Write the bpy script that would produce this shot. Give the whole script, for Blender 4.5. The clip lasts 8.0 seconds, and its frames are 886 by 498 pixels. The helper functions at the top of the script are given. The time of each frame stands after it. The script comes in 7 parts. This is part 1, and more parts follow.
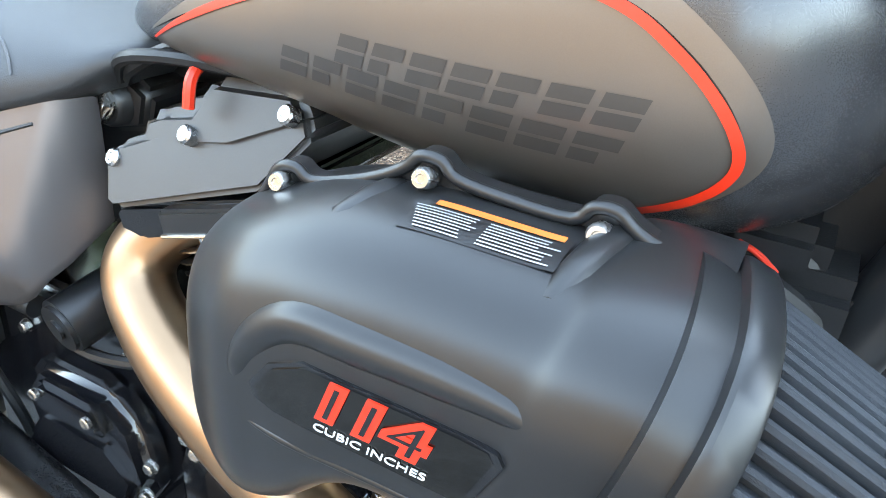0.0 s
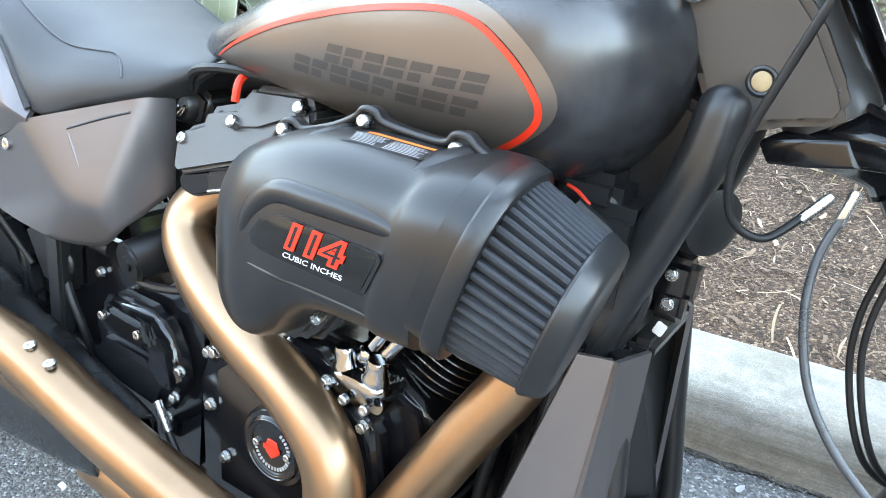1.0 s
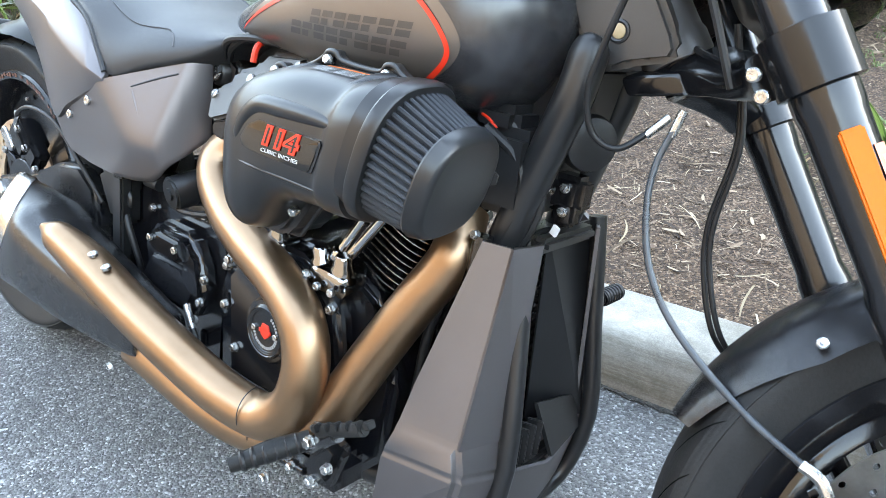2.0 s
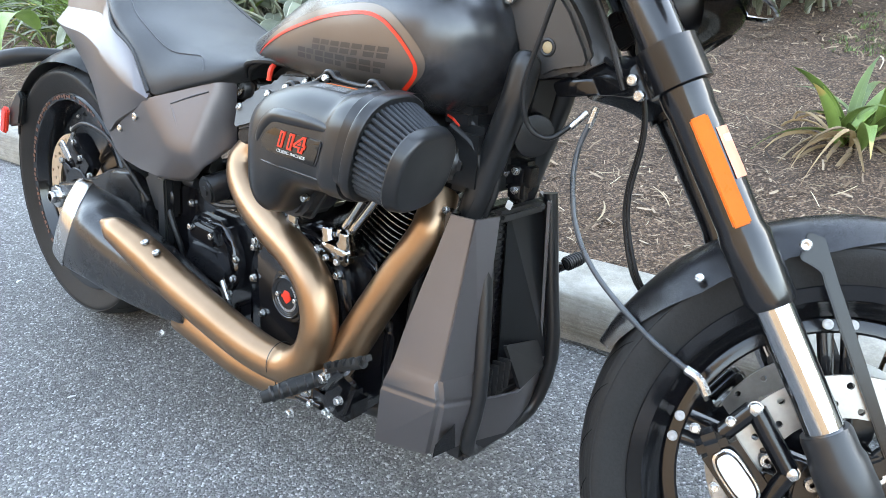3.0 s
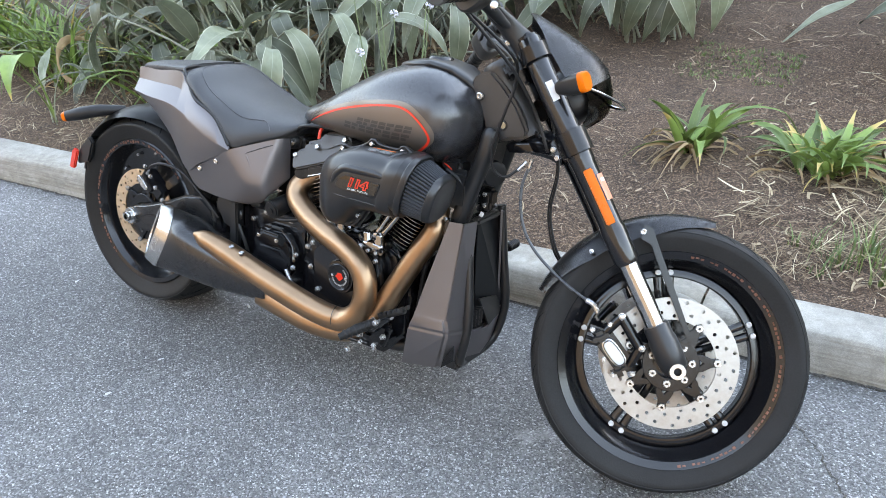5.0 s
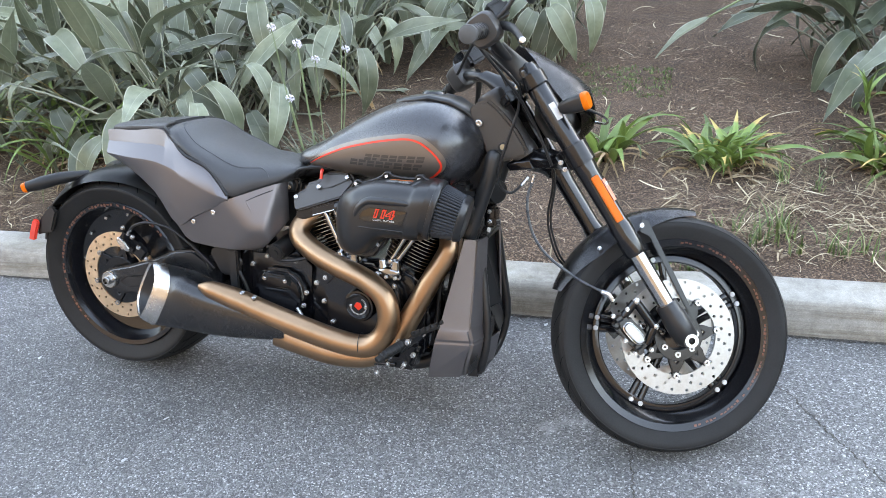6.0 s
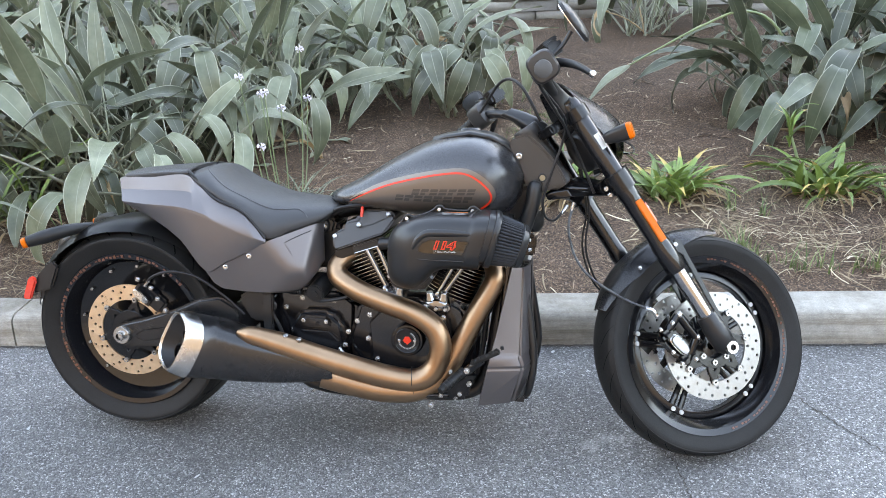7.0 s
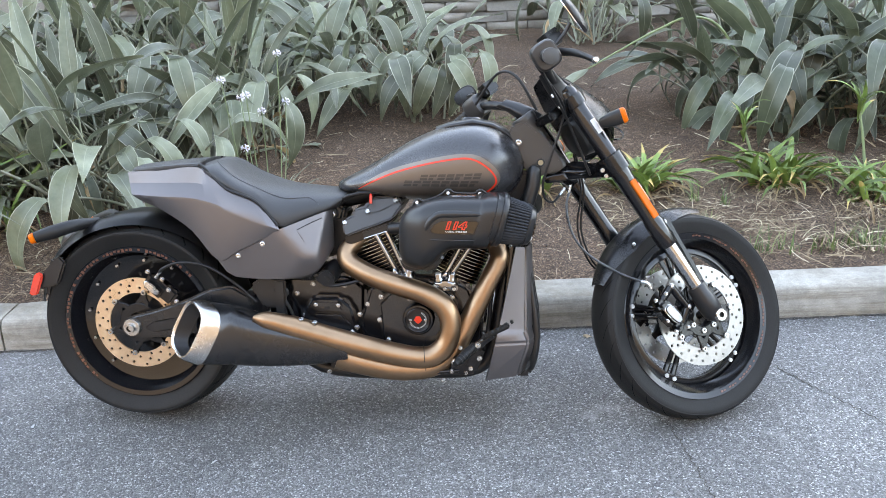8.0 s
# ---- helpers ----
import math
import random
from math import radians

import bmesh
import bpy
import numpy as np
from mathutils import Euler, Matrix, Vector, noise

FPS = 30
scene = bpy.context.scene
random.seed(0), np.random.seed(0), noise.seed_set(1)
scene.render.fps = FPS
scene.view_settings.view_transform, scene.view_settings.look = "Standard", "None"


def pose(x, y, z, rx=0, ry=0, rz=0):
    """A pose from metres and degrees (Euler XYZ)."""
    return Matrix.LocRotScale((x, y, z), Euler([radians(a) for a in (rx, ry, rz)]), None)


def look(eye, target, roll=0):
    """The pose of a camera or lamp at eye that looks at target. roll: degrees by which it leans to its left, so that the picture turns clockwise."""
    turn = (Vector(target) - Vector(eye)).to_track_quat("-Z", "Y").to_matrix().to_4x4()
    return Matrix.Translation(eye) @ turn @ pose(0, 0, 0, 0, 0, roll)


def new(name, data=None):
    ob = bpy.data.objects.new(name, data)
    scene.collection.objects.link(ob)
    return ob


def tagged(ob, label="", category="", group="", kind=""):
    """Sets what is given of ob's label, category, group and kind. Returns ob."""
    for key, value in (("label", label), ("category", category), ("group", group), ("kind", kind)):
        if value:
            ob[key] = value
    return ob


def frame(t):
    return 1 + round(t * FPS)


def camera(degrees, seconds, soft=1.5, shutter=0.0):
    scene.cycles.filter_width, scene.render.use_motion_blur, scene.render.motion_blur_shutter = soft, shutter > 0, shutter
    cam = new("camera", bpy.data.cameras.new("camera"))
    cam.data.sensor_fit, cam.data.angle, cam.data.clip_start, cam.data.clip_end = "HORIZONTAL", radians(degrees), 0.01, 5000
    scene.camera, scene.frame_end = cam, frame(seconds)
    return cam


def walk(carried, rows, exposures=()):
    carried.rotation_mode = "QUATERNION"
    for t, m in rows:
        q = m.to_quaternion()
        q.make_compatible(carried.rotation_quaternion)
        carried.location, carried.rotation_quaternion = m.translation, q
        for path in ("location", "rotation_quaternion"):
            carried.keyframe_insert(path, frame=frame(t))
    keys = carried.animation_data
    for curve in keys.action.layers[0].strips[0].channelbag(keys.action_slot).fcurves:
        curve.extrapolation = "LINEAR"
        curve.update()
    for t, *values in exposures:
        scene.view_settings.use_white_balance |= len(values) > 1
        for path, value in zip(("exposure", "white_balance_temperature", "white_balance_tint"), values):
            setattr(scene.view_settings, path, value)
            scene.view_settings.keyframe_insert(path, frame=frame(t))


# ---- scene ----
cam = camera(59.5, 8.0, 0.8)
PATH = [
    (0, (0.262, -0.388, 0.936), (-0.445, 1.018, -0.298), -1.7),
    (0.3, (0.331, -0.433, 0.94), (-0.381, 1.002, -0.258), 1.2),
    (0.5, (0.372, -0.472, 0.947), (-0.383, 0.977, -0.206), 1.5),
    (1, (0.471, -0.59, 0.959), (-0.407, 0.899, -0.046), 0.3),
    (1.5, (0.576, -0.66, 0.935), (-0.398, 0.815, -0.001), -0.1),
    (2, (0.732, -0.72, 0.931), (-0.345, 0.704, 0.029), -0.4),
    (2.2, (0.785, -0.738, 0.93), (-0.317, 0.667, 0.03), -0.4),
    (3.5, (1.011, -1.007, 1.133), (-0.111, 0.37, 0.214), -4.6),
    (4, (1.136, -1.192, 1.285), (0.045, 0.195, 0.344), -3.7),
    (4.5, (1.216, -1.383, 1.357), (0.189, 0.042, 0.402), -2.3),
    (5.8, (0.881, -1.784, 1.43), (0.27, -0.108, 0.525), -3.6),
    (6, (0.817, -1.855, 1.441), (0.264, -0.149, 0.555), -3.9),
    (6.5, (0.593, -1.981, 1.442), (0.159, -0.214, 0.612), -4.2),
    (7, (0.353, -2.029, 1.431), (0.129, -0.199, 0.657), -2.6),
    (7.5, (0.237, -2.125, 1.413), (0.127, -0.273, 0.666), -2.6),
    (8, (0.168, -2.182, 1.393), (0.1, -0.326, 0.651), -2.4),
]
# stops, kelvin, tint: the lens opens a little close to the dark engine
EXPOSE = [(0, 5.05, 9900, 10), (1, 4.96, 9950, 11), (2.2, 4.75, 10000, 13), (4.5, 4.17, 10500, 17), (8, 4.16, 10500, 19)]
walk(cam, [(t, look(eye, target, roll)) for t, eye, target, roll in PATH], EXPOSE)

# ---- world and light ----
world = bpy.data.worlds.new("sky")
scene.world = world
world.use_nodes = True
wn = world.node_tree.nodes
sky = wn.new("ShaderNodeTexSky")
sky.sky_type, sky.sun_disc = "NISHITA", False
sky.sun_elevation, sky.sun_rotation = radians(19), radians(45)
sky.air_density, sky.dust_density, sky.ozone_density = 1.0, 0.1, 1.6
world.node_tree.links.new(sky.outputs[0], wn["Background"].inputs[0])
wn["Background"].inputs[1].default_value = 0.15
sun = new("sun", bpy.data.lights.new("sun", "SUN"))
sun.data.energy, sun.data.angle, sun.data.color = 2.0, radians(0.5), (1.0, 0.965, 0.92)
sun.matrix_world = look((0, 0, 0), (-0.668, -0.668, -0.326))


# ---- materials ----
def ramp(nt, fac, stops):
    r = nt.nodes.new("ShaderNodeValToRGB")
    while len(r.color_ramp.elements) < len(stops):
        r.color_ramp.elements.new(0.5)
    for e, (p, c) in zip(r.color_ramp.elements, stops):
        e.position, e.color = p, (*c, 1) if len(c) == 3 else c
    nt.links.new(fac, r.inputs[0])
    return r.outputs[0]


def noise_node(nt, coord, scale, detail=4, rough=0.6):
    n = nt.nodes.new("ShaderNodeTexNoise")
    n.inputs["Scale"].default_value, n.inputs["Detail"].default_value, n.inputs["Roughness"].default_value = scale, detail, rough
    nt.links.new(coord, n.inputs["Vector"])
    return n.outputs[0]


def surface(name, dark, light, rough=0.5, metal=0.0, big=6.0, fine=200.0, bump=0.05, rvar=0.12, coat=0.0, vary=0.0, spec=0.5, sss=0.0, dist=0.002):
    """A principled surface with large stains and fine grain in colour, roughness and relief."""
    m = bpy.data.materials.new(name)
    m.use_nodes = True
    nt = m.node_tree
    p = nt.nodes["Principled BSDF"]
    tc = nt.nodes.new("ShaderNodeTexCoord").outputs["Object"]
    a, b = noise_node(nt, tc, big, 5), noise_node(nt, tc, fine, 3)
    mix = nt.nodes.new("ShaderNodeMath")
    mix.operation, mix.inputs[1].default_value = "MULTIPLY_ADD", 0.35
    nt.links.new(b, mix.inputs[0])
    sc = nt.nodes.new("ShaderNodeMath")
    sc.operation, sc.inputs[1].default_value = "MULTIPLY", 0.65
    nt.links.new(a, sc.inputs[0])
    nt.links.new(sc.outputs[0], mix.inputs[2])
    col = ramp(nt, mix.outputs[0], [(0.3, dark), (0.7, light)])
    if vary:
        info = nt.nodes.new("ShaderNodeObjectInfo")
        hsv = nt.nodes.new("ShaderNodeHueSaturation")
        mr = nt.nodes.new("ShaderNodeMapRange")
        mr.inputs[3].default_value, mr.inputs[4].default_value = 1 - vary, 1 + vary
        nt.links.new(info.outputs["Random"], mr.inputs[0])
        nt.links.new(mr.outputs[0], hsv.inputs["Value"])
        nt.links.new(col, hsv.inputs["Color"])
        col = hsv.outputs[0]
    nt.links.new(col, p.inputs["Base Color"])
    rr = nt.nodes.new("ShaderNodeMapRange")
    rr.inputs[1].default_value, rr.inputs[2].default_value = 0.3, 0.7
    rr.inputs[3].default_value, rr.inputs[4].default_value = max(0.02, rough - rvar), min(1, rough + rvar)
    nt.links.new(mix.outputs[0], rr.inputs[0])
    nt.links.new(rr.outputs[0], p.inputs["Roughness"])
    p.inputs["Metallic"].default_value = metal
    p.inputs["Specular IOR Level"].default_value = spec
    p.inputs["Coat Weight"].default_value = coat
    p.inputs["Coat Roughness"].default_value = 0.15
    if sss:
        p.inputs["Subsurface Weight"].default_value = sss
        p.inputs["Subsurface Radius"].default_value = (0.01, 0.008, 0.004)
    if bump:
        bn = nt.nodes.new("ShaderNodeBump")
        bn.inputs["Strength"].default_value, bn.inputs["Distance"].default_value = bump, dist
        nt.links.new(b, bn.inputs["Height"])
        nt.links.new(bn.outputs[0], p.inputs["Normal"])
    return m


SATIN = surface("satin_black_plastic", (0.009, 0.0091, 0.0097), (0.0125, 0.0126, 0.0136), 0.34, 0.0, 9, 900, 0.0, 0.05, spec=0.45, dist=0.0004)
CASTCOAT = surface("black_cast_coat", (0.036, 0.0345, 0.034), (0.05, 0.048, 0.047), 0.4, 0.3, 9, 900, 0.03, 0.05, spec=0.6, dist=0.0004)
GLOSS = surface("gloss_black", (0.004, 0.004, 0.005), (0.008, 0.008, 0.009), 0.17, 0.0, 8, 300, 0.03, 0.05, coat=0.15)
ENGINEBLACK = surface("engine_gloss_black", (0.004, 0.004, 0.005), (0.008, 0.008, 0.009), 0.12, 0.0, 8, 300, 0.03, 0.05, coat=0.3)
MUFFLERBLACK = surface("muffler_black", (0.006, 0.006, 0.0065), (0.01, 0.01, 0.011), 0.27, 0.0, 8, 500, 0.03, 0.06, spec=0.6, dist=0.0004)
BLACKMETAL = surface("black_powder_coat", (0.0035, 0.0035, 0.004), (0.007, 0.007, 0.008), 0.19, 0.0, 10, 700, 0.05, 0.07, spec=0.42, dist=0.0005)
GRAPHITE = surface("graphite_satin_paint", (0.125, 0.115, 0.117), (0.15, 0.138, 0.14), 0.36, 0.75, 5, 1600, 0.04, 0.04, dist=0.0003)
TANKBLACK = surface("black_denim_paint", (0.02, 0.02, 0.0225), (0.027, 0.027, 0.03), 0.27, 0.2, 4, 1600, 0.03, 0.04, spec=0.9, dist=0.0003)
TANKPANEL = surface("bronze_grey_paint", (0.135, 0.113, 0.099), (0.163, 0.137, 0.12), 0.33, 0.7, 4, 1600, 0.03, 0.04, dist=0.0003)
RED = surface("red_stripe_paint", (0.6, 0.022, 0.008), (0.7, 0.032, 0.012), 0.38, 0.0, 8, 400, 0.02, 0.05)
DARKMARK = surface("dark_lettering_paint", (0.056, 0.048, 0.044), (0.068, 0.06, 0.055), 0.36, 0.5, 8, 400, 0.02, 0.05)
BRONZE = surface("bronze_ceramic_coat", (0.27, 0.165, 0.1), (0.34, 0.212, 0.133), 0.34, 0.95, 7, 14, 0.0, 0.03, dist=0.0004)
MIRROR = surface("mirror_glass", (0.8, 0.8, 0.8), (0.84, 0.84, 0.84), 0.03, 1.0, 12, 300, 0.0, 0.01)
CHROME = surface("chrome", (0.36, 0.365, 0.375), (0.45, 0.455, 0.465), 0.06, 1.0, 12, 300, 0.02, 0.06)
ALLOY = surface("polished_alloy", (0.2, 0.203, 0.21), (0.28, 0.284, 0.29), 0.1, 1.0, 14, 300, 0.04, 0.06)
STEEL = surface("brushed_steel", (0.45, 0.445, 0.43), (0.56, 0.55, 0.54), 0.25, 1.0, 20, 500, 0.04, 0.08)
ZINC = surface("zinc_bolt", (0.36, 0.36, 0.36), (0.52, 0.52, 0.51), 0.26, 0.95, 60, 900, 0.08, 0.1)
# peach tint puts the warm street's reflection into the rear disc's colour
DISC = surface("brake_disc_steel", (0.6, 0.43, 0.29), (0.78, 0.59, 0.42), 0.33, 0.9, 25, 700, 0.08, 0.08)
FDISC = surface("front_disc_steel", (0.3, 0.288, 0.272), (0.4, 0.385, 0.365), 0.36, 0.9, 45, 160, 0.04, 0.08)
RUBBER = surface("tyre_rubber", (0.006, 0.006, 0.0062), (0.02, 0.0197, 0.0195), 0.54, 0.0, 6, 250, 0.4, 0.12, spec=0.2, dist=0.001)
GRIPEND = surface("dark_grey_rubber", (0.05, 0.05, 0.05), (0.075, 0.075, 0.074), 0.5, 0.0, 20, 600, 0.1, 0.1, spec=0.3)
GREYHOSE = surface("grey_braided_hose", (0.026, 0.031, 0.036), (0.06, 0.07, 0.08), 0.3, 0.1, 20, 900, 0.1, 0.08)
HOSE = surface("black_hose_rubber", (0.007, 0.007, 0.0075), (0.014, 0.014, 0.015), 0.42, 0.0, 20, 600, 0.1, 0.1, spec=0.3)
VINYL = surface("seat_vinyl", (0.021, 0.022, 0.0238), (0.029, 0.0304, 0.033), 0.47, 0.0, 7, 1100, 0.4, 0.07, spec=0.42, dist=0.0008)
RIM = surface("wheel_black", (0.005, 0.005, 0.006), (0.009, 0.009, 0.01), 0.14, 0.0, 6, 300, 0.03, 0.06)
PLEAT = surface("filter_gauze", (0.011, 0.0125, 0.0155), (0.03, 0.034, 0.04), 0.7, 0.0, 30, 1500, 0.6, 0.1, spec=0.3, dist=0.001)
AMBER = surface("amber_lens", (0.56, 0.098, 0.003), (0.64, 0.12, 0.005), 0.3, 0.0, 20, 300, 0.05, 0.06, spec=0.2)
REDLENS = surface("red_lens", (0.55, 0.03, 0.02), (0.7, 0.05, 0.03), 0.2, 0.0, 20, 300, 0.05, 0.06, coat=0.5)
WHITEMARK = surface("white_print", (0.45, 0.45, 0.45), (0.56, 0.56, 0.55), 0.5, 0.0, 20, 300, 0.0, 0.05)
GREYMARK = surface("grey_print", (0.22, 0.22, 0.22), (0.3, 0.3, 0.3), 0.5, 0.0, 20, 300, 0.0, 0.05)
ORANGEMARK = surface("orange_print", (0.62, 0.12, 0.02), (0.72, 0.15, 0.03), 0.5, 0.0, 20, 300, 0.0, 0.05)
SALMON = surface("salmon_paper", (0.66, 0.19, 0.11), (0.74, 0.23, 0.14), 0.55, 0.0, 20, 300, 0.0, 0.05)
RIMMARK = surface("copper_print", (0.1, 0.038, 0.025), (0.18, 0.07, 0.046), 0.4, 0.3, 40, 300, 0.0, 0.05)
SEAM = surface("dark_grey_thread", (0.035, 0.036, 0.04), (0.06, 0.062, 0.066), 0.6, 0.0, 40, 300, 0.0, 0.05)
SMOKED = surface("smoked_mirror_plate", (0.065, 0.061, 0.057), (0.08, 0.075, 0.07), 0.06, 1.0, 12, 300, 0.0, 0.03)
CONNECT = surface("beige_plastic", (0.3, 0.215, 0.12), (0.4, 0.3, 0.18), 0.5, 0.0, 20, 300, 0.02, 0.05)


def ground_material(name, stops, cell, rough, bump, big=1.2, stain=None, fine=60.0, streak=None):
    m = bpy.data.materials.new(name)
    m.use_nodes = True
    nt = m.node_tree
    p = nt.nodes["Principled BSDF"]
    tc = nt.nodes.new("ShaderNodeTexCoord").outputs["Object"]
    v = nt.nodes.new("ShaderNodeTexVoronoi")
    v.inputs["Scale"].default_value = cell
    nt.links.new(tc, v.inputs["Vector"])
    sep = nt.nodes.new("ShaderNodeSeparateColor")
    nt.links.new(v.outputs["Color"], sep.inputs[0])
    col = ramp(nt, sep.outputs[0], stops)
    large = noise_node(nt, tc, big, 6, 0.65)
    small = noise_node(nt, tc, fine, 5, 0.7)
    for fac, lo, hi in ((large, 0.68, 1.3), (small, 0.8, 1.2)):
        mr = nt.nodes.new("ShaderNodeMapRange")
        mr.inputs[1].default_value, mr.inputs[2].default_value = 0.3, 0.7
        mr.inputs[3].default_value, mr.inputs[4].default_value = lo, hi
        nt.links.new(fac, mr.inputs[0])
        mul = nt.nodes.new("ShaderNodeVectorMath")
        mul.operation = "MULTIPLY"
        nt.links.new(col, mul.inputs[0])
        nt.links.new(mr.outputs[0], mul.inputs[1])
        col = mul.outputs[0]
    if stain:
        blot = noise_node(nt, tc, 2.6, 7, 0.75)
        fac = ramp(nt, blot, [(0.62, (0, 0, 0)), (0.72, (1, 1, 1))])
        mx = nt.nodes.new("ShaderNodeMix")
        mx.data_type = "RGBA"
        sc = nt.nodes.new("ShaderNodeMath")
        sc.operation, sc.inputs[1].default_value = "MULTIPLY", 0.45
        nt.links.new(fac, sc.inputs[0])
        nt.links.new(sc.outputs[0], mx.inputs[0])
        nt.links.new(col, mx.inputs[6])
        mx.inputs[7].default_value = (*stain, 1)
        col = mx.outputs[2]
    if streak:
        mp = nt.nodes.new("ShaderNodeMapping")
        mp.inputs["Scale"].default_value = streak
        nt.links.new(tc, mp.inputs["Vector"])
        grime = ramp(nt, noise_node(nt, mp.outputs[0], 1.0, 6, 0.7), [(0.42, (1, 1, 1)), (0.6, (0.66, 0.62, 0.57)), (0.75, (0.42, 0.37, 0.32))])
        mul = nt.nodes.new("ShaderNodeVectorMath")
        mul.operation = "MULTIPLY"
        nt.links.new(col, mul.inputs[0])
        nt.links.new(grime, mul.inputs[1])
        col = mul.outputs[0]
    nt.links.new(col, p.inputs["Base Color"])
    p.inputs["Roughness"].default_value = rough
    bn = nt.nodes.new("ShaderNodeBump")
    bn.inputs["Strength"].default_value, bn.inputs["Distance"].default_value = bump, 0.004
    inv = nt.nodes.new("ShaderNodeMath")
    inv.operation = "SUBTRACT"
    nt.links.new(small, inv.inputs[0])
    nt.links.new(v.outputs["Distance"], inv.inputs[1])
    nt.links.new(inv.outputs[0], bn.inputs["Height"])
    nt.links.new(bn.outputs[0], p.inputs["Normal"])
    return m


ASPHALT = ground_material("asphalt", [(0.0, (0.062, 0.062, 0.063)), (0.35, (0.106, 0.106, 0.106)), (0.75, (0.156, 0.156, 0.155)), (0.92, (0.24, 0.24, 0.237)), (1.0, (0.42, 0.42, 0.41))], 240, 0.85, 1.0, 1.1, (0.4, 0.4, 0.39), 150)
CONCRETE = ground_material("kerb_concrete", [(0.0, (0.235, 0.22, 0.195)), (0.6, (0.29, 0.273, 0.243)), (1.0, (0.355, 0.337, 0.302))], 650, 0.85, 0.18, 2.2, (0.15, 0.135, 0.12), 30, (1.4, 2.5, 36))
SOIL = ground_material("bark_soil", [(0.0, (0.024, 0.013, 0.008)), (0.5, (0.066, 0.037, 0.022)), (0.85, (0.14, 0.08, 0.049)), (1.0, (0.26, 0.175, 0.12))], 220, 0.95, 1.0, 1.5, None, 60)


def scatter_material(name, stops, rough=0.8):
    """Colour by piece for a joined mass of chips or blades."""
    m = bpy.data.materials.new(name)
    m.use_nodes = True
    nt = m.node_tree
    p = nt.nodes["Principled BSDF"]
    g = nt.nodes.new("ShaderNodeNewGeometry")
    col = ramp(nt, g.outputs["Random Per Island"], stops)
    tc = nt.nodes.new("ShaderNodeTexCoord").outputs["Object"]
    mr = nt.nodes.new("ShaderNodeMapRange")
    mr.inputs[3].default_value, mr.inputs[4].default_value = 0.6, 1.35
    nt.links.new(noise_node(nt, tc, 90, 4), mr.inputs[0])
    mul = nt.nodes.new("ShaderNodeVectorMath")
    mul.operation = "MULTIPLY"
    nt.links.new(col, mul.inputs[0])
    nt.links.new(mr.outputs[0], mul.inputs[1])
    nt.links.new(mul.outputs[0], p.inputs["Base Color"])
    p.inputs["Roughness"].default_value = rough
    return m


CHIPS = scatter_material("bark_chips", [(0.0, (0.02, 0.011, 0.007)), (0.35, (0.1, 0.056, 0.034)), (0.75, (0.2, 0.125, 0.08)), (1.0, (0.37, 0.27, 0.185))])
STRAW = scatter_material("dry_straw", [(0.0, (0.06, 0.035, 0.02)), (0.4, (0.19, 0.125, 0.073)), (0.8, (0.38, 0.29, 0.185)), (1.0, (0.6, 0.51, 0.36))])
GRASS = scatter_material("grass_blades", [(0.0, (0.05, 0.085, 0.025)), (0.6, (0.09, 0.15, 0.04)), (1.0, (0.2, 0.24, 0.09))], 0.55)


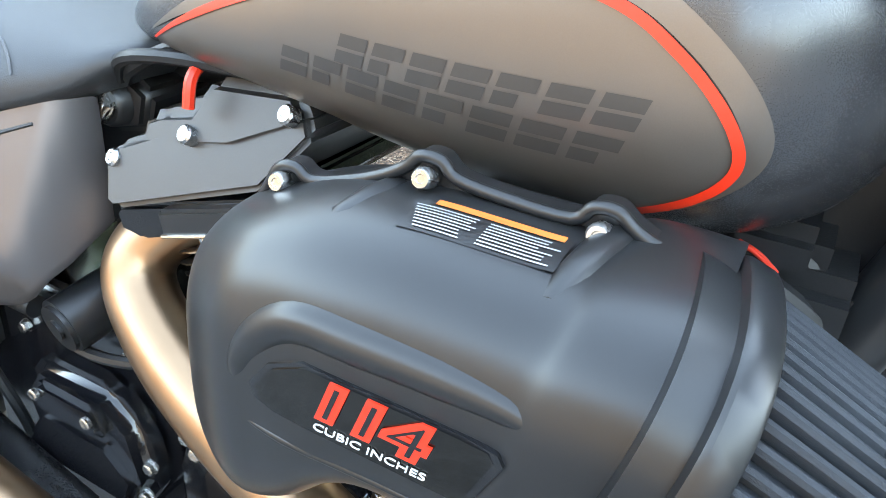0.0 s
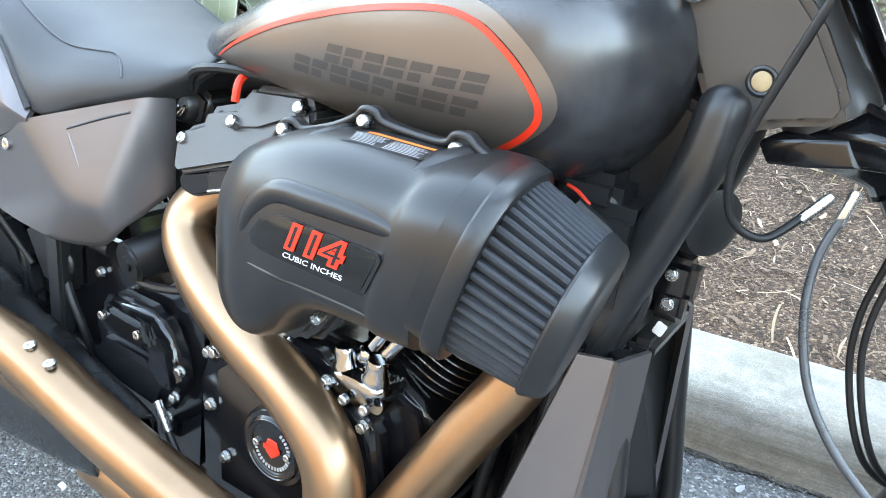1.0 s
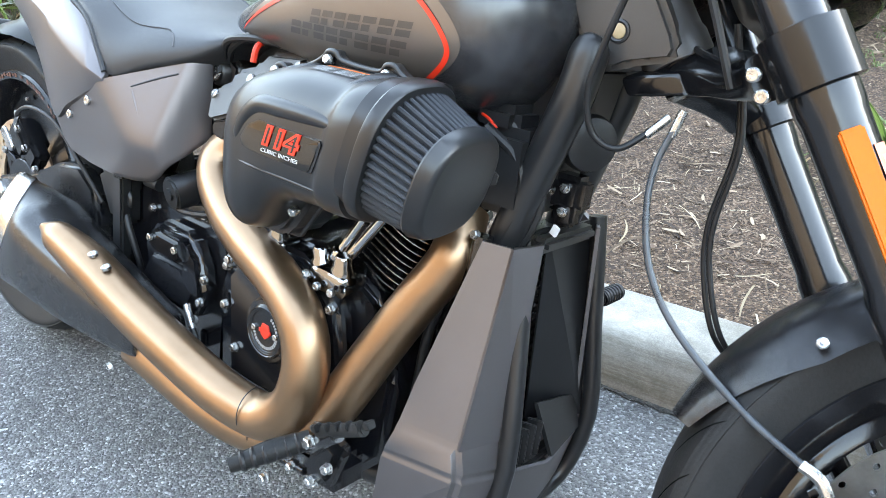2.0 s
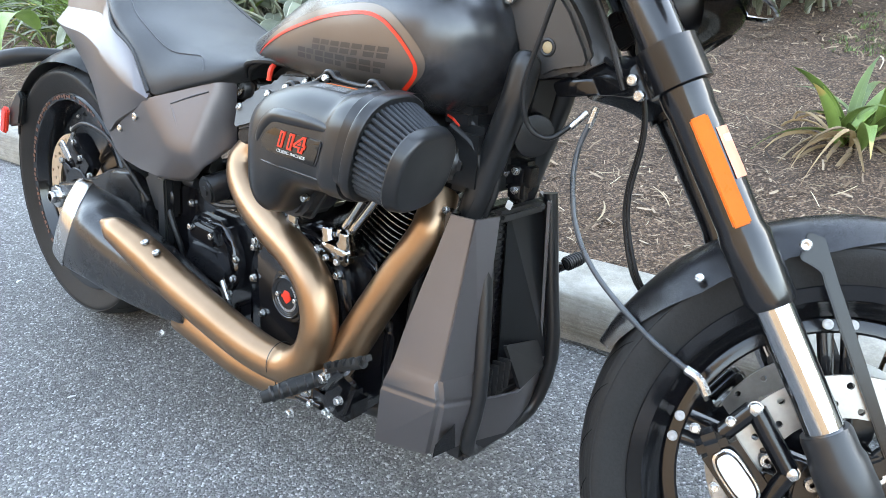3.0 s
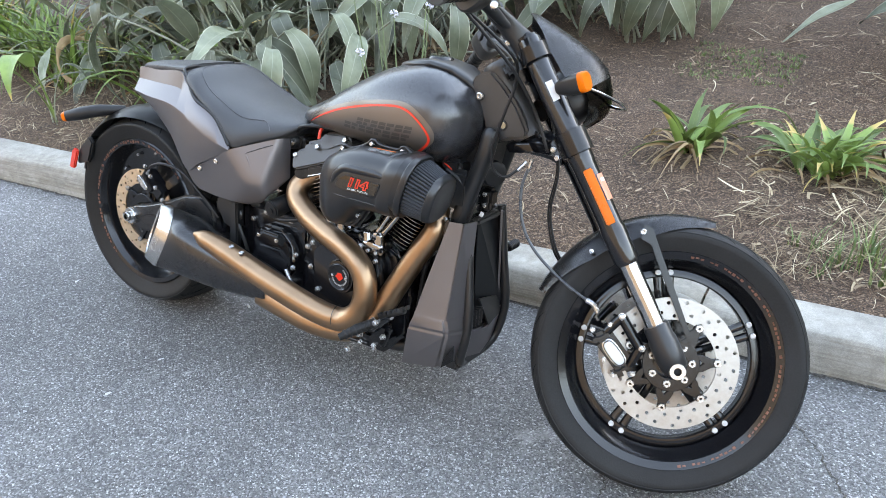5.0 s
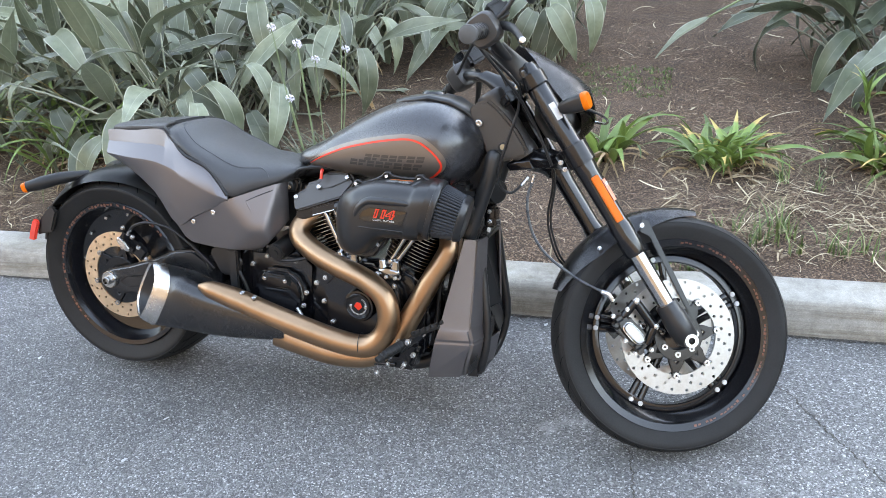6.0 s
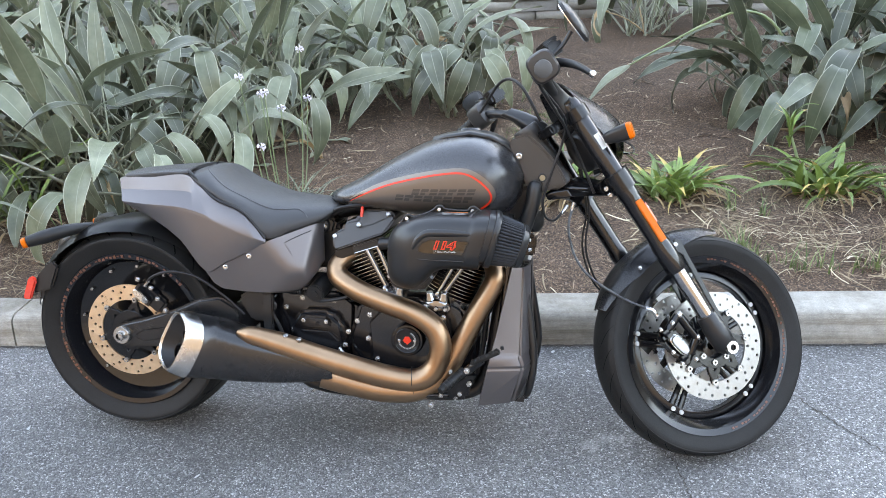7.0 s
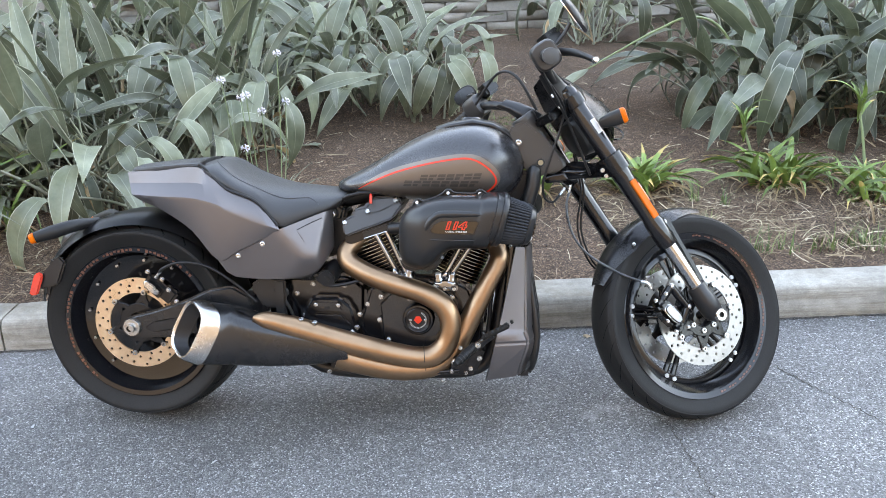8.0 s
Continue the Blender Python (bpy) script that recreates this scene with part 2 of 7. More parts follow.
def leaf_material(name, base, tip, edge, rough=0.42, dry=None):
    """Green leaf: pale midrib and margin across u, tone along v, spots, and a little light through it."""
    m = bpy.data.materials.new(name)
    m.use_nodes = True
    nt = m.node_tree
    p = nt.nodes["Principled BSDF"]
    uv = nt.nodes.new("ShaderNodeUVMap").outputs[0]
    sep = nt.nodes.new("ShaderNodeSeparateXYZ")
    nt.links.new(uv, sep.inputs[0])
    tc = nt.nodes.new("ShaderNodeTexCoord").outputs["Object"]
    n1 = noise_node(nt, tc, 9, 5)
    col = ramp(nt, n1, [(0.3, base), (0.7, tip)])
    info = nt.nodes.new("ShaderNodeObjectInfo")
    hsv = nt.nodes.new("ShaderNodeHueSaturation")
    mr = nt.nodes.new("ShaderNodeMapRange")
    mr.inputs[3].default_value, mr.inputs[4].default_value = 0.5, 1.5
    nt.links.new(info.outputs["Random"], mr.inputs[0])
    nt.links.new(mr.outputs[0], hsv.inputs["Value"])
    nt.links.new(col, hsv.inputs["Color"])
    rib = ramp(nt, sep.outputs[0], [(0.0, (1, 1, 1)), (0.04, (0, 0, 0)), (0.48, (0, 0, 0)), (0.5, (0.4, 0.4, 0.4)), (0.52, (0, 0, 0)), (0.96, (0, 0, 0)), (1.0, (1, 1, 1))])
    mx = nt.nodes.new("ShaderNodeMix")
    mx.data_type = "RGBA"
    sc = nt.nodes.new("ShaderNodeMath")
    sc.operation, sc.inputs[1].default_value = "MULTIPLY", 0.9
    nt.links.new(rib, sc.inputs[0])
    nt.links.new(sc.outputs[0], mx.inputs[0])
    nt.links.new(hsv.outputs[0], mx.inputs[6])
    mx.inputs[7].default_value = (*edge, 1)
    colour = mx.outputs[2]
    if dry:
        reach = nt.nodes.new("ShaderNodeMath")
        reach.operation, reach.inputs[1].default_value = "MULTIPLY_ADD", 0.9
        nt.links.new(info.outputs["Random"], reach.inputs[0])
        nt.links.new(sep.outputs[1], reach.inputs[2])
        wither = ramp(nt, reach.outputs[0], [(0.0, (0, 0, 0)), (0.97, (0, 0, 0)), (1.0, (0.9, 0.9, 0.9))])
        half = nt.nodes.new("ShaderNodeMath")
        half.operation, half.inputs[1].default_value = "MULTIPLY_ADD", 0.62
        half.inputs[2].default_value = 0.0
        nt.links.new(reach.outputs[0], half.inputs[0])
        nt.links.new(half.outputs[0], wither.node.inputs[0])
        m2 = nt.nodes.new("ShaderNodeMix")
        m2.data_type = "RGBA"
        nt.links.new(wither, m2.inputs[0])
        nt.links.new(colour, m2.inputs[6])
        m2.inputs[7].default_value = (*dry, 1)
        colour = m2.outputs[2]
    nt.links.new(colour, p.inputs["Base Color"])
    p.inputs["Roughness"].default_value = rough
    w = nt.nodes.new("ShaderNodeTexWave")
    w.inputs["Scale"].default_value = 60
    w.inputs["Distortion"].default_value = 1.5
    nt.links.new(uv, w.inputs["Vector"])
    bn = nt.nodes.new("ShaderNodeBump")
    bn.inputs["Strength"].default_value, bn.inputs["Distance"].default_value = 0.12, 0.002
    nt.links.new(w.outputs[1], bn.inputs["Height"])
    nt.links.new(bn.outputs[0], p.inputs["Normal"])
    tr = nt.nodes.new("ShaderNodeBsdfTranslucent")
    nt.links.new(colour, tr.inputs[0])
    ms = nt.nodes.new("ShaderNodeMixShader")
    ms.inputs[0].default_value = 0.18
    nt.links.new(p.outputs[0], ms.inputs[1])
    nt.links.new(tr.outputs[0], ms.inputs[2])
    nt.links.new(ms.outputs[0], nt.nodes["Material Output"].inputs[0])
    return m


LEAF = leaf_material("grey_green_leaf", (0.075, 0.09, 0.056), (0.165, 0.183, 0.122), (0.52, 0.52, 0.41), 0.36)
LILY = leaf_material("bright_green_leaf", (0.07, 0.135, 0.03), (0.17, 0.25, 0.065), (0.24, 0.32, 0.11), 0.42, (0.5, 0.34, 0.12))
# same leaf darkened: the wall's shade on the slope clumps, put into colour
SHADELEAF = leaf_material("dark_green_leaf", (0.045, 0.06, 0.036), (0.1, 0.118, 0.078), (0.42, 0.42, 0.33), 0.36)
DRYLEAF = leaf_material("dry_tan_leaf", (0.24, 0.15, 0.08), (0.4, 0.28, 0.16), (0.45, 0.34, 0.22), 0.7)
STALK = surface("green_stalk", (0.12, 0.17, 0.08), (0.22, 0.27, 0.14), 0.5, 0.0, 9, 200, 0.1, 0.1, vary=0.2)
PETAL = surface("pale_violet_petal", (0.62, 0.58, 0.68), (0.82, 0.8, 0.84), 0.6, 0.0, 9, 200, 0.0, 0.1, vary=0.1)
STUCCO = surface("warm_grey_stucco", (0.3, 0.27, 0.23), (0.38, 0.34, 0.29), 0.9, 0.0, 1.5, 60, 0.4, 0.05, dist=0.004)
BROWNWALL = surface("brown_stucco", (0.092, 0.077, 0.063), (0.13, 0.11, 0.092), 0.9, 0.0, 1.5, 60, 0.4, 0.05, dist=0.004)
BLOCK = surface("grey_wall_block", (0.15, 0.136, 0.118), (0.25, 0.228, 0.2), 0.88, 0.0, 5, 90, 0.8, 0.06, vary=0.22, dist=0.006)


# ---- mesh helpers ----
def V(*a):
    return Vector(a)


def finish(bm, name, mat, parent, label="", m=None, angle=38):
    bmesh.ops.recalc_face_normals(bm, faces=bm.faces[:])
    me = bpy.data.meshes.new(name)
    bm.to_mesh(me)
    bm.free()
    me.materials.append(mat)
    me.shade_smooth()
    me.set_sharp_from_angle(angle=radians(angle))
    ob = new(name, me)
    if parent:
        ob.parent = parent
    if m is not None:
        ob.matrix_local = m
    return tagged(ob, label)


def part(name, bm, mat, parent, label="", m=None, angle=38):
    return finish(bm, name, mat, parent, label, m, angle)


def thing(name, label, category, group="", m=None, kind=""):
    ob = new(name)
    ob.empty_display_size = 0.05
    if m is not None:
        ob.matrix_world = m
    return tagged(ob, label, category, group, kind)


def join(*bms):
    out = bms[0]
    for b in bms[1:]:
        me = bpy.data.meshes.new("tmp")
        b.to_mesh(me)
        b.free()
        out.from_mesh(me)
        bpy.data.meshes.remove(me)
    return out


def moved(bm, m):
    bm.transform(m)
    return bm


def mirrored(bm):
    """The bmesh mirrored to the other side of the y axis."""
    bm.transform(Matrix.Diagonal((1, -1, 1, 1)))
    bmesh.ops.reverse_faces(bm, faces=bm.faces[:])
    return bm


def loft(rings, closed=True, caps=True):
    bm = bmesh.new()
    rows = [[bm.verts.new(p) for p in r] for r in rings]
    n = len(rows[0])
    for a, b in zip(rows, rows[1:]):
        for i in range(n if closed else n - 1):
            j = (i + 1) % n
            bm.faces.new((a[i], a[j], b[j], b[i]))
    if caps and closed:
        bm.faces.new(rows[0][::-1])
        bm.faces.new(rows[-1])
    return bm


def sring(c, a, b, ra, rb, power=2.0, seg=32, rb2=None):
    """A superellipse ring round c in the plane of a and b; rb2: the half-height below."""
    out = []
    for i in range(seg):
        t = 2 * math.pi * i / seg
        x, y = math.cos(t), math.sin(t)
        h = rb if y >= 0 or rb2 is None else rb2
        out.append(c + a * (ra * math.copysign(abs(x) ** (2 / power), x)) + b * (h * math.copysign(abs(y) ** (2 / power), y)))
    return out


def smooth_path(pts, step=4):
    """Catmull-Rom through the points."""
    p = [Vector(q) for q in pts]
    p = [2 * p[0] - p[1]] + p + [2 * p[-1] - p[-2]]
    out = []
    for i in range(1, len(p) - 2):
        for k in range(step):
            t = k / step
            a, b, c, d = p[i - 1], p[i], p[i + 1], p[i + 2]
            out.append(0.5 * (2 * b + (c - a) * t + (2 * a - 5 * b + 4 * c - d) * t * t + (3 * b - 3 * c + d - a) * t ** 3))
    return out + [p[-2]]


def tube(pts, radius, seg=14, step=5, squash=1.0, caps=True):
    """A bent tube; radius is one number or one for each given point."""
    path = smooth_path(pts, step) if step > 1 else [Vector(p) for p in pts]
    if isinstance(radius, (int, float)):
        rad = [radius] * len(path)
    else:
        rad = np.interp(np.linspace(0, 1, len(path)), np.linspace(0, 1, len(radius)), radius)
    side, rings = None, []
    for i, p in enumerate(path):
        d = (path[min(i + 1, len(path) - 1)] - path[max(i - 1, 0)]).normalized()
        if side is None:
            side = d.cross(V(0, 0, 1) if abs(d.z) < 0.9 else V(1, 0, 0)).normalized()
        side = (side - d * side.dot(d)).normalized()
        rings.append(sring(p, side, d.cross(side), rad[i] * squash, rad[i], 2, seg))
    return loft(rings, caps=caps)


def rod(a, b, r, seg=16, bevel=0.0):
    bm = tube([a, b], r, seg, 1)
    if bevel:
        es = [e for e in bm.edges if len(e.link_faces) == 2 and any(len(f.verts) > 4 for f in e.link_faces)]
        bmesh.ops.bevel(bm, geom=es, offset=bevel, segments=2, affect="EDGES")
    return bm


def lathe(profile, seg=48, closed=False):
    """Profile of (radius, y) turned round the y axis; closed: a ring."""
    bm = bmesh.new()
    rows = []
    for i in range(seg):
        t = 2 * math.pi * i / seg
        rows.append([bm.verts.new((r * math.cos(t), y, r * math.sin(t))) for r, y in profile])
    n = len(profile)
    for i in range(seg):
        a, b = rows[i], rows[(i + 1) % seg]
        for k in range(n if closed else n - 1):
            q = (k + 1) % n
            f = [a[k], a[q], b[q], b[k]]
            bm.faces.new(f)
    bmesh.ops.remove_doubles(bm, verts=bm.verts[:], dist=1e-6)
    return bm


def slab(outline, y0, y1, bevel=0.004, seg=2, taper=0.0):
    """A plate: outline of (x, z), from y0 to y1, with rounded edges; taper shrinks the y0 side."""
    bm = bmesh.new()
    cx, cz = (sum(p[i] for p in outline) / len(outline) for i in (0, 1))
    a = [bm.verts.new((cx + (x - cx) * (1 - taper), y0, cz + (z - cz) * (1 - taper))) for x, z in outline]
    b = [bm.verts.new((x, y1, z)) for x, z in outline]
    n = len(a)
    bm.faces.new(a)
    bm.faces.new(b[::-1])
    for i in range(n):
        bm.faces.new((a[i], b[i], b[(i + 1) % n], a[(i + 1) % n]))
    bmesh.ops.recalc_face_normals(bm, faces=bm.faces[:])
    if bevel:
        bmesh.ops.bevel(bm, geom=bm.edges[:], offset=bevel, segments=seg, affect="EDGES", clamp_overlap=True)
    return bm


def block(c, size, bevel=0.004, rot=None):
    bm = bmesh.new()
    bmesh.ops.create_cube(bm, size=1)
    bm.transform(Matrix.Diagonal((*size, 1)))
    if bevel:
        bmesh.ops.bevel(bm, geom=bm.edges[:], offset=bevel, segments=2, affect="EDGES", clamp_overlap=True)
    bm.transform(Matrix.Translation(c) @ (rot or Matrix()))
    return bm


def along(d):
    """The turn that lays the y axis along d."""
    return Vector(d).to_track_quat("Y", "Z").to_matrix().to_4x4()


def bolt(at, d=(0, -1, 0), r=0.006, h=0.006):
    """A socket-head bolt, its head pointing along d."""
    bm = lathe([(0, 0.93 * h), (0.35 * r, 0.93 * h), (0.42 * r, h), (0.78 * r, h), (r, 0.75 * h), (r, -0.3 * h)], 16)
    return moved(bm, Matrix.Translation(at) @ along(d))


def hexbolt(at, d=(0, -1, 0), r=0.008, h=0.006):
    bm = lathe([(0, h), (0.8 * r, h), (r, 0.85 * h), (r, 0)], 6)
    return moved(join(bm, lathe([(1.0 * r, 0), (1.2 * r, 0), (1.2 * r, -0.002)], 16)), Matrix.Translation(at) @ along(d))

# ---- ground ----
GZ = -0.012
KERB_H = 0.125


def kerb_y(x):
    return 0.465 + 0.0373 * x


def soil_z(x, y):
    rise = min(y, 6.0) - kerb_y(x) - 0.19
    return GZ + KERB_H - 0.012 + 0.088 * max(rise, 0) + 0.022 * noise.noise(V(x * 1.7, y * 1.7, 0)) * min(1, rise * 3 + 0.1) + 0.012 * noise.noise(V(x * 7, y * 7, 3))


def sheet(name, xs, ys, height, mat, label, category):
    me = bpy.data.meshes.new(name)
    verts = [(x, y, height(x, y)) for y in ys for x in xs]
    n = len(xs)
    me.from_pydata(verts, [], [(j * n + i, j * n + i + 1, (j + 1) * n + i + 1, (j + 1) * n + i) for j in range(len(ys) - 1) for i in range(n - 1)])
    me.materials.append(mat)
    me.shade_smooth()
    return tagged(new(name, me), label, category, kind="structure")


road = sheet("road", [-80, -20, -6, -3, 0, 3, 6, 20, 80], [-80, -20, -6, -3, -1.5, 0, 0.9], lambda x, y: GZ if y < 0.8 else GZ - 0.004, ASPHALT, "worn grey asphalt road with pale aggregate beside a kerb", "road")
fx = sorted({round(v, 3) for v in list(np.linspace(-4, 4, 161)) + [-80, -40, -20, -10, -6, 6, 10, 20, 40, 80]})
fy = sorted({round(v, 3) for v in list(np.linspace(0.0, 5.8, 124)) + [7, 12, 25, 80]})
soil = sheet("ground", fx, fy, lambda x, y: soil_z(x, max(y, 0.0) + kerb_y(x) + 0.10), SOIL, "dark planting soil strewn with bark mulch, sloping up", "ground")
for v in soil.data.vertices:
    v.co.y += kerb_y(v.co.x) + 0.10

# kerb, cast in lengths with open joints
kerb = thing("kerb", "pale weathered concrete kerb with stained face and joints", "kerb", kind="structure")
prof = [(0.0, GZ - 0.1), (0.0, GZ + 0.01), (0.008, GZ + 0.088), (0.014, GZ + 0.108), (0.026, GZ + 0.12), (0.045, GZ + KERB_H), (0.165, GZ + KERB_H + 0.004), (0.18, GZ + KERB_H - 0.003), (0.185, GZ - 0.1)]
edge = -1.63
spans = [(edge + 2.44 * i + 0.004, edge + 2.44 * (i + 1) - 0.004) for i in range(-6, 7)] + [(-80, edge - 2.44 * 6 - 0.004), (edge + 2.44 * 7 + 0.004, 80)]
for x0, x1 in spans:
    rings = []
    for k in range(25):
        x = x0 + (x1 - x0) * k / 24
        wob = 0.0025 * noise.noise(V(x * 3, 1, 0))
        pull = 0.004 if k in (0, 24) else 0
        rings.append([V(x, kerb_y(x) + y + wob + pull * (1 if y < 0.1 else -1), z + (0.002 * noise.noise(V(x * 4, y * 30, 2)) if z > GZ else 0) - (pull if z > GZ + 0.1 else 0)) for y, z in prof])
    part("kerb_length", loft(rings), CONCRETE, kerb, angle=50)

# dark seam in the asphalt and a gutter crack along the kerb foot
def crack(name, pts, width, label):
    path = smooth_path(pts, 14)
    rng = random.Random(5)
    left, right = [], []
    for i, p in enumerate(path):
        d = (path[min(i + 1, len(path) - 1)] - path[max(i - 1, 0)]).normalized()
        s = V(-d.y, d.x, 0)
        c = p + s * rng.uniform(-0.006, 0.006)
        w = width * rng.uniform(0.35, 1.2)
        left.append(c + s * w)
        right.append(c - s * w)
    ob = part(name, loft([left, right], closed=False), TAR, None)
    return tagged(ob, label, "crack", kind="structure")


TAR = ground_material("dark_joint_grit", [(0.0, (0.03, 0.028, 0.026)), (0.7, (0.065, 0.06, 0.054)), (1.0, (0.15, 0.135, 0.12))], 300, 0.9, 0.6, 3, None, 150)
crack("asphalt_crack", [(1.02, 0.37, GZ + 0.0015), (1.12, 0.27, GZ + 0.0015), (1.197, 0.175, GZ + 0.0015), (1.279, 0.027, GZ + 0.0015), (1.342, -0.075, GZ + 0.0015), (1.401, -0.184, GZ + 0.0015), (1.62, -0.6, GZ + 0.0015), (1.7, -1.2, GZ + 0.0015)], 0.003, "dark ragged crack across the grey asphalt")
crack("asphalt_crack", [(0.66, -0.02, GZ + 0.0015), (0.72, -0.1, GZ + 0.0015), (0.762, -0.176, GZ + 0.0015), (0.78, -0.303, GZ + 0.0015), (0.792, -0.429, GZ + 0.0015), (0.8, -0.52, GZ + 0.0015), (0.86, -0.8, GZ + 0.0015), (0.85, -1.3, GZ + 0.0015)], 0.0026, "thin dark crack across the grey asphalt")
crack("gutter_joint", [(x, kerb_y(x) - 0.004, GZ + 0.002) for x in np.linspace(-6, 6, 40)], 0.008, "dark gritty joint where asphalt meets the kerb")

# ---- motorcycle ----
BIKE = pose(0.005, -0.0542, 0.0018, -11.15, 0.37, -3.0)
bike = thing("motorcycle", "black and graphite cruiser motorcycle with bronze exhaust, leaning on its stand", "motorcycle", m=BIKE)
X, Y, Z = V(1, 0, 0), V(0, 1, 0), V(0, 0, 1)


def bpart(name, bm, mat, label="", parent=None, m=None, angle=38):
    return part(name, bm, mat, parent or bike, label, m, angle)


def body_loft(rows, power=2.4, seg=40, cy=0.0):
    """Rings across the bike: rows of x, half-width, top, middle, bottom."""
    return loft([sring(V(x, cy, zc), Y, Z, w, zt - zc, power, seg, zc - zb) for x, w, zt, zc, zb in rows])


def grow(rows, n):
    """Rows filled in smoothly between the given ones."""
    return [tuple(p) for p in _spline(np.array(rows, float), n)]


def _spline(a, n):
    out = []
    p = np.vstack([2 * a[0] - a[1], a, 2 * a[-1] - a[-2]])
    for i in range(1, len(p) - 2):
        for k in range(n):
            t = k / n
            out.append(0.5 * (2 * p[i] + (p[i + 1] - p[i - 1]) * t + (2 * p[i - 1] - 5 * p[i] + 4 * p[i + 1] - p[i + 2]) * t * t + (3 * p[i] - 3 * p[i + 1] + p[i + 2] - p[i - 1]) * t ** 3))
    return out + [a[-1]]


# fuel tank
TANK_ROWS = [(-0.238, 0.03, 0.727, 0.714, 0.704), (-0.205, 0.08, 0.744, 0.716, 0.695), (-0.15, 0.104, 0.771, 0.722, 0.687), (-0.09, 0.122, 0.806, 0.732, 0.682), (-0.02, 0.135, 0.845, 0.745, 0.672), (0.05, 0.152, 0.876, 0.757, 0.663), (0.12, 0.162, 0.893, 0.765, 0.658), (0.18, 0.162, 0.898, 0.77, 0.658), (0.235, 0.156, 0.885, 0.77, 0.662), (0.278, 0.126, 0.855, 0.77, 0.682), (0.305, 0.085, 0.825, 0.77, 0.713), (0.318, 0.045, 0.795, 0.765, 0.735)]
tank_rows = grow(TANK_ROWS, 5)
tank = bpart("fuel_tank", body_loft(tank_rows, 2.35, 56), TANKBLACK, "satin black teardrop fuel tank")
TX = [r[0] for r in tank_rows]


def tank_side(x, z, off=0.0012):
    """The point of the tank's right flank at x and z, lifted off it a little."""
    w, zt, zc, zb = (float(np.interp(x, TX, [r[i] for r in tank_rows])) for i in (1, 2, 3, 4))
    h = (zt - zc) if z > zc else (zc - zb)
    q = min(0.999, abs(z - zc) / h)
    y = w * (1 - q ** 2.35) ** (1 / 2.35)
    return V(x, -y - off, z)


STRIPE = [(-0.166, 0.7115), (-0.13, 0.73), (-0.09, 0.7475), (-0.045, 0.764), (0.003, 0.777), (0.05, 0.788), (0.1, 0.797), (0.15, 0.802), (0.182, 0.796), (0.208, 0.781), (0.226, 0.765), (0.237, 0.749), (0.24, 0.736), (0.235, 0.724), (0.223, 0.712), (0.206, 0.7), (0.19, 0.69)]
stripe = [V(p.x, 0, p.y) for p in smooth_path([(x, z, 0) for x, z in STRIPE], 6)]


def band(path, half, off, ends=0.25):
    rows = []
    for i, p in enumerate(path):
        d = (path[min(i + 1, len(path) - 1)] - path[max(i - 1, 0)]).normalized()
        n = V(-d.z, 0, d.x)
        h = half * min(1, ends + i / 14)
        rows.append([tank_side(p.x + n.x * s * h, p.z + n.z * s * h, off) for s in (1, 0.5, 0, -0.5, -1)])
    return loft(rows, closed=False)


# the flank panel lies inside the stripe, down to the tank's lower edge
top_curve = stripe[::2]
panel = []
for p in top_curve:
    lowz = min(p.z - 0.0005, 0.679 + 0.03 * max(0, (-0.05 - p.x) / 0.12))
    lowx = p.x if p.x < 0.17 else 0.17 + (p.x - 0.17) * 0.25
    panel.append([tank_side(p.x + (lowx - p.x) * s, p.z + (lowz - p.z) * s, 0.0008) for s in np.linspace(0, 1, 14)])
bpart("tank_panel", loft(panel, closed=False), TANKPANEL, "bronze grey flank panel", tank)
outer = [V(p.x + 0.006 * (1 if p.x > 0.15 else 0), 0, p.z + 0.007) for p in stripe]
bpart("panel_border", band(outer, 0.006, 0.0011, 0.1), TANKPANEL, "bronze grey border line", tank)
bpart("stripe", band(stripe, 0.0026, 0.002), RED, "thin red pinstripe", tank)
# the two rows of the maker's mark, as plain slanted shapes
def mark(x0, z0, x1, z1, h, count, name):
    for i in range(count):
        a, b = i / count, (i + 0.82) / count
        for t0, t1 in ((0.0, 0.44), (0.56, 1.0)):
            b3 = b - 0.3 / count * (t0 == 0.0 and i % 3 == 1)
            rows = []
            for s in np.linspace(a, b3, 4):
                col = []
                for t in np.linspace(t0, t1, 3):
                    x, z = x0 + (x1 - x0) * s + 0.35 * h * (t - 0.5), z0 + (z1 - z0) * s + h * (t - 0.5)
                    col.append(tank_side(x, z, 0.0012))
                rows.append(col)
            bpart(name, loft(rows, closed=False), DARKMARK, "", tank)


mark(0.0240, 0.7480, 0.2020, 0.7520, 0.0165, 7, "mark_shape")
mark(-0.0250, 0.7310, 0.1930, 0.7300, 0.0165, 8, "mark_shape")
# console strip and filler cap on the crown
bpart("tank_console", loft([sring(V(x, 0, z), Y, Z, w, 0.012, 2.6, 24) for x, w, z in ((0.06, 0.02, 0.876), (0.1, 0.05, 0.888), (0.17, 0.062, 0.899), (0.23, 0.058, 0.888), (0.268, 0.045, 0.868), (0.29, 0.03, 0.846))]), SATIN, "black console strip", tank)
bpart("filler_cap", moved(lathe([(0, 0.012), (0.026, 0.012), (0.031, 0.008), (0.033, 0.0), (0.033, -0.01)], 32), Matrix.Translation((0.165, 0, 0.9015)) @ along((0, 0, 1))), GLOSS, "black flush filler cap", tank)

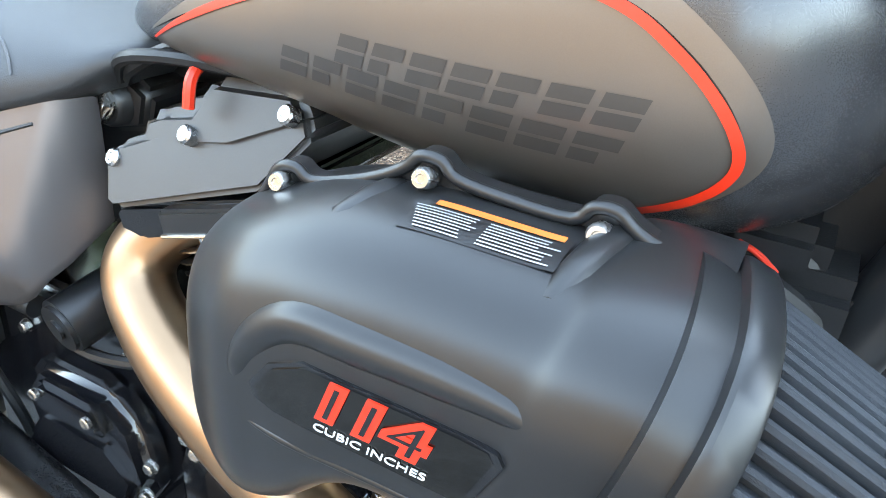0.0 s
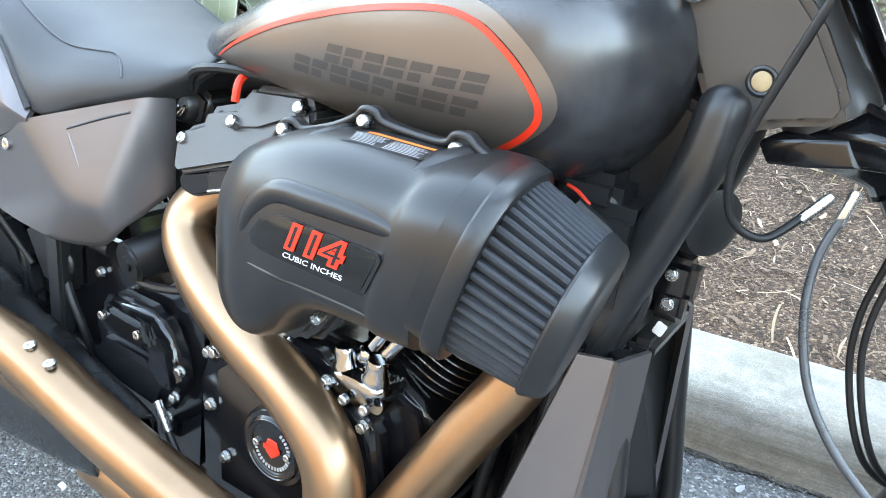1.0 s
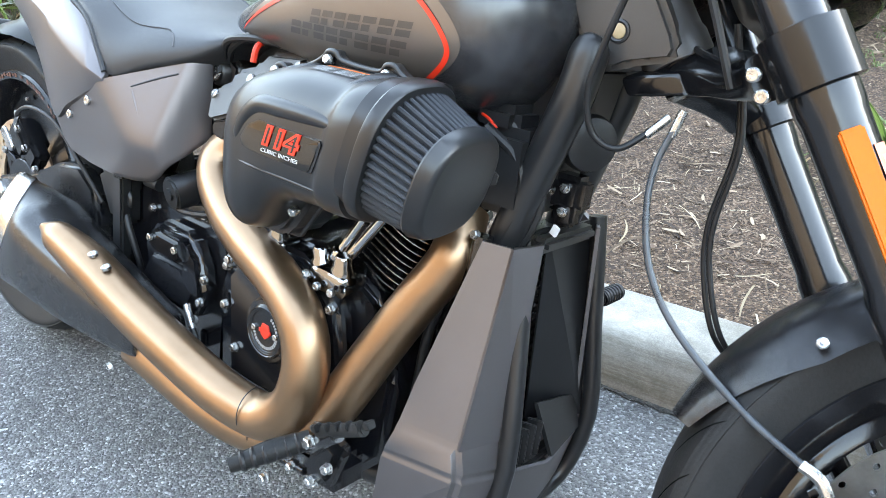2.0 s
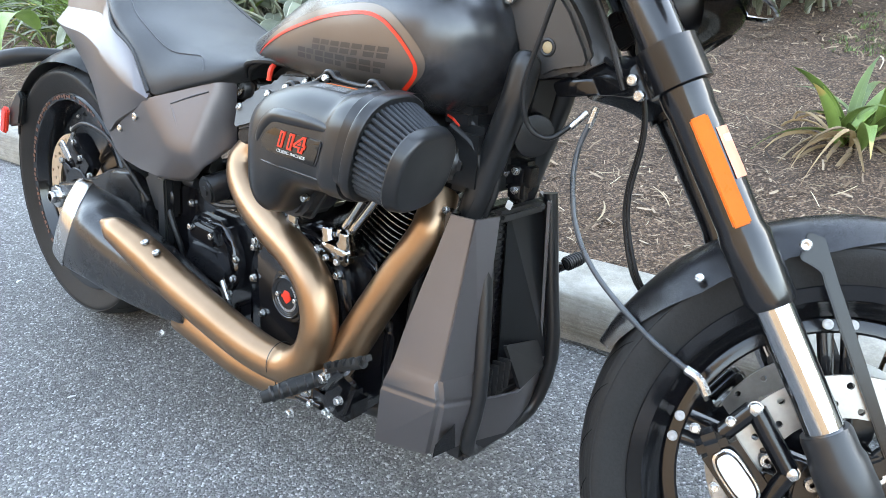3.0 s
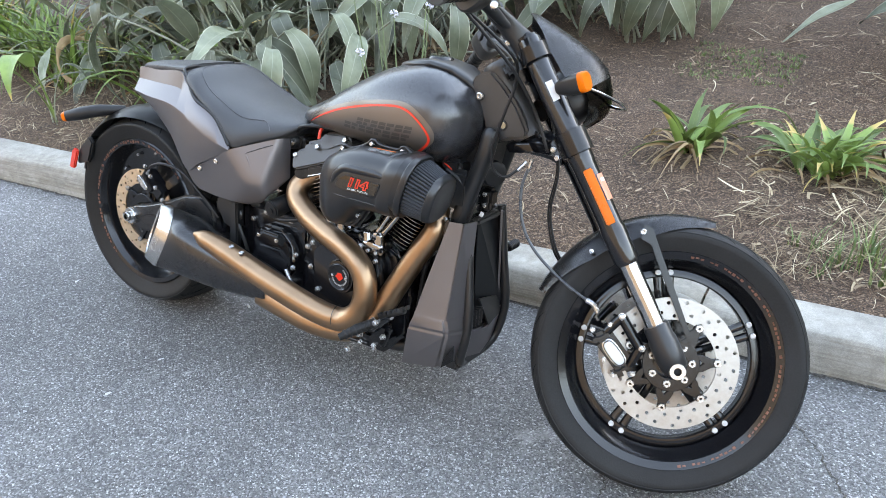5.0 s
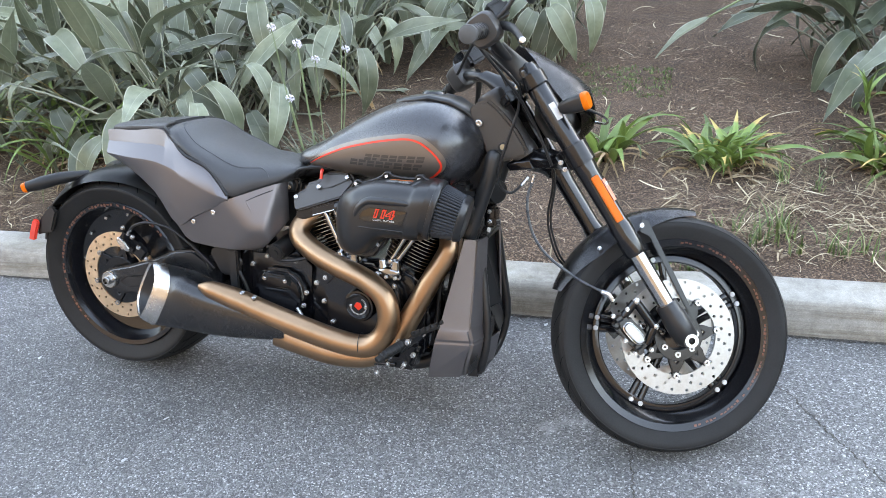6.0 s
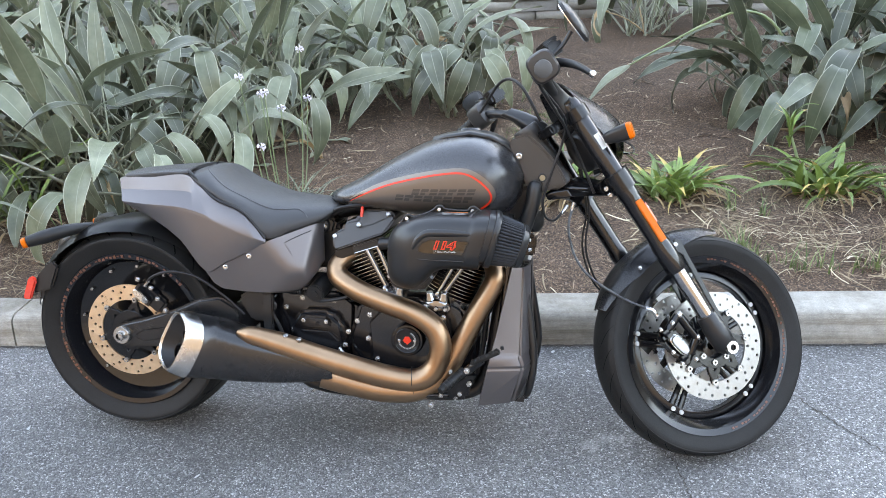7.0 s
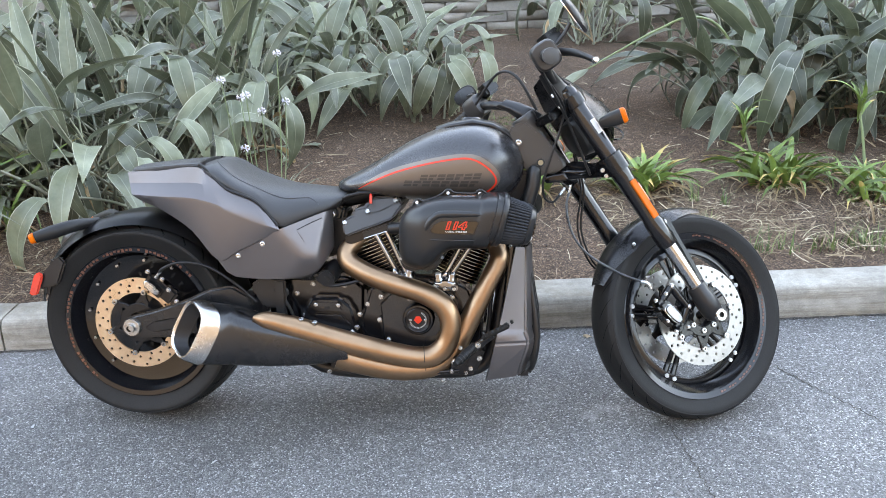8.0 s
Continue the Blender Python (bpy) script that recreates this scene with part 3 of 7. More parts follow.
# seat
seat_rows = grow([(-0.64, 0.1, 0.79, 0.778, 0.76), (-0.612, 0.134, 0.8, 0.77, 0.75), (-0.575, 0.153, 0.799, 0.748, 0.728), (-0.52, 0.166, 0.762, 0.72, 0.7), (-0.455, 0.175, 0.737, 0.684, 0.66), (-0.385, 0.182, 0.721, 0.618, 0.6), (-0.32, 0.16, 0.713, 0.638, 0.62), (-0.25, 0.128, 0.706, 0.662, 0.645), (-0.21, 0.095, 0.703, 0.685, 0.672), (-0.185, 0.05, 0.7, 0.692, 0.686)], 5)
seat = bpart("seat", body_loft(seat_rows, 2.3, 44), VINYL, "black vinyl solo seat with a stitched pad")


def seat_top(x, y, off=0.001):
    xs = [r[0] for r in seat_rows]
    w, zt, zc = (float(np.interp(x, xs, [r[i] for r in seat_rows])) for i in (1, 2, 3))
    q = min(0.995, abs(y) / w)
    return V(x, y, zc + (zt - zc) * (1 - q ** 2.3) ** (1 / 2.3) + off)


pad_edge = [(-0.6, 0.0), (-0.598, -0.05), (-0.58, -0.098), (-0.53, -0.125), (-0.45, -0.137), (-0.38, -0.137), (-0.335, -0.128), (-0.31, -0.122), (-0.29, -0.13), (-0.278, -0.138)]
stitch = [seat_top(p.x, p.y, 0.0006) for p in smooth_path([(x, y, 0) for x, y in pad_edge], 8)]
bpart("stitching", tube(stitch, 0.0011, 6, 1), SEAM, "dark grey stitched seam", seat)
bpart("stitching", mirrored(tube(stitch, 0.0011, 6, 1)), SEAM, "dark grey stitched seam", seat)

# tail cowl: two side skins, a pad on top
def skin(rows, thick, mat, name, label, both=True, fine=4, angle=55):
    """A bent plate with thickness, from rows of points on the right flank."""
    a = np.array(rows, float)
    flat = _spline(a.reshape(len(a), -1), fine) if fine > 1 else list(a.reshape(len(a), -1))
    rings = []
    for k, r in enumerate(flat):
        pts = [V(*p) for p in np.array(r).reshape(-1, 3)]
        rings.append(pts + [p + V(0, thick, -thick * 0.4) for p in pts[::-1]])
    bm = loft(rings)
    if both:
        bpart(name, mirrored(bm.copy()), mat, label)
    return bpart(name, bm, mat, label, angle=angle)


cowl = skin([
    [(-0.858, -0.06, 0.773), (-0.866, -0.092, 0.768), (-0.86, -0.1, 0.736), (-0.838, -0.138, 0.706), (-0.832, -0.137, 0.7), (-0.822, -0.122, 0.688)],
    [(-0.75, -0.068, 0.784), (-0.75, -0.11, 0.777), (-0.75, -0.122, 0.738), (-0.745, -0.163, 0.702), (-0.743, -0.163, 0.694), (-0.74, -0.143, 0.655)],
    [(-0.64, -0.075, 0.791), (-0.637, -0.128, 0.783), (-0.64, -0.138, 0.738), (-0.64, -0.178, 0.698), (-0.64, -0.179, 0.688), (-0.655, -0.158, 0.6)],
    [(-0.603, -0.132, 0.772), (-0.597, -0.145, 0.752), (-0.588, -0.158, 0.725), (-0.56, -0.19, 0.68), (-0.558, -0.192, 0.668), (-0.577, -0.172, 0.515)],
    [(-0.54, -0.163, 0.722), (-0.53, -0.169, 0.712), (-0.515, -0.178, 0.698), (-0.485, -0.198, 0.648), (-0.484, -0.199, 0.638), (-0.508, -0.184, 0.545)],
    [(-0.452, -0.172, 0.685), (-0.447, -0.176, 0.678), (-0.438, -0.183, 0.666), (-0.42, -0.199, 0.622), (-0.42, -0.199, 0.615), (-0.442, -0.188, 0.575)],
    [(-0.388, -0.182, 0.616), (-0.387, -0.183, 0.614), (-0.386, -0.185, 0.612), (-0.384, -0.19, 0.607), (-0.384, -0.19, 0.605), (-0.385, -0.188, 0.602)],
], 0.006, GRAPHITE, "tail_cowl", "graphite satin tail cowl side", angle=26)
for s in (-1, 1):
    bpart("cowl_gap", tube([(-0.632, 0.07 * s, 0.799), (-0.63, 0.118 * s, 0.792), (-0.602, 0.135 * s, 0.773), (-0.54, 0.165 * s, 0.7235), (-0.452, 0.174 * s, 0.6865), (-0.387, 0.184 * s, 0.617)], 0.0045, 8), HOSE, "black gap between seat and cowl")
bpart("cowl_pad", loft([sring(V(x, 0, z), Y, Z, w, 0.016, 3, 28) for x, w, z in ((-0.862, 0.07, 0.766), (-0.842, 0.094, 0.7715), (-0.76, 0.112, 0.7795), (-0.68, 0.121, 0.785), (-0.635, 0.12, 0.788))]), VINYL, "black pad on the tail")
bpart("cowl_underside", body_loft([(-0.845, 0.085, 0.755, 0.73, 0.705), (-0.76, 0.11, 0.765, 0.71, 0.672), (-0.66, 0.14, 0.77, 0.69, 0.625), (-0.56, 0.155, 0.72, 0.64, 0.55), (-0.42, 0.165, 0.655, 0.61, 0.55), (-0.35, 0.13, 0.66, 0.62, 0.57)], 3, 28), SATIN, "black under-seat shell")
bpart("grab_strap", tube([(-0.838, -0.096, 0.735), (-0.832, -0.1, 0.7), (-0.818, -0.1, 0.676)], 0.006, 8), STEEL, "steel strap end")

# side cover with folded facets
def facet_mesh(pts, faces, thick=0.004):
    bm = bmesh.new()
    vs = [bm.verts.new(p) for p in pts]
    for f in faces:
        bm.faces.new([vs[i] for i in f])
    bmesh.ops.recalc_face_normals(bm, faces=bm.faces[:])
    bmesh.ops.solidify(bm, geom=bm.faces[:], thickness=thick)
    return bm


def facet(pts, faces, thick, mat, name, label, both=True, bev=0.003, fold=0.0):
    bm = bmesh.new()
    vs = [bm.verts.new(p) for p in pts]
    for f in faces:
        bm.faces.new([vs[i] for i in f])
    bmesh.ops.recalc_face_normals(bm, faces=bm.faces[:])
    if sum(f.normal.y * f.calc_area() for f in bm.faces) > 0:
        bmesh.ops.reverse_faces(bm, faces=bm.faces[:])
    if fold:
        bmesh.ops.bevel(bm, geom=[e for e in bm.edges if len(e.link_faces) == 2], offset=fold, segments=6, affect="EDGES", clamp_overlap=True)
    bmesh.ops.solidify(bm, geom=bm.faces[:], thickness=thick)
    es = [e for e in bm.edges if len(e.link_faces) == 2 and e.calc_face_angle(0) > (0.9 if fold else 0.25)]
    bmesh.ops.bevel(bm, geom=es, offset=bev, segments=4, affect="EDGES", clamp_overlap=True)
    if both:
        bpart(name, mirrored(bm.copy()), mat, label)
    return bpart(name, bm, mat, label)


# its planes: rear, upward front, inward front edge, lower front; each by three points of x, half-width, z
COVER_PLANES = [
    ((-0.577, 0.17, 0.519), (-0.387, 0.192, 0.602), (-0.305, 0.186, 0.511)),
    ((-0.387, 0.192, 0.602), (-0.305, 0.186, 0.511), (-0.265, 0.128, 0.642)),
    ((-0.275, 0.165, 0.5), (-0.275, 0.165, 0.6), (-0.248, 0.1, 0.55)),
    ((-0.335, 0.184, 0.5), (-0.265, 0.172, 0.53), (-0.29, 0.15, 0.465)),
]


def cover_depth(x, z, soft=0.005):
    """Half-width of the side cover: the least of its folded planes, with the folds rounded off."""
    total = 0.0
    for corners in COVER_PLANES:
        p, q, r = (V(c[0], c[2], c[1]) for c in corners)
        n = (q - p).cross(r - p)
        total += math.exp(-(p.z - (n.x * (x - p.x) + n.y * (z - p.y)) / n.z) / soft)
    return -soft * math.log(total)


cover_rows = []
for x in np.linspace(-0.577, -0.246, 44):
    zt = float(np.interp(x, (-0.577, -0.387, -0.262, -0.246), (0.519, 0.606, 0.65, 0.65)))
    zb = float(np.interp(x, (-0.577, -0.555, -0.53, -0.46, -0.34, -0.305, -0.28, -0.262, -0.246), (0.512, 0.478, 0.463, 0.457, 0.457, 0.463, 0.482, 0.508, 0.54)))
    cover_rows.append([(x, -max(0.09, cover_depth(x, zt + (zb - zt) * q)), zt + (zb - zt) * q) for q in np.linspace(0, 1, 26)])
side_cover = skin(cover_rows, 0.005, GRAPHITE, "side_cover", "graphite satin side cover", True, 1)
for x, z in ((-0.436, 0.564), (-0.513, 0.528)):
    bpart("cover_bolt", bolt((x, -cover_depth(x, z) - 0.001, z), (0, -1, 0.1), 0.0075, 0.004), ZINC, "bright bolt", side_cover)
groove = [(-0.27, 0.632), (-0.3, 0.62), (-0.336, 0.603)]
bpart("cover_groove", tube([(x, -cover_depth(x, z) - 0.0002, z) for x, z in groove], [0.0015, 0.0017, 0.0012], 6), SATIN, "", side_cover)
rib = [(-0.334, 0.598), (-0.325, 0.583), (-0.313, 0.563)]
bpart("cover_rib", tube([(x, -cover_depth(x, z) + 0.0008, z) for x, z in rib], [0.0018, 0.0022, 0.0008], 8), GRAPHITE, "", side_cover)

# frame: backbone, neck, downtubes, cradle
frame_part = bpart("frame", join(
    rod((0.38, 0, 0.8), (-0.3, 0, 0.66), 0.03), rod((-0.3, 0.06, 0.66), (-0.42, 0.06, 0.45), 0.02), rod((-0.3, -0.06, 0.66), (-0.42, -0.06, 0.45), 0.02),
    tube([(0.3535, -0.047, 0.768), (0.3525, -0.05, 0.762), (0.35, -0.053, 0.749), (0.345, -0.058, 0.71), (0.33, -0.06, 0.66), (0.297, -0.062, 0.555), (0.262, -0.07, 0.42), (0.235, -0.075, 0.25), (0.18, -0.08, 0.16), (0.0, -0.08, 0.145), (-0.3, -0.08, 0.16), (-0.42, -0.07, 0.3)], [0.011, 0.0185, 0.0212] + [0.0212] * 9, 16),
    tube([(0.3535, 0.047, 0.768), (0.3525, 0.05, 0.762), (0.35, 0.053, 0.749), (0.345, 0.058, 0.71), (0.33, 0.06, 0.66), (0.297, 0.062, 0.555), (0.262, 0.07, 0.42), (0.235, 0.075, 0.25), (0.18, 0.08, 0.16), (0.0, 0.08, 0.145), (-0.3, 0.08, 0.16), (-0.42, 0.07, 0.3)], [0.011, 0.0185, 0.0212] + [0.0212] * 9, 16)), SATIN, "black tubular steel frame")
bpart("neck_plate", slab([(0.272, 0.862), (0.287, 0.888), (0.325, 0.9), (0.36, 0.872), (0.4, 0.83), (0.43, 0.784), (0.437, 0.768), (0.432, 0.755), (0.405, 0.749), (0.385, 0.744), (0.368, 0.735), (0.345, 0.735), (0.33, 0.75), (0.305, 0.8)], -0.034, 0.034, 0.013, 4), CASTCOAT, "black cast steering neck with a satin coat", frame_part)
bpart("neck_bolt", bolt((0.305, -0.04, 0.838), r=0.0095, h=0.006), ZINC, "bright bolt", frame_part)
bpart("neck_ring", moved(lathe([(0.0085, -0.002), (0.0085, 0.0012), (0.0102, 0.002), (0.0122, 0.0012), (0.013, -0.002)], 28, True), Matrix.Translation((0.37, -0.0345, 0.778)) @ along((0, -1, 0))), SATIN, "raised round rim", frame_part)
bpart("neck_plug", moved(lathe([(0, 0.0012), (0.0065, 0.0012), (0.0078, 0.0006), (0.0083, -0.002)], 24), Matrix.Translation((0.37, -0.0345, 0.778)) @ along((0, -1, 0))), CONNECT, "tan round plug", frame_part)
HEAD = Matrix.Translation((0.502, 0.01, 0.737)) @ Matrix.Rotation(radians(-34), 4, "Y") @ Matrix.Translation((-0.056, 0, 0))
bpart("head_tube", moved(lathe([(0.02, 0.25), (0.034, 0.25), (0.037, 0.246), (0.037, 0.232), (0.0345, 0.226), (0.0335, 0.11), (0.0345, 0.088), (0.037, 0.082), (0.0375, 0.062), (0.036, 0.056), (0.02, 0.056)], 40, True), HEAD @ along((0, 0, 1))), CASTCOAT, "black steering head tube", frame_part)
for i in range(17):
    spot = HEAD @ Matrix.Translation((0, 0, 0.166 - 0.0042 * i)) @ Matrix.Rotation(radians(262), 4, "Z") @ Matrix.Translation((0.0338, 0, 0))
    bpart("stamped_bar", moved(block((0, 0, 0), (0.0008, 0.007, 0.0018), 0), spot), GREYMARK, "", frame_part)
bpart("battery_box", join(block((-0.27, 0, 0.57), (0.14, 0.11, 0.13), 0.012), block((-0.2, 0, 0.55), (0.1, 0.1, 0.12), 0.01)), HOSE, "black battery box under the seat")
bpart("frame_gusset", slab([(0.19, 0.64), (0.2, 0.7), (0.3, 0.76), (0.36, 0.74), (0.345, 0.66), (0.31, 0.6), (0.24, 0.59)], -0.035, 0.035, 0.008, 2), HOSE, "black gusset plate behind the engine", frame_part)
bpart("seat_mount", slab([(-0.31, 0.628), (-0.275, 0.66), (-0.24, 0.665), (-0.215, 0.65), (-0.225, 0.615), (-0.27, 0.605)], -0.066, 0.066, 0.008, 3), SATIN, "black seat mount lug", frame_part)
bpart("mount_boss", moved(lathe([(0, 0.012), (0.017, 0.012), (0.02, 0.009), (0.026, -0.02)], 28), Matrix.Translation((-0.256, -0.066, 0.637)) @ along((0, -1, 0))), SATIN, "round boss", frame_part)
bpart("mount_bolt", hexbolt((-0.256, -0.079, 0.637), (-0.1, -0.88, 0.46), 0.0128, 0.009), STEEL, "bright hex bolt", frame_part)
# engine
crankcase = bpart("crankcase", join(
    slab([(-0.16, 0.18), (-0.12, 0.15), (0.14, 0.15), (0.19, 0.2), (0.2, 0.32), (0.16, 0.42), (0.09, 0.46), (-0.06, 0.46), (-0.14, 0.42), (-0.17, 0.33)], -0.125, 0.12, 0.012, 3),
    slab([(-0.1, 0.22), (0.1, 0.22), (0.14, 0.3), (0.12, 0.4), (0.05, 0.45), (-0.04, 0.45), (-0.11, 0.38)], -0.155, -0.12, 0.012, 3)), ENGINEBLACK, "black engine crankcase")
transmission = bpart("gearbox", join(
    slab([(-0.45, 0.24), (-0.42, 0.19), (-0.16, 0.17), (-0.15, 0.42), (-0.2, 0.46), (-0.38, 0.455), (-0.45, 0.4)], -0.115, 0.11, 0.014, 3),
    slab([(-0.32, 0.27), (-0.2, 0.26), (-0.17, 0.31), (-0.185, 0.37), (-0.22, 0.4), (-0.31, 0.4), (-0.34, 0.36)], -0.15, -0.11, 0.014, 3)), ENGINEBLACK, "black gearbox case")
bpart("clutch_cover", join(slab([(-0.305, 0.365), (-0.295, 0.39), (-0.225, 0.388), (-0.213, 0.362), (-0.225, 0.352), (-0.295, 0.352)], -0.162, -0.145, 0.006, 2), slab([(-0.335, 0.3), (-0.3, 0.35), (-0.22, 0.348), (-0.185, 0.315), (-0.2, 0.28), (-0.3, 0.285)], -0.158, -0.14, 0.006, 2)), ENGINEBLACK, "glossy black clutch release cover", transmission)
for x, z in ((-0.293, 0.377), (-0.226, 0.375)):
    bpart("cover_screw", bolt((x, -0.164, z), r=0.006, h=0.004), ZINC, "bright screw", transmission)
for x, z, y in ((-0.31, 0.43, -0.118), (-0.215, 0.425, -0.118), (-0.165, 0.345, -0.152), (-0.145, 0.37, -0.127), (-0.19, 0.27, -0.15), (-0.36, 0.4, -0.118), (-0.34, 0.335, -0.118), (-0.175, 0.305, -0.152), (-0.1, 0.4, -0.158), (-0.105, 0.33, -0.158), (-0.08, 0.27, -0.158), (0.06, 0.43, -0.158), (0.11, 0.4, -0.158), (0.13, 0.31, -0.158), (-0.015, 0.395, -0.158), (-0.27, 0.46, -0.1)):
    bpart("case_bolt", hexbolt((x, y, z), (0, -1, 0), 0.0062, 0.006), ZINC, "bright case bolt", crankcase)
# oil pan and unseen primary cover: added bulk that blocks light beneath the bike
bpart("oil_pan", slab([(-0.36, 0.19), (-0.33, 0.16), (-0.16, 0.14), (0.16, 0.13), (0.2, 0.16), (0.2, 0.2), (-0.36, 0.21)], -0.09, 0.16, 0.012, 3), BLACKMETAL, "black oil pan and lower frame")
bpart("primary_cover", slab([(-0.36, 0.3), (-0.34, 0.2), (-0.25, 0.15), (0.1, 0.15), (0.2, 0.22), (0.21, 0.34), (0.13, 0.43), (-0.2, 0.42), (-0.33, 0.38)], 0.115, 0.21, 0.02, 4), BLACKMETAL, "black primary drive cover")
# round timer cover
timer = bpart("timer_cover", moved(lathe([(0, 0.012), (0.028, 0.012), (0.031, 0.0145), (0.036, 0.0145), (0.038, 0.012), (0.043, 0.011), (0.0465, 0.006), (0.0475, -0.02)], 48), Matrix.Translation((0.011, -0.166, 0.336)) @ along((0, -1, 0))), BLACKMETAL, "round gloss black timer cover", crankcase)
# level below: rings and marks sit on the crankcase as well
bpart("cover_ring", moved(lathe([(0.0285, 0.0), (0.0292, 0.0012), (0.0305, 0.0012), (0.0312, 0.0)], 48), Matrix.Translation((0.011, -0.1788, 0.336)) @ along((0, -1, 0))), BLACKMETAL, "raised inner ring", crankcase)
bpart("cover_ring", moved(lathe([(0.0335, 0.0), (0.0345, 0.001), (0.0355, 0.0)], 48), Matrix.Translation((0.011, -0.1806, 0.336)) @ along((0, -1, 0))), GLOSS, "thin gloss black ring", crankcase)
for k in range(22):
    a = radians(200 + k * 10.5)
    bpart("ring_print", block((0.011 + 0.0235 * math.cos(a), -0.1783, 0.336 + 0.0235 * math.sin(a)), (0.0026, 0.0008, 0.0042), 0, Matrix.Rotation(-a + math.pi / 2, 4, "Y")), GREYMARK, "", crankcase)
def about(pts, k=1.35):
    return [(0.011 + (x - 0.011) * k, 0.3355 + (z - 0.3355) * k) for x, z in pts]


bpart("red_emblem", join(slab(about([(0.0045, 0.3395), (0.0065, 0.344), (0.0155, 0.344), (0.0175, 0.3395), (0.0175, 0.332), (0.011, 0.327), (0.0045, 0.332)]), -0.1795, -0.177, 0.0008, 1), block((0.011, -0.1792, 0.3365), (0.024, 0.002, 0.006), 0.0008)), RED, "plain red emblem shape", crankcase)
for dx in (-0.022, 0.022):
    bpart("cover_screw", bolt((0.011 + dx, -0.179, 0.336), r=0.0042, h=0.003), ZINC, "bright screw", crankcase)


def cylinder_set(lean, base):
    """A finned cylinder with its head, leaning about the crank."""
    d = V(math.sin(radians(lean)), 0, math.cos(radians(lean)))
    b = V(*base)
    fins = []
    for k in range(13):
        r = 0.066 if k < 12 else 0.06
        fins.append(moved(loft([sring(V(0, y, 0), X, Z, r * q, r * 1.12 * q, 3.2, 32) for y, q in ((-0.0016, 0.985), (-0.0008, 1.0), (0.0008, 1.0), (0.0016, 0.985))]), Matrix.Translation(b + d * (0.012 + 0.0105 * k)) @ along(d)))
    core = moved(lathe([(0, 0), (0.052, 0), (0.052, 0.145), (0, 0.145)], 24), Matrix.Translation(b) @ along(d))
    return d, b, fins, core


FIN = surface("machined_fin_edges", (0.3, 0.285, 0.255), (0.52, 0.5, 0.45), 0.25, 1.0, 12, 400, 0.03, 0.08)
for lean, base in ((-22.5, (-0.075, -0.035, 0.435)), (22.5, (0.11, -0.035, 0.435))):
    d, b, fins, core = cylinder_set(lean, base)
    cyl = bpart("engine_cylinder", core, BLACKMETAL, "black air-cooled cylinder")
    for one in fins:
        fin = bpart("cooling_fin", one, BLACKMETAL, "black fin with a bright machined edge", cyl)
        fin.data.materials.append(FIN)
        for face in fin.data.polygons:
            face.material_index = int(abs(face.normal.dot(d)) < 0.5)
def tilted(bm, z0, lean):
    """The bmesh with its near flank leaning inward above a height."""
    for v in bm.verts:
        if v.co.y < 0:
            v.co.y += max(0.0, v.co.z - z0) * lean
    return bm


rear_box = bpart("rocker_box", join(
    tilted(slab([(-0.214, 0.578), (-0.219, 0.61), (-0.21, 0.625), (-0.165, 0.645), (-0.1, 0.668), (-0.04, 0.68), (-0.03, 0.665), (-0.062, 0.622), (-0.205, 0.572)], -0.126, 0.11, 0.012, 5, 0.06), 0.595, 0.55),
    tilted(slab([(-0.196, 0.62), (-0.186, 0.65), (-0.172, 0.656), (-0.145, 0.662), (-0.132, 0.686), (-0.055, 0.692), (-0.035, 0.67), (-0.1, 0.64)], -0.104, 0.09, 0.008, 4, 0.03), 0.64, 0.5)), CASTCOAT, "black two-tier rocker box")
bpart("rocker_base", slab([(-0.206, 0.552), (-0.211, 0.568), (-0.205, 0.575), (-0.064, 0.619), (-0.058, 0.604), (-0.075, 0.59), (-0.185, 0.55)], -0.117, 0.1, 0.004, 3), BLACKMETAL, "black rocker base", rear_box)
bpart("rocker_window", slab([(-0.15, 0.565), (-0.155, 0.588), (-0.08, 0.611), (-0.075, 0.59)], -0.126, -0.1, 0.003, 2), SATIN, "", rear_box)
bpart("rocker_box", slab([(0.08, 0.64), (0.09, 0.68), (0.2, 0.668), (0.285, 0.62), (0.28, 0.585), (0.24, 0.57)], -0.1, 0.1, 0.012, 3), CASTCOAT, "black rocker box")
for p in ((-0.206, -0.11, 0.612), (-0.138, -0.1, 0.644), (-0.056, -0.086, 0.674)):
    bpart("rocker_bolt", bolt(p, (-0.2, -0.85, 0.5), 0.0075, 0.008), ZINC, "bright bolt", rear_box)
bpart("gasket_edge", tube([(-0.148, -0.1275, 0.569), (-0.11, -0.1275, 0.581), (-0.079, -0.1275, 0.591)], 0.0018, 8), STEEL, "bright machined edge", rear_box)
for a, b2 in (((-0.118, -0.115, 0.585), (-0.045, -0.13, 0.455)), ((-0.085, -0.115, 0.592), (-0.02, -0.13, 0.455)), ((0.155, -0.115, 0.58), (0.085, -0.13, 0.455)), ((0.185, -0.118, 0.575), (0.095, -0.132, 0.445))):
    bpart("pushrod_tube", join(rod(a, b2, 0.0075, 14), moved(lathe([(0.011, 0), (0.0125, 0.003), (0.0125, 0.012), (0.011, 0.015)], 16), Matrix.Translation(b2) @ along(V(*a) - V(*b2)))), CHROME, "chrome pushrod tube")
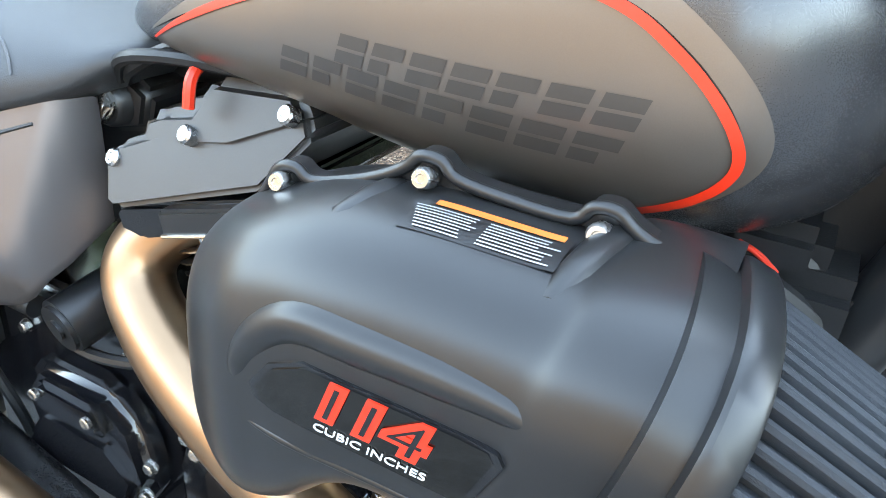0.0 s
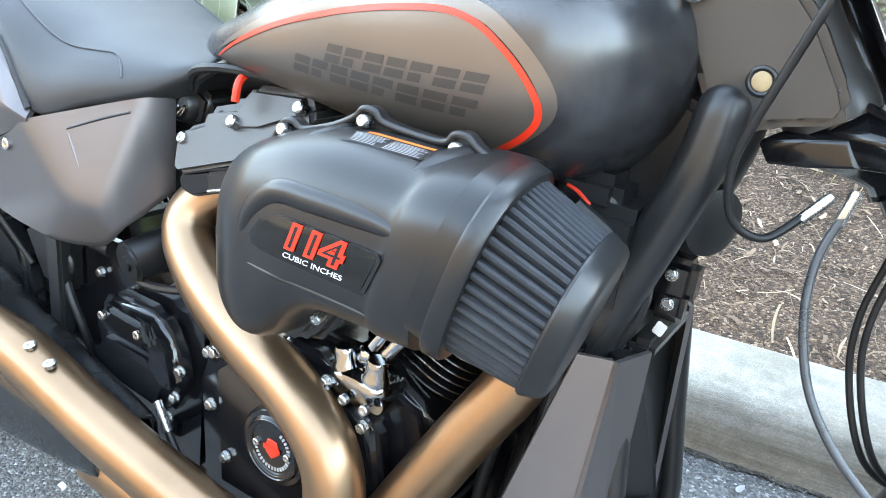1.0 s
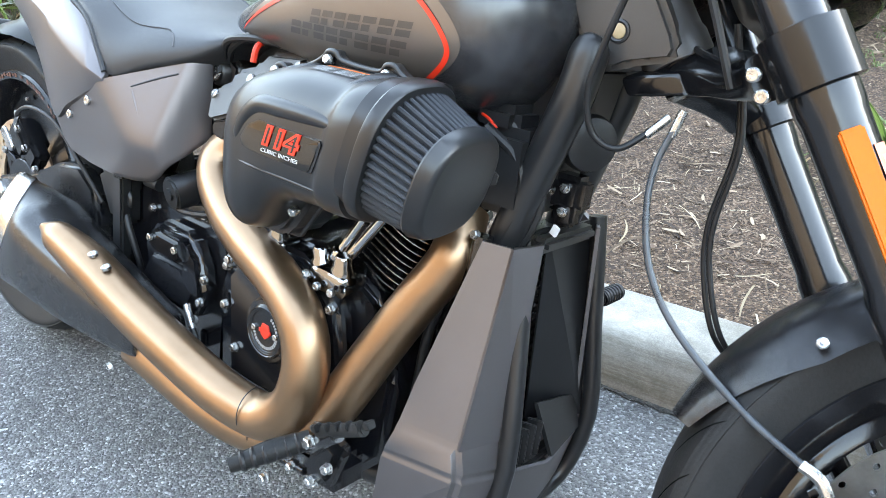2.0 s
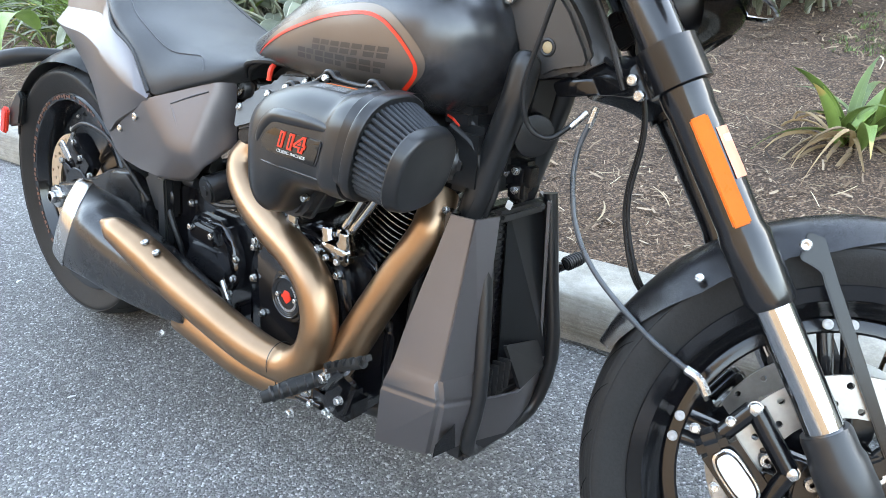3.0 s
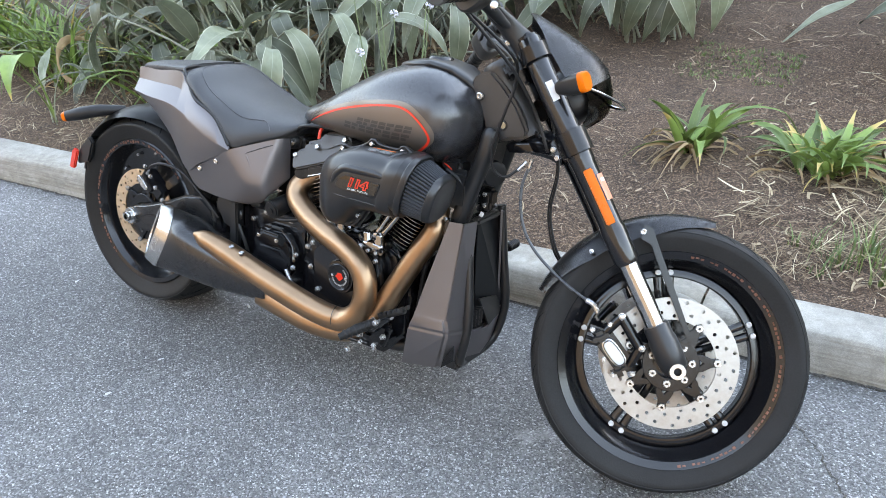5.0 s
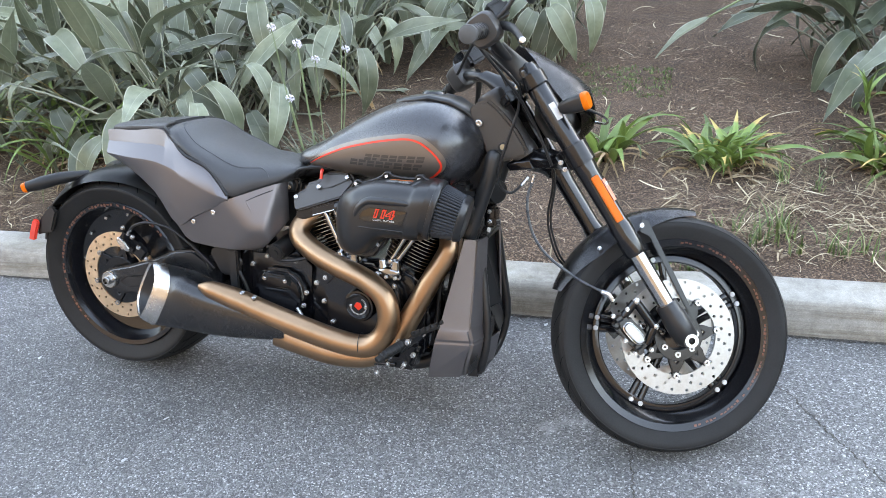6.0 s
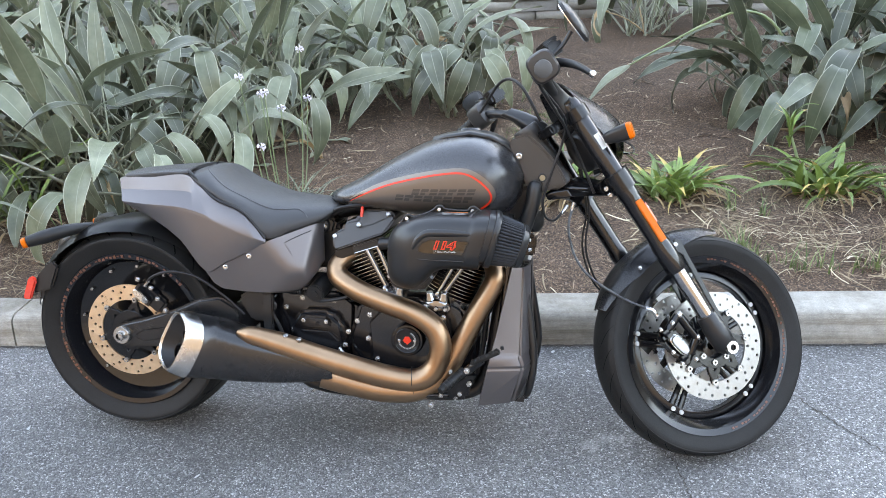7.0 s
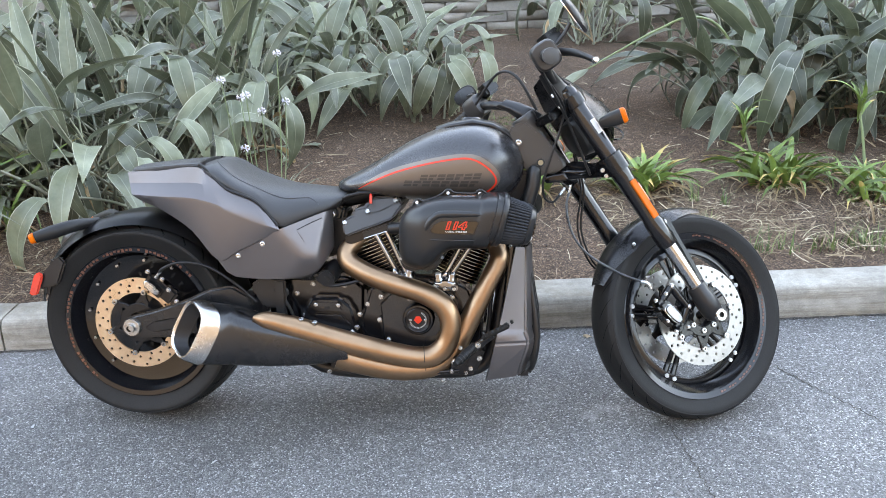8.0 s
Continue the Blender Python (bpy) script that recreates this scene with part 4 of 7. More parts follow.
for c in ((-0.035, -0.135, 0.442), (0.09, -0.135, 0.432)):
    cc = V(*c)
    body = loft([sring(cc + V(0, 0.02 - k, 0), X, Z, 0.036 * q, 0.02 * q, 2.6, 28) for k, q in ((0.0, 1.0), (0.026, 1.0), (0.036, 0.92), (0.042, 0.72), (0.044, 0.4))])
    towers = [moved(lathe([(0, 0.026), (0.009, 0.026), (0.0115, 0.022), (0.0115, 0.012), (0.0145, 0.008), (0.0155, -0.012), (0, -0.012)], 24), Matrix.Translation(cc + V(dx, -0.006, 0.012)) @ along((dx * 6, -0.12, 1))) for dx in (-0.018, 0.018)]
    flange = [moved(lathe([(0, 0.004), (0.0085, 0.004), (0.0095, 0.002), (0.0095, -0.016), (0, -0.016)], 18), Matrix.Translation(cc + V(dx, -0.016, -0.006)) @ along((0, -1, 0))) for dx in (-0.03, 0.03)]
    lb = bpart("lifter_block", join(body, *towers, *flange), ALLOY, "polished lifter block")
    for dx in (-0.026, 0.0, 0.026):
        bpart("block_bolt", bolt((c[0] + dx, c[1] - 0.03, c[2] - 0.006), r=0.0055, h=0.005), ZINC, "", lb)

# air cleaner
AC = [(-0.036, 0.03, 0.012, 0.6, 0.56, 0.53), (-0.03, 0.052, 0.008, 0.635, 0.572, 0.51), (-0.008, 0.073, 0.004, 0.664, 0.58, 0.497), (0.03, 0.092, 0.0, 0.683, 0.588, 0.493), (0.06, 0.096, 0.0, 0.694, 0.596, 0.506), (0.09, 0.098, 0.0, 0.7, 0.608, 0.535), (0.12, 0.098, 0.0, 0.703, 0.618, 0.55), (0.155, 0.098, 0.0, 0.703, 0.622, 0.552), (0.185, 0.0985, 0.0, 0.703, 0.624, 0.553), (0.197, 0.102, 0.0, 0.706, 0.626, 0.552), (0.212, 0.1035, 0.0, 0.707, 0.628, 0.552), (0.235, 0.1035, 0.0, 0.706, 0.63, 0.553)]
ac_rows = grow(AC, 4)
ACP = 3.3


def ac_ring(x, w, dy, zt, zc, zb):
    lean = 0.27 * min(1, max(0, (x - 0.08) / 0.14))
    return [V(p.x + lean * (p.z - 0.635), p.y if p.y < -0.172 else -0.172 + 0.36 * (p.y + 0.172), p.z) for p in sring(V(x, -0.172 + dy, zc), Y, Z, w, zt - zc, ACP, 72, zc - zb)]


air = bpart("air_cleaner", loft([ac_ring(*r) for r in ac_rows]), SATIN, "satin black air cleaner cover")


def ac_face(x, z, off=0.001):
    xs = [r[0] for r in ac_rows]
    w, zt, zc, zb = (float(np.interp(x, xs, [r[i] for r in ac_rows])) for i in (1, 3, 4, 5))
    h = (zt - zc) if z > zc else (zc - zb)
    q = min(0.999, abs(z - zc) / h)
    return V(x, -0.172 - w * (1 - q ** ACP) ** (1 / ACP) - off, z)


def ac_top(x, y, off=0.001):
    xs = [r[0] for r in ac_rows]
    w, zt, zc = (float(np.interp(x, xs, [r[i] for r in ac_rows])) for i in (1, 3, 4))
    q = min(0.999, abs(y + 0.172) / w)
    return V(x, y, zc + (zt - zc) * (1 - q ** ACP) ** (1 / ACP) + off)


# lower lobe of the cover, set back from the dome
LOBE = [(-0.028, 0.62), (-0.034, 0.56), (-0.035, 0.525), (-0.03, 0.501), (-0.013, 0.487), (0.054, 0.486), (0.068, 0.496), (0.087, 0.522), (0.106, 0.548), (0.13, 0.6), (0.06, 0.64)]
bpart("cover_lobe", slab(LOBE, -0.2, -0.13, 0.012, 5), SATIN, "", air)
bpart("lobe_lip", tube([V(x, -0.172, z) for x, z in [(-0.034, 0.6)] + LOBE[1:9] + [(0.14, 0.553), (0.2, 0.551)]], 0.0036, 8, 4), SATIN, "", air)
# flange with three lugs
fl = [(-0.034, 0.585), (-0.025, 0.64), (0.0, 0.668), (0.012, 0.688), (0.024, 0.692), (0.036, 0.687), (0.07, 0.698), (0.092, 0.71), (0.1, 0.718), (0.112, 0.718), (0.121, 0.711), (0.15, 0.708), (0.18, 0.708), (0.189, 0.716), (0.2, 0.717), (0.21, 0.71), (0.225, 0.704), (0.242, 0.7)]
flp = smooth_path([(x, 0, z) for x, z in fl], 4)
inner = [V(p.x * 0.93 + 0.007, 0, p.z - 0.02) for p in flp]
bmf = loft([[V(p.x, -0.172, p.z), V(p.x, -0.182, p.z), V(q.x, -0.182, q.z), V(q.x, -0.172, q.z)] for p, q in zip(flp, inner)])
es = [e for e in bmf.edges if len(e.link_faces) == 2 and e.calc_face_angle(0) > 0.9]
bmesh.ops.bevel(bmf, geom=es, offset=0.0025, segments=2, affect="EDGES", clamp_overlap=True)
bpart("cover_flange", bmf, SATIN, "black flange with bolt lugs", air)
bpart("flange_lip", tube([V(p.x, -0.184, p.z - 0.002) for p in flp], 0.0034, 10, 1), SATIN, "", air)
for x, z in ((0.018, 0.681), (0.106, 0.707), (0.195, 0.704)):
    bpart("cover_bolt", bolt((x, -0.187, z), (0, -1, 0.25), 0.0058, 0.008), ZINC, "bright socket bolt", air)
bpart("cover_bolt", bolt((0.089, -0.208, 0.531), (0, -1, -0.2), 0.0062, 0.008), ZINC, "bright socket bolt", air)
bpart("cover_bolt", bolt((-0.027, -0.204, 0.527), (-0.2, -1, 0), 0.0055, 0.01), ZINC, "bright socket bolt", air)
for x in (0.088, 0.203):
    bpart("lug_rib", loft([sring(ac_top(x - 0.004 * k, y, -0.007), X, V(0, 0.3, 1).normalized(), r, r, 2, 16) for k, (y, r) in enumerate(((-0.186, 0.0095), (-0.2, 0.01), (-0.222, 0.009), (-0.24, 0.0065)))]), SATIN, "", air)
bpart("crank_vent", rod((-0.03, -0.13, 0.602), (-0.075, -0.13, 0.598), 0.016, 18, 0.004), SATIN, "", air)


# badge: raised brow, glossy plate, figures
badge_out = [(0.063, 0.617), (0.074, 0.632), (0.094, 0.6415), (0.19, 0.6395), (0.1935, 0.636), (0.18, 0.6065), (0.177, 0.6035), (0.078, 0.607), (0.066, 0.61)]


def on_face(outline, off, grow_by=1.0, rings=5):
    cx, cz = 0.128, 0.623
    bm = bmesh.new()
    rows = []
    dense = []
    for i, p in enumerate(outline):
        q = outline[(i + 1) % len(outline)]
        for k in range(6):
            dense.append((p[0] + (q[0] - p[0]) * k / 6, p[1] + (q[1] - p[1]) * k / 6))
    for r in range(rings):
        s = grow_by * (1 - r / rings)
        rows.append([bm.verts.new(ac_face(cx + (x - cx) * s, cz + (z - cz) * s, off)) for x, z in dense])
    n = len(dense)
    for a, b in zip(rows, rows[1:]):
        for i in range(n):
            bm.faces.new((a[i], a[(i + 1) % n], b[(i + 1) % n], b[i]))
    bm.faces.new(rows[-1])
    edge_loop = rows[0]
    base = [bm.verts.new(v.co + V(0, off + 0.004, 0)) for v in edge_loop]
    for i in range(n):
        bm.faces.new((edge_loop[(i + 1) % n], edge_loop[i], base[i], base[(i + 1) % n]))
    return bm


brow = [ac_face(x, z, -0.0066) for x, z in ((0.048, 0.603), (0.05, 0.62), (0.062, 0.64), (0.085, 0.6555), (0.12, 0.658), (0.16, 0.658), (0.19, 0.657), (0.208, 0.655))]
bpart("badge_brow", tube(brow, [0.004, 0.0085, 0.0108, 0.0115, 0.0115, 0.0106, 0.0082, 0.005], 20), SATIN, "raised brow round the badge", air)
bpart("badge_brow", tube([ac_face(x, z, -0.002) for x, z in ((0.045, 0.59), (0.08, 0.588), (0.14, 0.586), (0.2, 0.585))], [0.001, 0.003, 0.003, 0.001], 10), SATIN, "", air)
bpart("badge_rim", on_face(badge_out, 0.0018, 1.03), GLOSS, "raised badge rim", air)
bpart("badge_plate", on_face(badge_out, 0.0028, 0.96), SMOKED, "mirror-black badge plate", air)


def lettering(text, size, at, right, up, mat, name, parent, label, thick=0.0006, face=None, slant=0.0, wide=1.0, bold=0.0):
    cu = bpy.data.curves.new("text", "FONT")
    cu.body, cu.size, cu.extrude, cu.shear, cu.offset = text, size, thick, slant, bold
    cu.align_x, cu.align_y = "CENTER", "CENTER"
    tmp = bpy.data.objects.new("tmp", cu)
    scene.collection.objects.link(tmp)
    me = bpy.data.meshes.new_from_object(tmp.evaluated_get(bpy.context.evaluated_depsgraph_get()))
    bpy.data.objects.remove(tmp)
    right, up = Vector(right).normalized(), Vector(up).normalized()
    out = right.cross(up)
    for v in me.vertices:
        p = Vector(at) + right * v.co.x * wide + up * v.co.y + out * v.co.z
        v.co = face(p.x, p.z, 0.0036 + v.co.z) if face else p
    me.materials.clear()
    me.materials.append(mat)
    ob = new(name, me)
    ob.parent = parent
    return tagged(ob, label)


lettering("114", 0.028, (0.128, 0, 0.6275), (1, 0, -0.02), (0, 0, 1), RED, "engine_number", air, "red figures 114", 0.0006, ac_face, 0.25, 1.4, 0.0022)
lettering("114", 0.028, (0.128, 0, 0.6275), (1, 0, -0.02), (0, 0, 1), GLOSS, "figure_core", air, "", 0.0009, ac_face, 0.25, 1.4, -0.0004)
lettering("CUBIC INCHES", 0.0062, (0.131, 0, 0.6115), (1, 0, -0.02), (0, 0, 1), WHITEMARK, "small_lettering", air, "white words CUBIC INCHES", 0.0003, ac_face, 0.15, 1.45)
# warning label on the crown
lab = [[ac_top(x, y, 0.0003) for y in np.linspace(-0.2, -0.226, 6)] for x in np.linspace(0.112, 0.188, 8)]
bpart("warning_label", loft(lab, closed=False), SATIN, "small black warning label", air)
bpart("label_band", loft([[ac_top(x, y, 0.0008) for y in (-0.1985, -0.201, -0.2035)] for x in np.linspace(0.12, 0.184, 8)], closed=False), ORANGEMARK, "orange label band", air)
rng = random.Random(3)
for k in range(8):
    y = -0.2065 - 0.0024 * k
    for a, b in ((0.112 + 0.001 * k, 0.146 - rng.uniform(0, 0.006)), (0.15, 0.186 - rng.uniform(0, 0.012))):
        bpart("print_line", loft([[ac_top(x, y + s, 0.0008) for s in (-0.0005, 0.0005)] for x in np.linspace(a, b, 5)], closed=False), GREYMARK, "", air)

# cone filter
FB, FA = V(0.245, -0.2105, 0.638), V(0.958, -0.18, -0.175).normalized()
FZ = V(0.263, 0, 0.965).normalized()
FY = FZ.cross(FA).normalized()
FY = (FY * math.cos(radians(18)) - FA * math.sin(radians(18))).normalized()
FN = FY.cross(FZ)
filt = bpart("filter_collar", loft([sring(FB - Y * 0.004 + FN * s, FY, FZ, 0.0755 * q, 0.0755 * q, 2.7, 56) for s, q in ((-0.02, 0.93), (-0.004, 0.93), (-0.003, 1.0), (-0.001, 1.015), (0.01, 1.0), (0.012, 0.98), (0.0125, 0.93))]), SATIN, "black rubber filter collar")


def cone(s):
    """Half-width, half-height and centre of the filter at s along it."""
    t = s / 0.076
    return 0.0705 - 0.005 * t, 0.07 - 0.014 * t, FB + FA * s


def even_ring(a, b, n):
    """A rounded-box ring with its points at even steps round the edge."""
    dense = sring(V(0, 0, 0), FY, FZ, a, b, 2.6, 1400)
    run = [0.0]
    for p, q in zip(dense, dense[1:] + dense[:1]):
        run.append(run[-1] + (q - p).length)
    at = np.searchsorted(run, np.arange(n) * run[-1] / n)
    return [dense[min(int(i), 1399)] for i in at]


rows = []
for s in (0.006, 0.024, 0.042, 0.06, 0.077):
    a, b, c = cone(s)
    rows.append([c + p * (1.0, 0.985, 0.915, 0.985)[i % 4] for i, p in enumerate(even_ring(a, b, 200))])
bpart("filter_pleats", loft(rows), PLEAT, "pleated dark gauze filter", filt, angle=25)
a, b, c = cone(0.074)
bpart("filter_cap", loft([sring(c + FN * s, FY, FZ, a * q, b * q, 2.7, 48) for s, q in ((0.0, 0.98), (0.001, 1.02), (0.003, 1.03), (0.014, 0.965), (0.0165, 0.94), (0.0185, 0.9), (0.0192, 0.85), (0.019, 0.3))]), SATIN, "black rubber end cap", filt)

# exhaust
P1 = [(-0.15, -0.06, 0.57), (-0.19, -0.082, 0.545), (-0.207, -0.1, 0.518), (-0.192, -0.115, 0.49), (-0.128, -0.14, 0.46), (-0.05, -0.16, 0.437), (0.035, -0.175, 0.413), (0.088, -0.185, 0.38), (0.107, -0.19, 0.33), (0.098, -0.194, 0.278), (0.072, -0.199, 0.245), (0.03, -0.205, 0.231), (-0.053, -0.218, 0.245), (-0.214, -0.230, 0.289), (-0.343, -0.235, 0.328), (-0.422, -0.245, 0.353), (-0.455, -0.254, 0.363)]
r1 = [0.027, 0.029, 0.03, 0.0305, 0.031, 0.031, 0.031, 0.031, 0.031, 0.031, 0.032, 0.032, 0.033, 0.034, 0.034, 0.026, 0.006]
header = bpart("exhaust_shield", tube(P1, r1, 24, 5), BRONZE, "bronze coated exhaust heat shield")
P2 = [(0.235, -0.07, 0.548), (0.249, -0.100, 0.513), (0.241, -0.110, 0.484), (0.211, -0.125, 0.428), (0.174, -0.140, 0.355), (0.132, -0.155, 0.273), (0.091, -0.170, 0.220), (0.033, -0.186, 0.195), (-0.057, -0.200, 0.196), (-0.155, -0.208, 0.219), (-0.219, -0.215, 0.241)]
lower = bpart("exhaust_shield", tube(P2, [0.028, 0.029, 0.029, 0.029, 0.03, 0.031, 0.032, 0.033, 0.035, 0.038, 0.042], 24, 5), BRONZE, "bronze coated exhaust heat shield")
bpart("shield_seam", moved(lathe([(0.0318, -0.001), (0.0326, 0.0), (0.0318, 0.001)], 32), Matrix.Translation((0.03, -0.206, 0.2365)) @ along((1, 0.13, 0.03))), SATIN, "", header)
bpart("shield_seam", moved(lathe([(0.033, -0.001), (0.0342, 0.0), (0.033, 0.001)], 32), Matrix.Translation((0.03, -0.1865, 0.203)) @ along((1, 0.15, 0.05))), SATIN, "", lower)
for x, z in ((-0.317, 0.35), (-0.279, 0.341)):
    bpart("shield_screw", bolt((x, -0.243, z + 0.0045), (0, -0.3, 0.95), 0.0075, 0.0045), ZINC, "bright screw", header)
# muffler: a rounded box that rises to the rear, slashed towards the side, with a steel band round the slash
TC = V(-0.668, -0.226, 0.318)
TD = V(-0.6, -0.72, 0.33).normalized()
TY = (Y - TD * TD.y).normalized()
TU = TY.cross(TD).normalized()
TU = TU if TU.z > 0 else -TU
TA = V(-0.97, -0.03, 0.2).normalized()


def slash(back, a, b, power=3.0):
    return sring(TC - TA * back, TY, TU, a, b, power, 48)


MUF = grow([(-0.187, 0.036, 0.29, 0.262, 0.236), (-0.195, 0.046, 0.298, 0.26, 0.228), (-0.3, 0.055, 0.322, 0.268, 0.216), (-0.42, 0.064, 0.35, 0.283, 0.211), (-0.52, 0.07, 0.38, 0.302, 0.214)], 4)
muffler = bpart("muffler", loft([sring(V(x, -0.212, zc), Y, Z, w, zt - zc, 3.2, 48, zc - zb) for x, w, zt, zc, zb in MUF] + [slash(0.05, 0.073, 0.088)], caps=False), MUFFLERBLACK, "satin black muffler")
bpart("muffler_tip", loft([slash(0.05, 0.0745, 0.0895), slash(0.046, 0.0752, 0.0902), slash(0.012, 0.07, 0.085), slash(0.002, 0.0665, 0.0815), slash(0.0, 0.065, 0.08), slash(0.001, 0.0605, 0.0755), slash(0.006, 0.0595, 0.0745)], caps=False), STEEL, "brushed steel muffler tip", muffler)
bpart("tip_liner", loft([slash(0.006, 0.0593, 0.0743), slash(0.05, 0.057, 0.072)], caps=False), HOSE, "dark inner liner", muffler)
bpart("muffler_baffle", loft([slash(0.05, 0.0565, 0.0715), slash(0.053, 0.0565, 0.0715)]), BLACKMETAL, "dark baffle inside the tip", muffler)
for k in (-0.03, 0.03):
    bpart("outlet_tube", moved(lathe([(0.019, -0.03), (0.021, -0.002), (0.025, -0.002), (0.025, -0.03)], 24, True), Matrix.Translation(TC - TA * 0.03 + TU * k) @ along(TD)), BLACKMETAL, "", muffler)
bpart("muffler_bracket", block((-0.4, -0.15, 0.38), (0.03, 0.02, 0.14), 0.004), SATIN, "black bracket", muffler)
bpart("muffler_bracket", block((-0.24, -0.16, 0.205), (0.02, 0.06, 0.03), 0.004), SATIN, "black bracket", muffler)
bpart("bracket_bolt", hexbolt((-0.238, -0.262, 0.206), (0, -1, -0.3), 0.006, 0.005), ZINC, "", muffler)

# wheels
# near-black for strips on the tyres: shade inside the grooves, as colour
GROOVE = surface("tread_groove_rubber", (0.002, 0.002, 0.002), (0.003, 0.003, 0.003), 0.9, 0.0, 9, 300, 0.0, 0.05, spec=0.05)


def tyre_profile(R, r_in, half, power=2.2):
    """A round cross-section: outer crown, sidewalls, bead."""
    pts = []
    mid = (R + r_in) / 2 + 0.01
    for i in range(61):
        t = math.pi * (-0.06 + 1.12 * i / 60)
        x, y = math.cos(t), math.sin(t)
        h = R - mid if y > 0 else mid - r_in
        if 0.2 < y < 0.3 or 0.62 < y < 0.68 or -0.5 < y < -0.3:
            x *= 1.028
        pts.append((mid + h * math.copysign(abs(y) ** (2 / power), y), half * math.copysign(abs(x) ** (2 / power), x)))
    return [(r_in, half * 0.82)] + pts + [(r_in, -half * 0.82)]


def wheel(name, R, r_in, half, spokes, label, m, rim=None, power=2.2):
    hub = bpart(name, lathe([(r_in + 0.006, -half * 0.86), (r_in + 0.002, -half * 0.9), (r_in - 0.012, -half * 0.88), (r_in - 0.02, -half * 0.74), (r_in - 0.028, -half * 0.6), (r_in - 0.032, 0), (r_in - 0.028, half * 0.6), (r_in - 0.02, half * 0.74), (r_in - 0.012, half * 0.88), (r_in + 0.002, half * 0.9), (r_in + 0.006, half * 0.86), (r_in - 0.006, half * 0.7), (r_in - 0.006, -half * 0.7)] if rim is None else rim, 72, True), RIM, label, m=m, angle=30)
    bpart("tyre", lathe(tyre_profile(R, r_in - 0.002, half, power), 96), RUBBER, "black road tyre", hub)
    return hub


def disc(r_out, r_in, y, holes, thick=0.005):
    """A drilled brake disc: round holes go through both faces."""
    bm = bmesh.new()
    seg, bands = holes * 8, 12
    radii = np.linspace(r_in, r_out, bands + 1)
    gone, ring_of = set(), []
    for g in range(holes):
        for ang, band in ((1, 9), (4, 5), (6, 1)) if g % 2 else ((1, 8), (5, 3)):
            i0 = g * 8 + ang
            gone.update(((band + u, (i0 + v) % seg) for u in (0, 1) for v in (0, 1)))
            ring_of.append((band + 1, i0 + 1))
    grids = {}
    for side in (-1, 1):
        yy = y + side * thick / 2
        grid = [[bm.verts.new((r * math.cos(2 * math.pi * i / seg), yy, r * math.sin(2 * math.pi * i / seg))) for i in range(seg)] for r in radii]
        grids[side] = grid
        for k in range(bands):
            for i in range(seg):
                if (k, i) not in gone:
                    f = (grid[k][i], grid[k][(i + 1) % seg], grid[k + 1][(i + 1) % seg], grid[k + 1][i])
                    bm.faces.new(f if side < 0 else f[::-1])
    for k in (0, bands):
        for i in range(seg):
            bm.faces.new((grids[-1][k][i], grids[1][k][i], grids[1][k][(i + 1) % seg], grids[-1][k][(i + 1) % seg]))
    for k, i in ring_of:
        t = 2 * math.pi * i / seg
        c = V(radii[k] * math.cos(t), 0, radii[k] * math.sin(t))
        loop = {}
        for side in (-1, 1):
            loop[side] = [grids[side][k + dk][(i + di) % seg] for dk, di in ((-1, -1), (-1, 0), (-1, 1), (0, 1), (1, 1), (1, 0), (1, -1), (0, -1))]
            for v in loop[side]:
                d = V(v.co.x - c.x, 0, v.co.z - c.z).normalized() * 0.0044
                v.co = V(c.x + d.x, v.co.y, c.z + d.z)
        for n in range(8):
            bm.faces.new((loop[-1][n], loop[-1][(n + 1) % 8], loop[1][(n + 1) % 8], loop[1][n]))
    bmesh.ops.delete(bm, geom=[v for v in bm.verts if not v.link_faces], context="VERTS")
    return bm


def carrier(hub, r_out, r_hub, y, arms, turn=0.0):
    """The black centre of a disc: a hub ring with forked arms."""
    bpart("disc_carrier", lathe([(r_hub, y - 0.006), (r_hub + 0.026, y - 0.006), (r_hub + 0.028, y - 0.004), (r_hub + 0.028, y + 0.004), (r_hub + 0.026, y + 0.006), (r_hub, y + 0.006)], 40, True), BLACKMETAL, "black disc carrier ring", hub)
    for k in range(arms):
        a = turn + 2 * math.pi * k / arms
        plate = []
        for da, r in ((-0.36, r_hub + 0.022), (-0.27, r_hub + 0.036), (-0.1, r_out - 0.01), (-0.1, r_out + 0.004), (0.1, r_out + 0.004), (0.1, r_out - 0.01), (0.27, r_hub + 0.036), (0.36, r_hub + 0.022), (0.16, r_hub + 0.024), (0.0, r_hub + 0.036), (-0.16, r_hub + 0.024)):
            plate.append((r * math.cos(a + da), r * math.sin(a + da)))
        bpart("carrier_arm", slab(plate, y - 0.005, y + 0.005, 0.0012, 1), BLACKMETAL, "", hub)


def rim_marks(hub, R, y, start, span, count, facing=-1, slope=-0.9, tall=1.0):
    for k in range(count):
        a = radians(start + span * k / count)
        if k % 9 == 6 or (k * 7) % 11 == 3:
            continue
        rows = []
        for s in np.linspace(0, radians(abs(span) / count * 0.68), 3):
            rows.append([V((R + t) * math.cos(a + s), y + facing * (0.0008 + slope * t), (R + t) * math.sin(a + s)) for t in (tall * (-0.0055 + 0.002 * (k % 3)), tall * (0.0055 - 0.002 * (k % 2)))])
        bpart("rim_print", loft(rows, closed=False), RIMMARK, "", hub)


